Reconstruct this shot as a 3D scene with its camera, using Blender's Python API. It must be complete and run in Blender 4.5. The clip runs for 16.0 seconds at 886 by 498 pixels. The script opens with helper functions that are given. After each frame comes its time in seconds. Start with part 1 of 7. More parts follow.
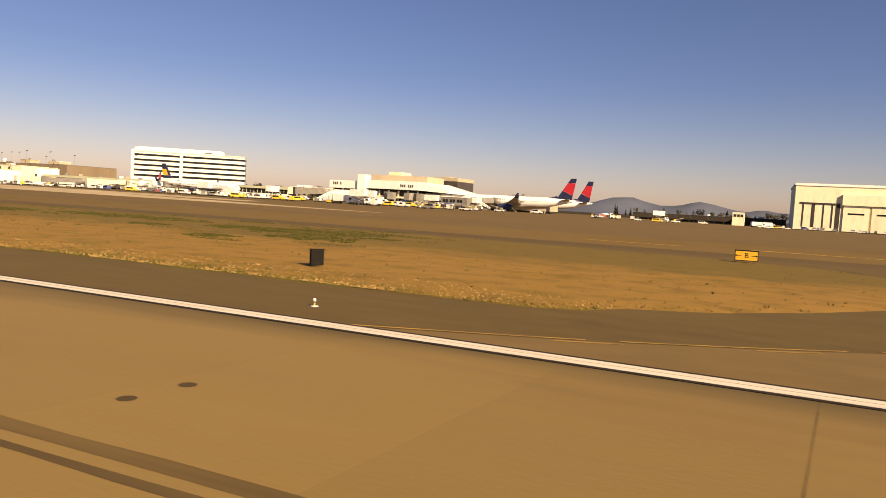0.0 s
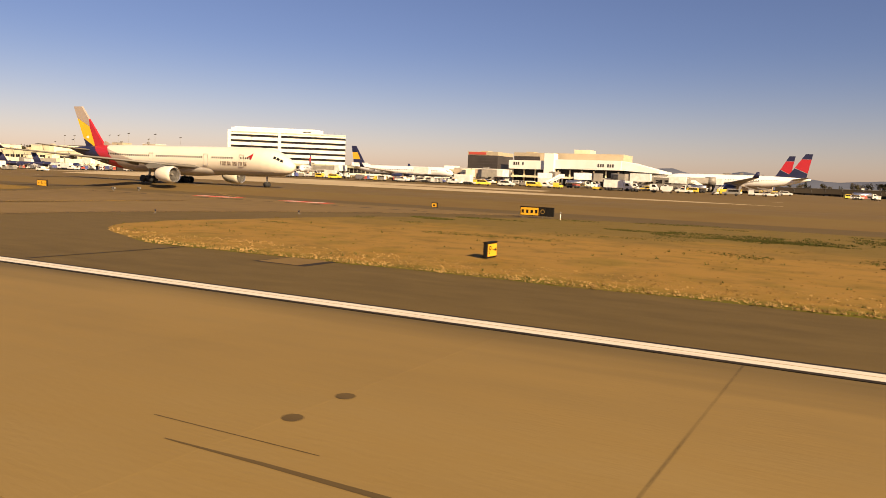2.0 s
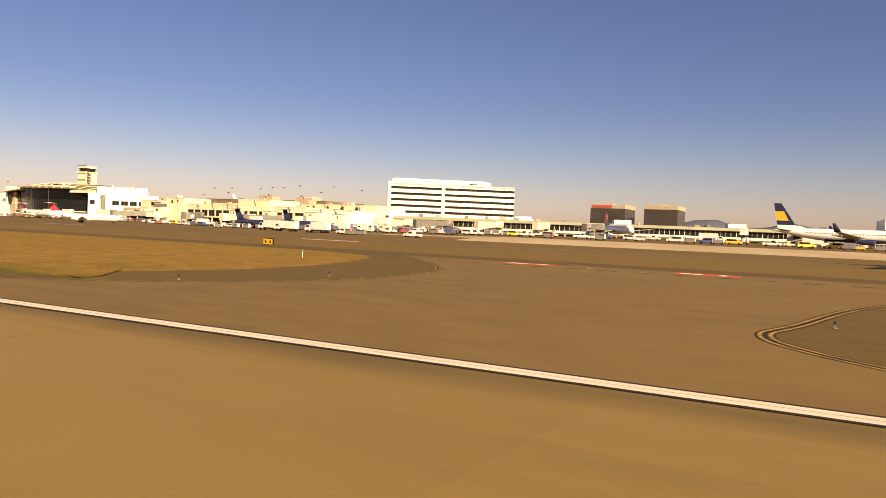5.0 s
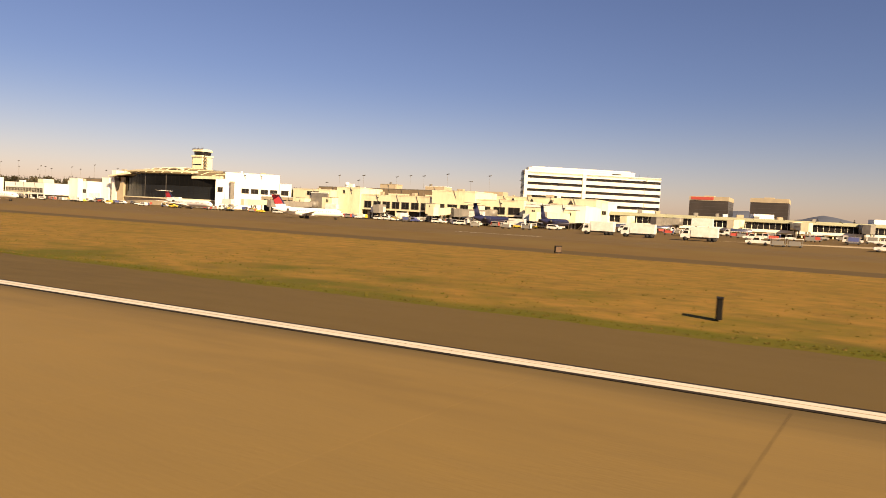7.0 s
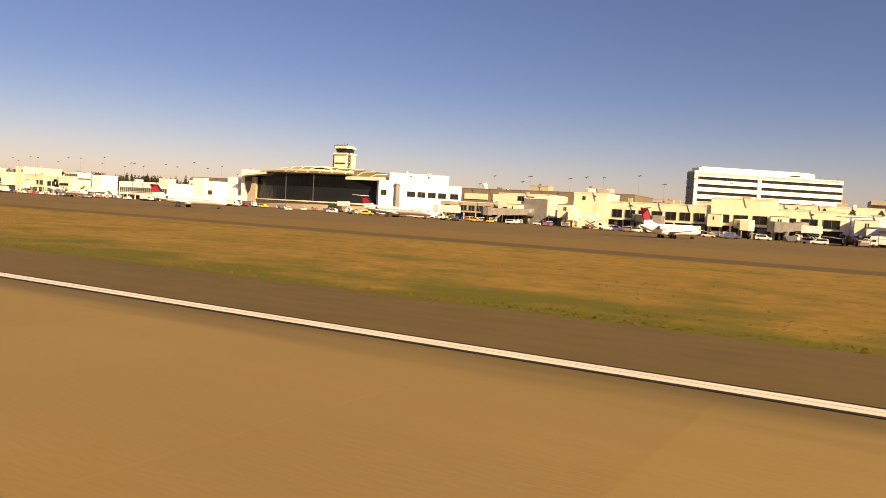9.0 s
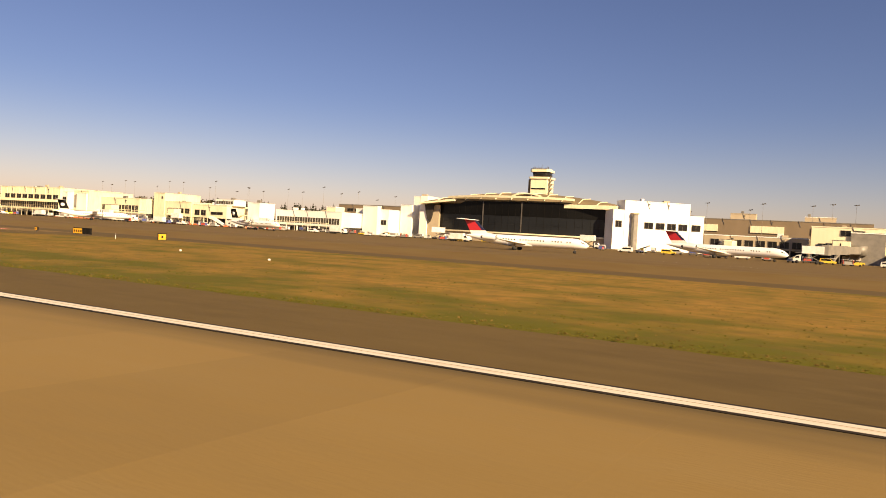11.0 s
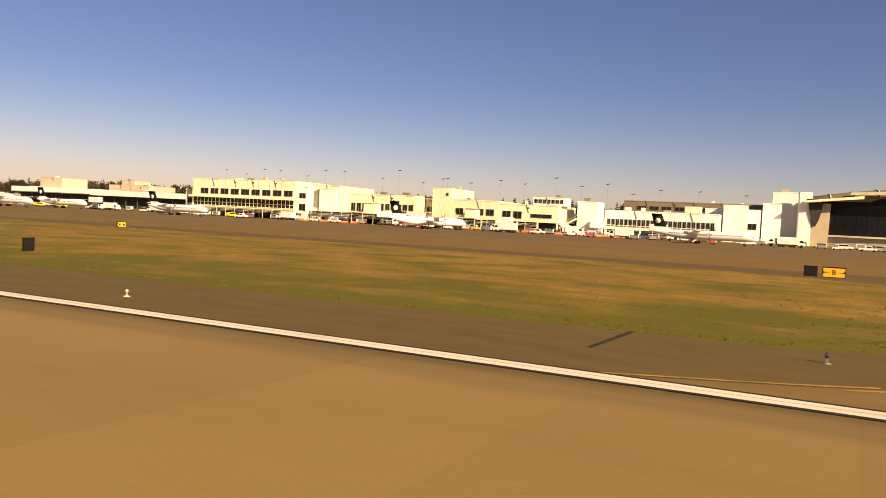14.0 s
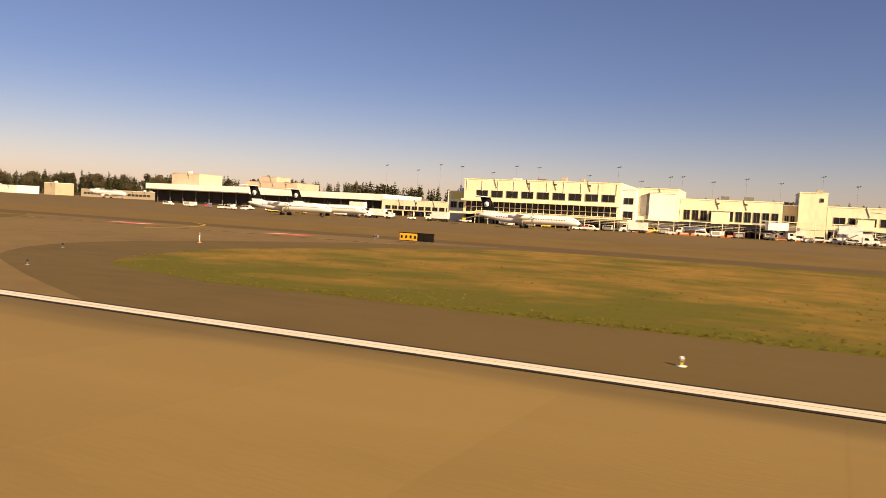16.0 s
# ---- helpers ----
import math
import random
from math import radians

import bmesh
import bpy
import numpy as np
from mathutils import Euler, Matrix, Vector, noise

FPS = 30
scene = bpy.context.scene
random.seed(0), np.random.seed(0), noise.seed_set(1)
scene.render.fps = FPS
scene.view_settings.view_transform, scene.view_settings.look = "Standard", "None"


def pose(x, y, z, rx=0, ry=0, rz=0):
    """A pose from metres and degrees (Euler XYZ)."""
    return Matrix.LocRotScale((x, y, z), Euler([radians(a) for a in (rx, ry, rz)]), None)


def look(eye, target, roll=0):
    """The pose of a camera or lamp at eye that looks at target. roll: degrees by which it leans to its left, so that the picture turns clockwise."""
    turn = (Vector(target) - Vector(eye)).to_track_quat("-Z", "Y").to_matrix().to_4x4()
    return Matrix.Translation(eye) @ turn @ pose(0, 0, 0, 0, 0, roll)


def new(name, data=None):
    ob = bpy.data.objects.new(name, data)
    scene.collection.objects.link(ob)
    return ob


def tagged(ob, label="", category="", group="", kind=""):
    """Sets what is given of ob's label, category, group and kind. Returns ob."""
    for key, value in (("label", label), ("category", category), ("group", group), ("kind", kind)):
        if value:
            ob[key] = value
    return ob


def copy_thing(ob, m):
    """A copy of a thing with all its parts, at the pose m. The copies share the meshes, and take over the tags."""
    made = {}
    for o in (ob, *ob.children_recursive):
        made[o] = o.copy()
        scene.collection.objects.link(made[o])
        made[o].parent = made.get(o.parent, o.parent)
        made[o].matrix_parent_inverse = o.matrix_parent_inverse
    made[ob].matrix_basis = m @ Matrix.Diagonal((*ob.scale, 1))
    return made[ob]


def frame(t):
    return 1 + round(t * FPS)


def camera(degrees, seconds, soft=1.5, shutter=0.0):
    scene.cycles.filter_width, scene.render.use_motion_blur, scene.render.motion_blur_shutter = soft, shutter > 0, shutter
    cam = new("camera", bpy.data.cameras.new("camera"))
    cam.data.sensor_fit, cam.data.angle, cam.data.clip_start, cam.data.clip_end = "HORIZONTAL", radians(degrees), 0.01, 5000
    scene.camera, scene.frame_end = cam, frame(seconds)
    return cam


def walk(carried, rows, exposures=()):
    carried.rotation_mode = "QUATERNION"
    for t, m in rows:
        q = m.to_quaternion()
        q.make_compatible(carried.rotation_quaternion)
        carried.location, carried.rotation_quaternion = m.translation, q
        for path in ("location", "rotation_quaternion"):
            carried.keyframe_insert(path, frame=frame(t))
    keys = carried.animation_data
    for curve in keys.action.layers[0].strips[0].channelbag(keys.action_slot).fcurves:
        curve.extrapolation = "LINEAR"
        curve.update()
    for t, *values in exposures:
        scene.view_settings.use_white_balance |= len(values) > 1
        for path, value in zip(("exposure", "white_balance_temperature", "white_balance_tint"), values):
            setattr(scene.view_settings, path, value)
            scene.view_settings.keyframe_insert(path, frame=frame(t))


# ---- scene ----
cam = camera(64.47, 16.0, soft=0.8, shutter=0.04)
PATH = [
    (0, (-0.000, -0.015, 4.168), (-4.097, 9.084, 3.522), 3.193),
    (0.5, (-23.722, 0.086, 4.267), (-27.925, 9.137, 3.622), 3.562),
    (1, (-47.404, 0.269, 4.277), (-51.806, 9.221, 3.586), 3.929),
    (1.5, (-71.249, 0.087, 4.294), (-75.691, 9.005, 3.434), 3.288),
    (2, (-95.405, 0.042, 4.343), (-99.746, 8.992, 3.319), 2.168),
    (2.5, (-119.979, 0.043, 4.189), (-124.311, 9.028, 3.485), 2.171),
    (3, (-145.041, 0.041, 4.124), (-149.370, 9.052, 3.881), 2.237),
    (3.5, (-170.629, 0.035, 4.101), (-175.122, 8.966, 3.888), 2.100),
    (4, (-196.761, 0.058, 4.129), (-201.288, 8.972, 3.914), 2.133),
    (4.5, (-223.435, 0.033, 4.148), (-227.997, 8.928, 3.880), 2.034),
    (5.2, (-261.665, 0.036, 4.149), (-266.245, 8.919, 3.812), 2.301),
    (5.7, (-289.574, 0.038, 4.150), (-294.168, 8.912, 3.764), 2.492),
    (6.2, (-317.956, 0.040, 4.151), (-322.564, 8.905, 3.716), 2.683),
    (6.8, (-352.606, 0.043, 4.153), (-357.230, 8.896, 3.658), 2.912),
    (7, (-364.293, 0.053, 4.223), (-368.949, 8.889, 3.714), 2.930),
    (7.5, (-393.801, 0.048, 4.237), (-398.562, 8.823, 3.662), 2.913),
    (8, (-423.715, 0.015, 4.250), (-428.494, 8.781, 3.674), 2.885),
    (8.5, (-454.030, -0.018, 4.204), (-458.756, 8.772, 3.561), 3.049),
    (8.7, (-466.268, -0.018, 4.177), (-470.941, 8.802, 3.562), 3.219),
    (9.2, (-497.151, -0.013, 4.168), (-501.834, 8.807, 3.646), 3.204),
    (9.7, (-528.453, -0.009, 4.159), (-533.147, 8.811, 3.731), 3.189),
    (10.2, (-560.195, -0.004, 4.149), (-564.899, 8.814, 3.815), 3.174),
    (10.8, (-598.899, 0.001, 4.138), (-603.614, 8.817, 3.917), 3.157),
    (11, (-611.957, 0.035, 4.115), (-616.701, 8.834, 3.857), 3.142),
    (11.5, (-644.959, -0.035, 4.096), (-649.603, 8.813, 3.723), 2.434),
    (12, (-678.491, -0.047, 4.138), (-682.808, 8.959, 3.641), 1.218),
    (12.5, (-712.572, -0.025, 4.088), (-716.899, 8.975, 3.561), 1.951),
    (13, (-747.211, -0.066, 4.073), (-751.504, 8.951, 3.571), 2.314),
    (13.5, (-782.399, -0.136, 4.105), (-786.695, 8.885, 3.679), 2.381),
    (14, (-818.110, -0.168, 4.166), (-822.255, 8.921, 3.723), 2.873),
    (14.5, (-854.289, -0.066, 4.162), (-858.341, 9.067, 3.747), 2.994),
    (15, (-890.848, -0.061, 4.194), (-894.956, 9.043, 3.698), 2.941),
    (15.5, (-927.660, 0.001, 4.196), (-931.665, 9.151, 3.701), 3.029),
    (16, (-964.546, 0.020, 4.336), (-968.543, 9.170, 3.780), 2.958),
]
K = 0.535   # the place stands at this share of its true size
HALF = Matrix.Scale(K, 4)
walk(cam, [(t, look(Vector(eye) * K, Vector(target) * K, roll)) for t, eye, target, roll in PATH],
     exposures=[(0.0, 0.83, 6880, 24), (1.5, 0.83, 6900, 24), (3.5, 0.87, 7110, 24), (16.0, 0.87, 7110, 24)])

# ---- world and sun ----
SUN_TO = Vector((0.80, -0.47, 0.53)).normalized()      # towards the sun
world = bpy.data.worlds.new("world")
scene.world = world
world.use_nodes = True
wn = world.node_tree.nodes
sky = wn.new("ShaderNodeTexSky")
sky.sky_type = "NISHITA"
sky.sun_disc = False
sky.sun_elevation = math.asin(SUN_TO.z)
sky.sun_rotation = math.atan2(SUN_TO.x, SUN_TO.y)
sky.air_density = 1.0
sky.dust_density = 0.6
sky.ozone_density = 3.8
wn["Background"].inputs[1].default_value = 0.05
haze = wn.new("ShaderNodeMix")                         # thin smoky haze warms the whole sky a little
haze.data_type, haze.blend_type = "RGBA", "MULTIPLY"
haze.inputs[0].default_value = 1.0
haze.inputs[7].default_value = (0.82, 0.80, 0.92, 1)
world.node_tree.links.new(sky.outputs[0], haze.inputs[6])
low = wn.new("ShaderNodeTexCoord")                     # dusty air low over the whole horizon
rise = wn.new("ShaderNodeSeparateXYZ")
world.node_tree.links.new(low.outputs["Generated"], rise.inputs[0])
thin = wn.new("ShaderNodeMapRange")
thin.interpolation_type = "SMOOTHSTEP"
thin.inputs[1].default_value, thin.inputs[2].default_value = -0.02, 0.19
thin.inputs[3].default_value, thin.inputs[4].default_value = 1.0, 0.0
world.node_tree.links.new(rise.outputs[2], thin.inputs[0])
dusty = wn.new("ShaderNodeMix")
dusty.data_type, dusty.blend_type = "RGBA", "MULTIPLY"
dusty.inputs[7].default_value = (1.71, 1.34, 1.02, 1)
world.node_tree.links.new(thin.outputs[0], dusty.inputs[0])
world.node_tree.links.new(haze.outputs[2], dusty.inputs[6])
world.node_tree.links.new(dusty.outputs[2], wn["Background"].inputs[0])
sun_data = bpy.data.lights.new("sun", "SUN")
sun_data.energy = 5.0
sun_data.angle = radians(0.53)
sun_data.color = (1.0, 0.83, 0.49)
sun = new("sun", sun_data)
sun.matrix_world = look(SUN_TO * 200, (0, 0, 0))


# ---- materials ----
def material(name, base, rough=0.8, metal=0.0, second=None, scale=0.5, mix=(0.35, 0.65), fine=None, fine_scale=8.0,
             bump=0.0, bump_scale=4.0, stretch=(1, 1, 1), spec=0.5, vary=0.0, detail=6.0):
    """Base colour, a second colour in large patches, fine grain, bump, and a little change from piece to piece."""
    m = bpy.data.materials.new(name)
    m.use_nodes = True
    nt, ln = m.node_tree.nodes, m.node_tree.links
    bs = nt["Principled BSDF"]
    bs.inputs["Roughness"].default_value = rough
    bs.inputs["Metallic"].default_value = metal
    bs.inputs["Specular IOR Level"].default_value = spec
    pos = nt.new("ShaderNodeNewGeometry").outputs["Position"]
    sc = nt.new("ShaderNodeVectorMath")
    sc.operation = "MULTIPLY"
    sc.inputs[1].default_value = [q / K for q in stretch]
    ln.new(pos, sc.inputs[0])
    vec = sc.outputs[0]
    col = nt.new("ShaderNodeRGB")
    col.outputs[0].default_value = (*base, 1)
    out = col.outputs[0]

    def blend(fac, a, b, kind="MIX"):
        x = nt.new("ShaderNodeMix")
        x.data_type, x.blend_type = "RGBA", kind
        if isinstance(fac, float):
            x.inputs[0].default_value = fac
        else:
            ln.new(fac, x.inputs[0])
        ln.new(a, x.inputs[6])
        if isinstance(b, tuple):
            x.inputs[7].default_value = (*b, 1)
        else:
            ln.new(b, x.inputs[7])
        return x.outputs[2]

    def noise_of(s, lo, hi, det=detail):
        n = nt.new("ShaderNodeTexNoise")
        n.inputs["Scale"].default_value = s
        n.inputs["Detail"].default_value = det
        ln.new(vec, n.inputs["Vector"])
        r = nt.new("ShaderNodeMapRange")
        r.inputs[1].default_value, r.inputs[2].default_value = lo, hi
        ln.new(n.outputs[0], r.inputs[0])
        return r.outputs[0], n.outputs[0]

    if second:
        out = blend(noise_of(scale, *mix)[0], out, second)
    if fine:
        out = blend(noise_of(fine_scale, 0.35, 0.75)[0], out, fine)
    if vary:
        info = nt.new("ShaderNodeObjectInfo").outputs["Random"]
        r = nt.new("ShaderNodeMapRange")
        r.inputs[3].default_value, r.inputs[4].default_value = 1 - vary, 1 + vary
        ln.new(info, r.inputs[0])
        hsv = nt.new("ShaderNodeHueSaturation")
        ln.new(r.outputs[0], hsv.inputs["Value"])
        ln.new(out, hsv.inputs["Color"])
        out = hsv.outputs[0]
    ln.new(out, bs.inputs["Base Color"])
    if bump:
        b = nt.new("ShaderNodeBump")
        b.inputs["Strength"].default_value = bump
        b.inputs["Distance"].default_value = 0.03
        ln.new(noise_of(bump_scale, 0, 1)[1], b.inputs["Height"])
        ln.new(b.outputs[0], bs.inputs["Normal"])
    return m


M = {}
M["apron"] = material("apron_asphalt", (0.156, 0.096, 0.031), 0.9, second=(0.120, 0.075, 0.024), scale=0.012, fine=(0.150, 0.101, 0.036), fine_scale=0.35, stretch=(0.4, 1, 1), bump=0.1, spec=0.2)
M["taxi_dark"] = material("dark_asphalt", (0.102, 0.067, 0.023), 0.92, second=(0.124, 0.080, 0.027), scale=0.03, stretch=(0.25, 1, 1), fine=(0.096, 0.064, 0.023), fine_scale=0.8, spec=0.2)
M["taxi_light"] = material("worn_taxiway_concrete", (0.176, 0.111, 0.036), 0.9, second=(0.126, 0.080, 0.026), scale=0.045, mix=(0.36, 0.66), stretch=(0.5, 1, 1), fine=(0.188, 0.119, 0.041), fine_scale=0.5, spec=0.25, bump=0.1)
M["taxi_tan"] = material("tan_taxiway_concrete", (0.184, 0.113, 0.034), 0.9, second=(0.136, 0.085, 0.026), scale=0.035, stretch=(0.5, 1, 1), fine=(0.210, 0.128, 0.038), fine_scale=0.5, spec=0.25, bump=0.1)
M["concrete"] = material("runway_concrete", (0.256, 0.168, 0.056), 0.88, second=(0.184, 0.116, 0.036), scale=0.11, stretch=(0.25, 1, 1), fine=(0.235, 0.149, 0.045), fine_scale=1.0, bump=0.15, bump_scale=9, vary=0.04, mix=(0.30, 0.78), spec=0.25)
M["strip"] = material("pale_concrete_strip", (0.48, 0.37, 0.22), 0.9, second=(0.38, 0.29, 0.17), scale=0.06, spec=0.2)
M["shoulder"] = material("shoulder_asphalt", (0.118, 0.077, 0.024), 0.93, second=(0.088, 0.058, 0.018), scale=0.07, mix=(0.36, 0.68), stretch=(0.35, 1, 1), fine=(0.126, 0.083, 0.027), fine_scale=0.9, bump=0.2, bump_scale=20, spec=0.2)
M["rubber"] = material("tyre_rubber_marks", (0.070, 0.046, 0.019), 0.9, second=(0.160, 0.102, 0.034), scale=0.35, mix=(0.42, 0.72), stretch=(0.10, 2.5, 1), spec=0.2)
M["white_paint"] = material("white_marking_paint", (0.684, 0.608, 0.488), 0.75, second=(0.570, 0.475, 0.359), scale=1.2, stretch=(0.25, 3, 1), mix=(0.5, 0.75), spec=0.3)
M["worn_white"] = material("worn_white_marking_paint", (0.722, 0.646, 0.525), 0.78, second=(0.323, 0.237, 0.138), scale=0.8, stretch=(0.16, 2.0, 1), mix=(0.44, 0.62), fine=(0.665, 0.580, 0.461), fine_scale=6, spec=0.3)
M["yellow_paint"] = material("yellow_marking_paint", (0.62, 0.345, 0.012), 0.7, second=(0.44, 0.24, 0.012), scale=1.3, mix=(0.42, 0.72), spec=0.3)
M["pale_yellow"] = material("worn_yellow_paint", (0.420, 0.244, 0.050), 0.8, second=(0.202, 0.126, 0.038), scale=0.9, spec=0.2)
M["black_paint"] = material("black_marking_border", (0.022, 0.016, 0.010), 0.85, second=(0.040, 0.028, 0.016), scale=2, spec=0.2)
M["red_paint"] = material("red_marking_paint", (0.68, 0.07, 0.035), 0.8, second=(0.58, 0.08, 0.045), scale=1, spec=0.2)
M["blade"] = material("dry_grass_blades", (0.160, 0.099, 0.027), 0.9, second=(0.071, 0.077, 0.008), scale=0.09, stretch=(0.35, 1, 1), mix=(0.5, 0.62), spec=0.15)
M["green_blade"] = material("green_grass_blades", (0.080, 0.080, 0.008), 0.9, second=(0.110, 0.086, 0.014), scale=0.3, spec=0.15)
M["straw"] = material("pale_straw", (0.42, 0.265, 0.10), 0.9, second=(0.25, 0.155, 0.05), scale=0.3, mix=(0.42, 0.6), spec=0.15)
M["weed"] = material("green_weeds", (0.052, 0.056, 0.012), 0.9, second=(0.080, 0.072, 0.018), scale=0.8, spec=0.15)
M["cream"] = material("cream_concrete_wall", (0.82, 0.73, 0.50), 0.8, second=(0.66, 0.565, 0.37), scale=0.16, mix=(0.44, 0.72), stretch=(1, 1, 0.3), fine=(0.85, 0.77, 0.55), fine_scale=0.9, spec=0.25, vary=0.05)
M["white_wall"] = material("white_wall_panels", (0.88, 0.86, 0.80), 0.7, second=(0.80, 0.77, 0.69), scale=0.15, stretch=(1, 1, 0.3), spec=0.3, vary=0.03)
M["tan_wall"] = material("tan_wall", (0.50, 0.41, 0.28), 0.85, second=(0.44, 0.36, 0.25), scale=0.2, spec=0.2)
M["pinkish"] = material("pale_brick_wall", (0.58, 0.46, 0.34), 0.85, second=(0.52, 0.41, 0.30), scale=0.2, spec=0.2)
M["yellow_wall"] = material("pale_yellow_wall", (0.72, 0.62, 0.20), 0.8, spec=0.2)
M["brown_roof"] = material("brown_metal_cladding", (0.20, 0.15, 0.095), 0.7, second=(0.24, 0.18, 0.115), scale=0.08, stretch=(1, 1, 0.2), spec=0.3)
M["grey_metal"] = material("grey_metal", (0.27, 0.245, 0.21), 0.55, metal=0.2, second=(0.20, 0.185, 0.16), scale=0.5)
M["dark_metal"] = material("dark_grey_metal", (0.07, 0.065, 0.06), 0.6, second=(0.10, 0.09, 0.08), scale=0.7)
# near-black: shade painted into recesses and openings, also plain dark doors, vents and bars
M["shade"] = material("recess_shade_dark_parts", (0.026, 0.022, 0.018), 0.85, second=(0.042, 0.034, 0.028), scale=0.4)
M["glass"] = material("dark_window_glass", (0.012, 0.012, 0.013), 0.12, second=(0.022, 0.020, 0.019), scale=0.25, spec=0.22)
M["big_glass"] = material("tinted_curtain_glass", (0.004, 0.004, 0.004), 0.10, second=(0.008, 0.008, 0.008), scale=0.05, spec=0.10)
# slate tone imitates the apron mirrored in the lower panes
M["low_glass"] = material("reflection_toned_glass", (0.010, 0.0115, 0.014), 0.12, second=(0.018, 0.020, 0.023), scale=0.06, stretch=(0.4, 1, 1), spec=0.16)
M["hall_roof"] = material("weathered_brown_roof_sheet", (0.23, 0.175, 0.10), 0.8, second=(0.17, 0.13, 0.075), scale=0.08, spec=0.2)
M["green_roof"] = material("grey_green_roof_edge", (0.40, 0.40, 0.27), 0.7, second=(0.33, 0.33, 0.23), scale=0.1, spec=0.25)
M["office_white"] = material("warm_white_office_cladding", (0.86, 0.82, 0.71), 0.7, second=(0.81, 0.77, 0.65), scale=0.12, spec=0.3)
M["bronze_glass"] = material("bronze_mirror_glass", (0.055, 0.045, 0.038), 0.3, second=(0.075, 0.06, 0.05), scale=0.05, spec=0.4)
M["frame"] = material("window_frame", (0.15, 0.135, 0.105), 0.6)
M["plane_white"] = material("white_aircraft_paint", (0.88, 0.86, 0.82), 0.32, second=(0.84, 0.82, 0.77), scale=0.15, spec=0.5)
M["plane_cream"] = material("pearl_grey_aircraft_paint", (0.80, 0.73, 0.60), 0.35, second=(0.75, 0.68, 0.55), scale=0.12, spec=0.5)
M["plane_grey"] = material("grey_aircraft_paint", (0.36, 0.33, 0.30), 0.4, second=(0.31, 0.285, 0.26), scale=0.2)
# grey wing paint, darkened to carry the shade of the wing's underside
M["wing_grey"] = material("shade_darkened_wing_grey", (0.20, 0.185, 0.165), 0.5, second=(0.16, 0.148, 0.132), scale=0.2)
M["belly"] = material("belly_grey_paint", (0.42, 0.38, 0.34), 0.45, second=(0.36, 0.33, 0.29), scale=0.3)
M["p_red"] = material("red_aircraft_paint", (0.50, 0.022, 0.030), 0.4, second=(0.45, 0.025, 0.034), scale=0.3)
M["p_yellow"] = material("yellow_aircraft_paint", (0.88, 0.50, 0.02), 0.4, second=(0.84, 0.46, 0.02), scale=0.3)
M["p_blue"] = material("navy_aircraft_paint", (0.018, 0.02, 0.06), 0.4, second=(0.022, 0.024, 0.07), scale=0.3)
M["p_taupe"] = material("taupe_aircraft_paint", (0.42, 0.34, 0.28), 0.4, second=(0.38, 0.31, 0.255), scale=0.3)
M["p_orange"] = material("orange_tail_emblem", (0.86, 0.42, 0.03), 0.4)
M["p_darkblue"] = material("dark_blue_engine_paint", (0.025, 0.035, 0.09), 0.35)
M["tyre"] = material("black_tyre", (0.022, 0.021, 0.02), 0.85)
M["chrome"] = material("bare_metal", (0.62, 0.60, 0.57), 0.25, metal=0.9)
M["sign_yellow"] = material("yellow_sign_panel", (0.82, 0.41, 0.02), 0.5, second=(0.76, 0.37, 0.02), scale=2)
M["sign_black"] = material("black_sign_panel", (0.008, 0.007, 0.006), 0.75, second=(0.013, 0.011, 0.009), scale=3, spec=0.15)
M["sign_brown"] = material("weathered_sign_back", (0.10, 0.062, 0.035), 0.7, second=(0.13, 0.08, 0.045), scale=3)
M["lens"] = material("frosted_lens", (0.75, 0.72, 0.66), 0.3)
M["blue_lens"] = material("blue_lens", (0.018, 0.022, 0.055), 0.25)
M["v_white"] = material("white_vehicle_paint", (0.86, 0.83, 0.78), 0.4, second=(0.72, 0.69, 0.62), scale=0.8)
M["v_red"] = material("red_vehicle_paint", (0.55, 0.09, 0.06), 0.45)
M["v_yellow"] = material("yellow_vehicle_paint", (0.80, 0.55, 0.06), 0.45)
M["v_blue"] = material("blue_vehicle_paint", (0.09, 0.11, 0.28), 0.45)
M["v_grey"] = material("grey_vehicle_paint", (0.24, 0.225, 0.20), 0.5)
M["orange"] = material("orange_barrier", (0.75, 0.19, 0.05), 0.6)
M["bark"] = material("bark", (0.09, 0.065, 0.045), 0.95)
M["needles"] = material("conifer_needles", (0.038, 0.042, 0.018), 0.95, second=(0.055, 0.055, 0.025), scale=0.25, vary=0.25, spec=0.1)
M["leafless"] = material("brown_broadleaf_twigs", (0.071, 0.052, 0.030), 0.95, second=(0.063, 0.059, 0.029), scale=0.2, vary=0.25, spec=0.1)
# the blue of distance haze is put straight into the hills' base colour
M["hill"] = material("haze_tinted_hill", (0.125, 0.140, 0.185), 1.0, second=(0.105, 0.118, 0.155), scale=0.003, spec=0.0)
M["far_ground"] = material("far_dark_scrub", (0.051, 0.041, 0.031), 1.0, second=(0.069, 0.055, 0.041), scale=0.02, spec=0.0)


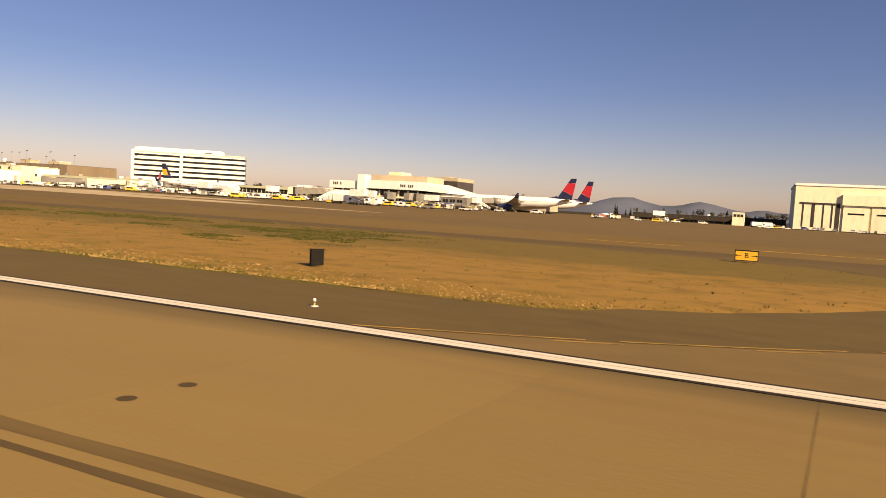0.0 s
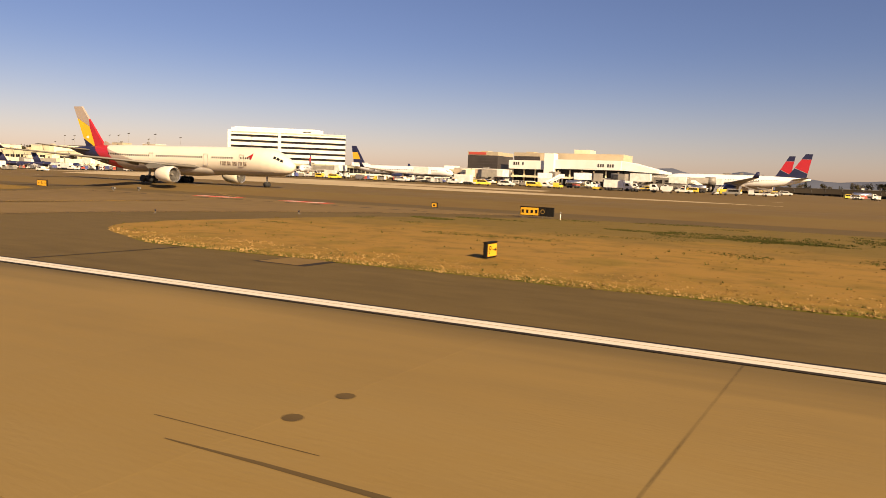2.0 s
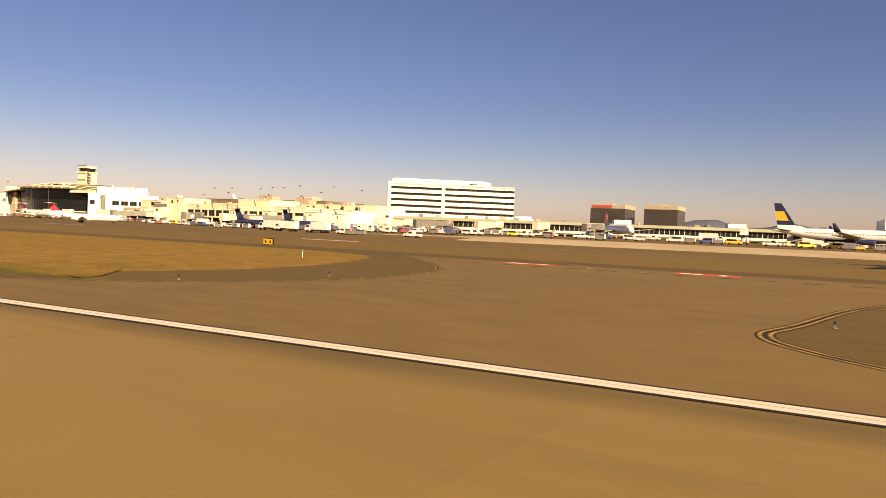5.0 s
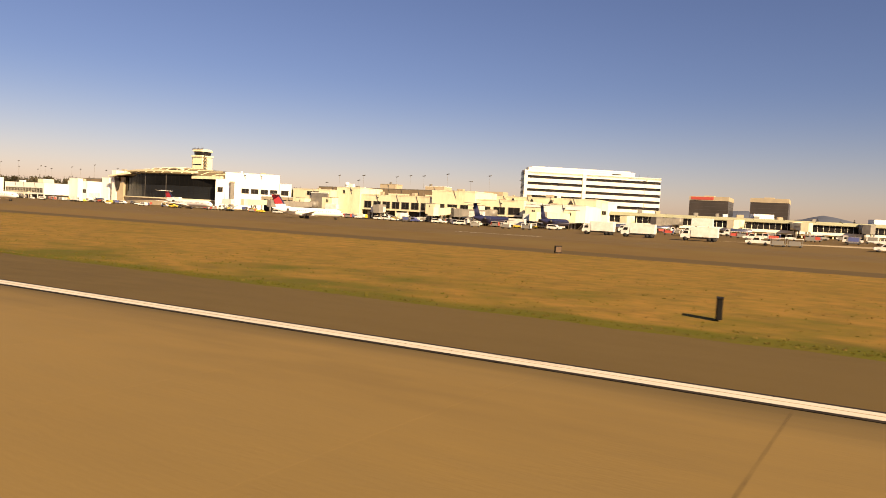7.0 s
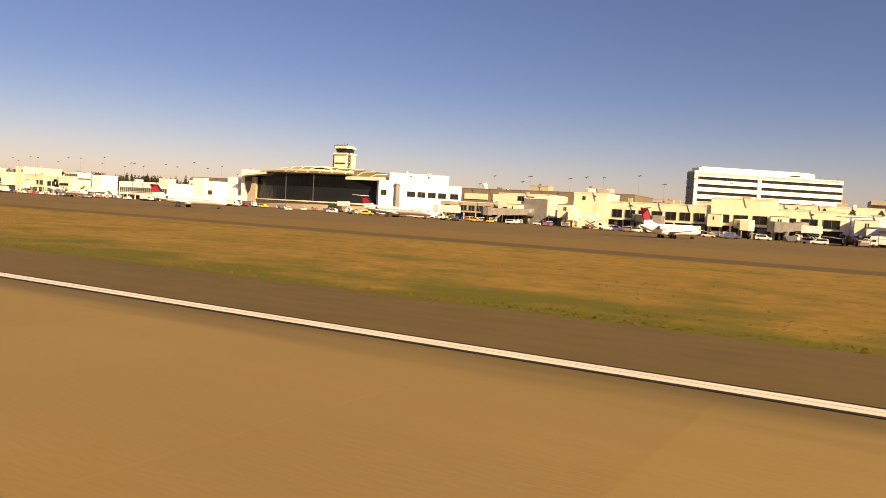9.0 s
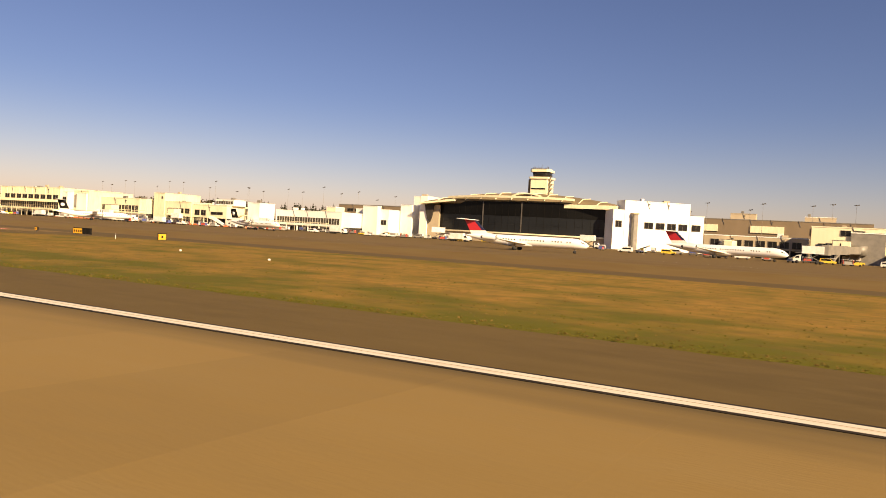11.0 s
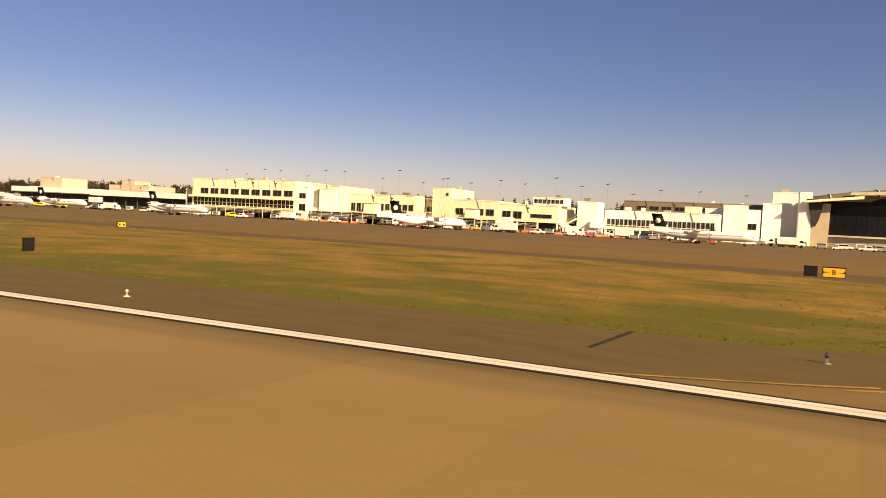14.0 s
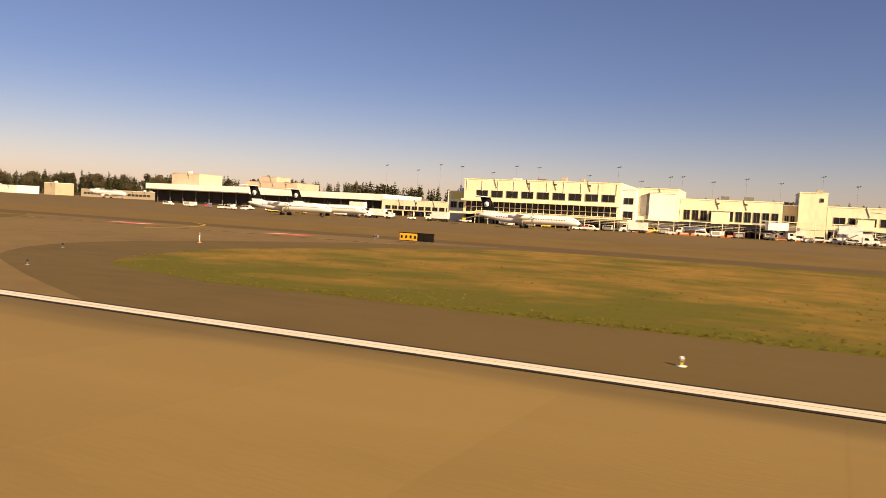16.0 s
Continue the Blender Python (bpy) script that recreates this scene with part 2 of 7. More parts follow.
def wear_runway_margin(m):
    """Dust and rubber dull the outer metres of the runway, unevenly."""
    nt, ln = m.node_tree.nodes, m.node_tree.links
    bs = nt["Principled BSDF"]
    old = bs.inputs["Base Color"].links[0].from_socket
    pos = nt.new("ShaderNodeNewGeometry").outputs["Position"]
    sc = nt.new("ShaderNodeVectorMath")
    sc.operation = "MULTIPLY"
    sc.inputs[1].default_value = (0.05 / K, 0.5 / K, 1)
    ln.new(pos, sc.inputs[0])
    n = nt.new("ShaderNodeTexNoise")
    n.inputs["Scale"].default_value, n.inputs["Detail"].default_value = 1.0, 6
    ln.new(sc.outputs[0], n.inputs["Vector"])
    sep = nt.new("ShaderNodeSeparateXYZ")
    ln.new(pos, sep.inputs[0])
    band = nt.new("ShaderNodeMapRange")
    band.inputs[1].default_value, band.inputs[2].default_value = 14.6 * K, 18.4 * K
    band.inputs[3].default_value, band.inputs[4].default_value = -0.30, 0.42
    ln.new(sep.outputs[1], band.inputs[0])
    add = nt.new("ShaderNodeMath")
    ln.new(n.outputs[0], add.inputs[0])
    ln.new(band.outputs[0], add.inputs[1])
    fac = nt.new("ShaderNodeMapRange")
    fac.inputs[1].default_value, fac.inputs[2].default_value, fac.inputs[4].default_value = 0.40, 0.95, 0.9
    ln.new(add.outputs[0], fac.inputs[0])
    x = nt.new("ShaderNodeMix")
    x.data_type = "RGBA"
    ln.new(fac.outputs[0], x.inputs[0])
    ln.new(old, x.inputs[6])
    x.inputs[7].default_value = (0.105, 0.072, 0.027, 1)
    ln.new(x.outputs[2], bs.inputs["Base Color"])


wear_runway_margin(M["concrete"])


def grass_material():
    """Dry tan turf with green bands and bare patches; greener along the shoulder towards the north end."""
    m = material("dry_airfield_grass", (0.250, 0.138, 0.026), 0.95, second=(0.300, 0.162, 0.034), scale=0.05, stretch=(0.8, 1, 1), fine=(0.165, 0.118, 0.018), fine_scale=0.75, bump=0.5, bump_scale=5, spec=0.12)
    nt, ln = m.node_tree.nodes, m.node_tree.links
    bs = nt["Principled BSDF"]
    old = bs.inputs["Base Color"].links[0].from_socket
    pos = nt.new("ShaderNodeNewGeometry").outputs["Position"]
    full = nt.new("ShaderNodeVectorMath")
    full.operation = "MULTIPLY"
    full.inputs[1].default_value = (1 / K, 1 / K, 1 / K)
    ln.new(pos, full.inputs[0])
    pos = full.outputs[0]
    sep = nt.new("ShaderNodeSeparateXYZ")
    ln.new(pos, sep.inputs[0])
    mul = nt.new("ShaderNodeVectorMath")
    mul.operation = "MULTIPLY"
    mul.inputs[1].default_value = (0.75, 1, 1)
    ln.new(pos, mul.inputs[0])
    n = nt.new("ShaderNodeTexNoise")
    n.inputs["Scale"].default_value, n.inputs["Detail"].default_value = 0.17, 7
    ln.new(mul.outputs[0], n.inputs["Vector"])
    band = nt.new("ShaderNodeMapRange")                 # green growth next to the shoulder, which drains onto it
    band.inputs[1].default_value, band.inputs[2].default_value = 28.5, 44.0
    band.inputs[3].default_value, band.inputs[4].default_value = 0.21, -0.02
    ln.new(sep.outputs[1], band.inputs[0])
    north = nt.new("ShaderNodeMapRange")                # the southern islands are drier
    north.inputs[1].default_value, north.inputs[2].default_value = -150.0, -740.0
    north.inputs[3].default_value, north.inputs[4].default_value = -0.16, 0.10
    ln.new(sep.outputs[0], north.inputs[0])
    add = nt.new("ShaderNodeMath")
    ln.new(n.outputs[0], add.inputs[0])
    ln.new(band.outputs[0], add.inputs[1])
    add2 = nt.new("ShaderNodeMath")
    ln.new(add.outputs[0], add2.inputs[0])
    ln.new(north.outputs[0], add2.inputs[1])
    rim = nt.new("ShaderNodeMapRange")                  # a narrow olive fringe at the asphalt edge
    rim.inputs[1].default_value, rim.inputs[2].default_value = 28.0, 30.0
    rim.inputs[3].default_value, rim.inputs[4].default_value = 0.20, 0.0
    ln.new(sep.outputs[1], rim.inputs[0])
    add3 = nt.new("ShaderNodeMath")
    ln.new(add2.outputs[0], add3.inputs[0])
    ln.new(rim.outputs[0], add3.inputs[1])
    fac = nt.new("ShaderNodeMapRange")
    fac.inputs[1].default_value, fac.inputs[2].default_value, fac.inputs[4].default_value = 0.50, 0.74, 0.85
    ln.new(add3.outputs[0], fac.inputs[0])
    x = nt.new("ShaderNodeMix")
    x.data_type = "RGBA"
    ln.new(fac.outputs[0], x.inputs[0])
    soil = nt.new("ShaderNodeMapRange")                 # bare reddish soil shows through in the south
    soil.inputs[1].default_value, soil.inputs[2].default_value = -420.0, -100.0
    soil.inputs[3].default_value, soil.inputs[4].default_value = -0.25, 0.22
    ln.new(sep.outputs[0], soil.inputs[0])
    sadd = nt.new("ShaderNodeMath")
    ln.new(n.outputs[0], sadd.inputs[0])
    ln.new(soil.outputs[0], sadd.inputs[1])
    sfac = nt.new("ShaderNodeMapRange")
    sfac.inputs[1].default_value, sfac.inputs[2].default_value, sfac.inputs[4].default_value = 0.45, 0.75, 0.85
    ln.new(sadd.outputs[0], sfac.inputs[0])
    y = nt.new("ShaderNodeMix")
    y.data_type = "RGBA"
    ln.new(sfac.outputs[0], y.inputs[0])
    ln.new(old, y.inputs[6])
    y.inputs[7].default_value = (0.285, 0.160, 0.038, 1)
    far_y = nt.new("ShaderNodeMapRange")                # sparse olive growth over dark soil on the far half of the southern island
    far_y.inputs[1].default_value, far_y.inputs[2].default_value = 40.0, 60.0
    far_y.inputs[3].default_value, far_y.inputs[4].default_value = -0.35, 0.30
    ln.new(sep.outputs[1], far_y.inputs[0])
    fadd = nt.new("ShaderNodeMath")
    ln.new(n.outputs[0], fadd.inputs[0])
    ln.new(far_y.outputs[0], fadd.inputs[1])
    ffac = nt.new("ShaderNodeMapRange")
    ffac.inputs[1].default_value, ffac.inputs[2].default_value, ffac.inputs[4].default_value = 0.42, 0.72, 0.75
    ln.new(fadd.outputs[0], ffac.inputs[0])
    where = nt.new("ShaderNodeMapRange")
    where.inputs[1].default_value, where.inputs[2].default_value = -240.0, -150.0
    ln.new(sep.outputs[0], where.inputs[0])
    both = nt.new("ShaderNodeMath")
    both.operation = "MULTIPLY"
    ln.new(ffac.outputs[0], both.inputs[0])
    ln.new(where.outputs[0], both.inputs[1])
    olive = nt.new("ShaderNodeMix")
    olive.data_type = "RGBA"
    ln.new(both.outputs[0], olive.inputs[0])
    ln.new(y.outputs[2], olive.inputs[6])
    olive.inputs[7].default_value = (0.122, 0.090, 0.024, 1)
    ln.new(olive.outputs[2], x.inputs[6])
    x.inputs[7].default_value = (0.080, 0.084, 0.006, 1)
    clump = nt.new("ShaderNodeTexNoise")                # thatch and bare spots between the clumps
    clump.inputs["Scale"].default_value, clump.inputs["Detail"].default_value, clump.inputs["Roughness"].default_value = 0.45, 6, 0.65
    ln.new(mul.outputs[0], clump.inputs["Vector"])
    cf = nt.new("ShaderNodeMapRange")
    cf.inputs[1].default_value, cf.inputs[2].default_value, cf.inputs[4].default_value = 0.48, 0.68, 0.62
    ln.new(clump.outputs[0], cf.inputs[0])
    z = nt.new("ShaderNodeMix")
    z.data_type = "RGBA"
    ln.new(cf.outputs[0], z.inputs[0])
    ln.new(x.outputs[2], z.inputs[6])
    z.inputs[7].default_value = (0.118, 0.080, 0.018, 1)
    ln.new(z.outputs[2], bs.inputs["Base Color"])
    return m


M["grass"] = grass_material()


# ---- mesh helpers ----
def face(bm, pts, mi=0):
    f = bm.faces.new([bm.verts.new(p) for p in pts])
    f.material_index = mi
    return f


def box(bm, x0, x1, y0, y1, z0, z1, mi=0, bevel=0.0):
    b = min(bevel, (x1 - x0) / 3, (y1 - y0) / 3)
    if b > 0:
        ring = [(x0 + b, y0), (x1 - b, y0), (x1, y0 + b), (x1, y1 - b), (x1 - b, y1), (x0 + b, y1), (x0, y1 - b), (x0, y0 + b)]
    else:
        ring = [(x0, y0), (x1, y0), (x1, y1), (x0, y1)]
    prism(bm, ring, z0, z1, mi)


def prism(bm, ring, z0, z1, mi=0):
    lo = [bm.verts.new((x, y, z0)) for x, y in ring]
    hi = [bm.verts.new((x, y, z1)) for x, y in ring]
    n = len(ring)
    fs = [bm.faces.new(lo[::-1]), bm.faces.new(hi)]
    fs += [bm.faces.new((lo[i], lo[(i + 1) % n], hi[(i + 1) % n], hi[i])) for i in range(n)]
    for f in fs:
        f.material_index = mi


def slab_xz(bm, ring, y0, y1, mi=0):
    """A flat piece with its outline in x and z and its thickness along y."""
    lo = [bm.verts.new((x, y0, z)) for x, z in ring]
    hi = [bm.verts.new((x, y1, z)) for x, z in ring]
    n = len(ring)
    fs = [bm.faces.new(lo), bm.faces.new(hi[::-1])]
    fs += [bm.faces.new((lo[(i + 1) % n], lo[i], hi[i], hi[(i + 1) % n])) for i in range(n)]
    for f in fs:
        f.material_index = mi


def tube(bm, p0, p1, r0, r1=None, n=8, mi=0, caps=True):
    r1 = r0 if r1 is None else r1
    p0, p1 = Vector(p0), Vector(p1)
    q = (p1 - p0).to_track_quat("Z", "Y")
    rings = []
    for p, r in ((p0, r0), (p1, r1)):
        rings.append([bm.verts.new(p + q @ Vector((r * math.cos(a * math.tau / n), r * math.sin(a * math.tau / n), 0))) for a in range(n)])
    fs = [bm.faces.new((rings[0][i], rings[0][(i + 1) % n], rings[1][(i + 1) % n], rings[1][i])) for i in range(n)]
    if caps:
        fs += [bm.faces.new(rings[0][::-1]), bm.faces.new(rings[1])]
    for f in fs:
        f.material_index = mi
        f.smooth = n > 8


def loft(bm, rings, mi=0, caps=True, pick=None):
    vs = [[bm.verts.new(p) for p in r] for r in rings]
    n = len(vs[0])
    for a, b in zip(vs, vs[1:]):
        for i in range(n):
            f = bm.faces.new((a[i], a[(i + 1) % n], b[(i + 1) % n], b[i]))
            f.material_index = pick(f.calc_center_median()) if pick else mi
            f.smooth = True
    if caps:
        for r in (vs[0][::-1], vs[-1]):
            f = bm.faces.new(r)
            f.material_index = pick(f.calc_center_median()) if pick else mi


def mesh_of(name, bm, mats):
    bmesh.ops.recalc_face_normals(bm, faces=bm.faces)
    me = bpy.data.meshes.new(name)
    bm.to_mesh(me)
    bm.free()
    for m in mats if isinstance(mats, (list, tuple)) else [mats]:
        me.materials.append(m)
    return me


def part(name, bm, mats, parent, label="", loc=None):
    """Links a bmesh (or a ready mesh) as one mesh object under a thing or a part."""
    me = bm if isinstance(bm, bpy.types.Mesh) else mesh_of(name, bm, mats)
    ob = new(name, me)
    ob.parent = parent
    if loc is not None:
        ob.matrix_basis = loc if isinstance(loc, Matrix) else Matrix.Translation(loc)
    if label:
        tagged(ob, label)
    return ob


def thing(name, m, label, category, group="", kind=""):
    ob = new(name)
    ob.matrix_basis = HALF @ m
    return tagged(ob, label, category, group, kind)


def solid(name, bm, mats, label, category, kind="", group="", loc=None):
    ob = new(name, mesh_of(name, bm, mats))
    ob.matrix_basis = HALF if loc is None else HALF @ loc
    return tagged(ob, label, category, group, kind)


def place(m):
    """The pose of a copy or of a bare mesh, without its size."""
    return Matrix.Translation(m.translation * K) @ m.to_3x3().to_4x4()


def B():
    return bmesh.new()


def smooth_curve(pts, step=1.0):
    """Points along a Catmull-Rom curve through the given ones."""
    p = [Vector((*q, 0)) for q in pts]
    p = [2 * p[0] - p[1]] + p + [2 * p[-1] - p[-2]]
    out = []
    for a, b, c, d in zip(p, p[1:], p[2:], p[3:]):
        n = max(2, int((c - b).length / step))
        for i in range(n):
            t = i / n
            out.append(0.5 * (2 * b + (c - a) * t + (2 * a - 5 * b + 4 * c - d) * t * t + (3 * b - a - 3 * c + d) * t ** 3))
    return out + [p[-2]]


def ribbon(bm, pts, w, z, mi=0, off=0.0, dash=None):
    """A painted stripe of width w along a curve, shifted off sideways; dash: (on, gap) in metres."""
    run, last = 0.0, None
    for i, p in enumerate(pts):
        q = pts[min(i + 1, len(pts) - 1)] - pts[max(i - 1, 0)]
        nrm = Vector((-q.y, q.x, 0)).normalized()
        l, r = p + nrm * (off + w / 2), p + nrm * (off - w / 2)
        if last:
            run += (p - last[2]).length
            if not dash or run % (dash[0] + dash[1]) < dash[0]:
                face(bm, [(last[0].x, last[0].y, z), (last[1].x, last[1].y, z), (r.x, r.y, z), (l.x, l.y, z)], mi)
        last = (l, r, p)


# ---- ground, runway, taxiways ----
def sheet(name, ring, z, mats, label, category="ground", kind="structure"):
    bm = B()
    face(bm, [(x, y, z) for x, y in ring])
    return solid(name, bm, mats, label, category, kind)


bm = B()
xs = [-4600, -2600, -1500, -900, -300, 300, 1500, 2800]
ys = [-1500, -200, 200, 500, 1200, 2600, 4700]
for a, b in zip(xs, xs[1:]):
    for c, d in zip(ys, ys[1:]):
        face(bm, [(a, c, 0), (b, c, 0), (b, d, 0), (a, d, 0)], 1 if c >= 500 else 0)
solid("ground", bm, [M["apron"], M["far_ground"]], "brown weathered asphalt apron reaching to the horizon", "ground", "structure")

bm = B()
for x in range(-1700, 300, 100):
    face(bm, [(x, 19.4, 0.006), (x + 100, 19.4, 0.006), (x + 100, 83, 0.006), (x, 83, 0.006)])
solid("runway_shoulder", bm, M["shoulder"], "dark brown asphalt shoulder beside the runway", "pavement", "structure")
sheet("taxiway_shoulder", [(-1700, 83.0), (300, 83.0), (300, 92), (-1700, 92)], 0.008, M["taxi_dark"], "dark asphalt shoulder of the parallel taxiway", "pavement")


def ramp(v, pts):
    """Height read off a broken line of (place, height)."""
    if v <= pts[0][0]:
        return pts[0][1]
    for (a, p), (b, q) in zip(pts, pts[1:]):
        if v <= b:
            return p + (q - p) * (v - a) / (b - a)
    return pts[-1][1]


RISE_X = ((-470, 0.0), (-330, 1.0), (-100, 1.0), (0, 0.0))
RISE_Y = ((160, 0.0), (186, 1.25), (214, 1.9), (470, 1.9), (560, 0.0))


def apron_z(x, y):
    """The stands round the south satellite lie a little higher than the runway."""
    return ramp(x, RISE_X) * ramp(y, RISE_Y)


bm = B()
gx, gy = [-470, -400, -330, -215, -100, -50, 0], [160, 186, 201, 214, 300, 470, 560]
for a, b in zip(gx, gx[1:]):
    for c, d in zip(gy, gy[1:]):
        face(bm, [(x, y, apron_z(x, y) + 0.005) for x, y in ((a, c), (b, c), (b, d), (a, d))])
solid("south_apron", bm, M["apron"], "brown weathered asphalt stands rising gently to the satellite", "apron", "structure")
bm = B()
for a, b in zip((-385, -330, -215), (-330, -215, -96)):
    for c, d in ((172, 186), (186, 203)):
        e = d if b < -100 else c + 0.5          # the strip tapers out at both ends
        f = d if a > -380 else c + 0.5
        face(bm, [(x, y, apron_z(x, y) + 0.03) for x, y in ((a, c), (b, c), (b, e), (a, f))])
solid("apron_strip", bm, M["strip"], "pale concrete strip across the apron", "pavement", "structure")

EDGES = {   # painted edges of the five connecting taxiways, south edge then north edge
    "south": ([(75, 19.5), (62, 26), (55, 36), (53, 48), (55, 60), (62, 72), (72, 83)], [(-12, 19.5), (-3.8, 22.8), (4.1, 27.1), (14, 34), (21, 44), (24, 56), (21, 70), (13, 83)]),
    "first": ([(-145, 19.5), (-148.6, 20.6), (-151, 23), (-152.7, 26), (-153.2, 29.4), (-152.5, 37.9), (-149.8, 47.2), (-143, 60), (-133, 73), (-121, 83)], [(-217, 19.5), (-208.5, 24.2), (-200.9, 29.1), (-194.7, 36.1), (-192.7, 44.1), (-193.4, 56), (-198, 70), (-206, 83)]),
    "second": ([(-238, 19.5), (-245, 24.8), (-250.2, 29.3), (-252, 33.2), (-250.7, 38.3), (-247, 52), (-239, 70), (-229, 83)], [(-306, 19.5), (-297, 24), (-288, 30), (-282, 38), (-280, 48), (-282, 60), (-290, 72), (-299, 83)]),
    "third": ([(-733, 19.5), (-742.5, 24.6), (-748.5, 28.8), (-753.4, 37.8), (-753.3, 45.5), (-751.6, 52.4), (-745, 66), (-734, 83)], [(-822, 19.5), (-814.8, 22.5), (-806, 28), (-796, 38), (-791, 48), (-790, 58), (-794, 70), (-804, 83)]),
    "fourth": ([(-988, 19.5), (-1000, 25), (-1010, 31), (-1016, 40), (-1016, 50), (-1012, 60), (-1004, 72), (-992, 83)], [(-1085, 19.5), (-1075, 25), (-1064, 32), (-1058, 42), (-1057, 52), (-1060, 62), (-1068, 73), (-1080, 83)]),
}
for key, (se, no) in EDGES.items():
    a, b = smooth_curve(se), smooth_curve(no)
    bm = B()
    n = 40
    pa = [a[int(i * (len(a) - 1) / n)] for i in range(n + 1)]
    pb = [b[int(i * (len(b) - 1) / n)] for i in range(n + 1)]
    for i in range(n):
        face(bm, [(pa[i].x, pa[i].y, 0.012), (pa[i + 1].x, pa[i + 1].y, 0.012), (pb[i + 1].x, pb[i + 1].y, 0.012), (pb[i].x, pb[i].y, 0.012)])
    solid("taxiway", bm, M["taxi_tan" if key == "third" else "taxi_light"], "worn tan concrete connecting taxiway", "taxiway", "structure")
    for side in (a, b):
        if key == "fourth":
            continue
        bm = B()
        worn = key == "south" or (side is b and key != "second")          # the black border has worn away there
        if key == "third" and side is a:                                   # only the bend keeps its border
            ribbon(bm, [p for p in side if 20.5 < p.y < 46], 0.85, 0.017, 1)
            worn = True
            ribbon(bm, [p for p in side if 20.5 < p.y < 46], 0.17, 0.0225, 0, 0.22)
            ribbon(bm, [p for p in side if 20.5 < p.y < 46], 0.17, 0.0225, 0, -0.22)
        elif not worn:
            ribbon(bm, side, 0.85, 0.017, 1)
        ribbon(bm, side, 0.17, 0.021, 0, 0.22, dash=(8, 1) if worn else None)
        ribbon(bm, side, 0.17, 0.021, 0, -0.22, dash=(2, 5) if worn else None)
        solid("taxiway_edge_marking", bm, [M["pale_yellow"], M["black_paint"]], "double worn yellow edge line with black borders on the taxiway", "marking", "structure")

# grass islands: a slightly raised, uneven sheet with a ragged rim
ISLANDS = [
    [(-128, 28.1), (-70, 28.1), (-14, 28.1), (-5, 31), (4, 38.5), (11, 50), (12, 62), (8, 71), (-2, 77), (-40, 81), (-90, 81), (-116, 79), (-127, 70), (-134, 60), (-138, 48), (-140, 39), (-137, 33)],
    [(-231, 31.2), (-222, 31.2), (-213, 33.2), (-205.5, 40), (-202, 51), (-201.5, 65), (-205, 73), (-213, 77.5), (-224, 77.5), (-231, 68), (-235, 54), (-236.5, 43), (-235, 36)],
    [(-724, 28.6), (-600, 28.1), (-450, 28.1), (-303, 28.1), (-296, 33), (-292, 42), (-292, 54), (-296, 68), (-306, 79), (-340, 82), (-500, 82), (-680, 82), (-712, 79), (-724, 69), (-732, 59), (-736, 48), (-736.5, 39), (-733, 32.5)],
    [(-990, 28.1), (-900, 28.1), (-823, 28.1), (-812, 33), (-805, 41), (-801, 55), (-803, 66), (-810, 76), (-830, 82), (-900, 82), (-980, 81), (-994, 73), (-1002, 60), (-1006, 47), (-1004, 37), (-1000, 31)],
    [(-1600, 28.1), (-1300, 28.1), (-1084, 28.1), (-1073, 33), (-1067, 44), (-1067, 56), (-1074, 70), (-1086, 80), (-1300, 82), (-1600, 82)],
]
RINGS = []
for pts in ISLANDS:
    ring = smooth_curve(pts + [pts[0]], 2.0)[:-1]
    ring = [Vector((p.x + random.uniform(-0.25, 0.25), p.y + random.uniform(-0.18, 0.18), 0)) for p in ring]
    RINGS.append(ring)
    c = sum(ring, Vector()) / len(ring)
    bm = B()
    loops = []
    for inset, z in ((0.0, 0.0), (0.5, 0.025), (1.8, 0.07)):
        lp = []
        for i, p in enumerate(ring):
            q = ring[(i + 1) % len(ring)] - ring[i - 1]
            nrm = Vector((-q.y, q.x, 0)).normalized()
            if nrm.dot(c - p) < 0 and len(ring) < 80:
                nrm = -nrm
            p2 = p + nrm * inset
            lp.append(bm.verts.new((p2.x, p2.y, z + (random.uniform(0, 0.02) if z else 0))))
        loops.append(lp)
    n = len(ring)
    for a, b in zip(loops, loops[1:]):
        for i in range(n):
            bm.faces.new((a[i], a[(i + 1) % n], b[(i + 1) % n], b[i]))
    bm.faces.new(loops[-1])
    bmesh.ops.triangulate(bm, faces=[f for f in bm.faces if len(f.verts) > 4])
    solid("grass_island", bm, M["grass"], "dry tan airfield grass with greener streaks", "grass", "structure")


def inside(ring, x, y):
    hit, j = False, len(ring) - 1
    for i, p in enumerate(ring):
        q = ring[j]
        if (p.y > y) != (q.y > y) and x < (q.x - p.x) * (y - p.y) / (q.y - p.y) + p.x:
            hit = not hit
        j = i
    return hit


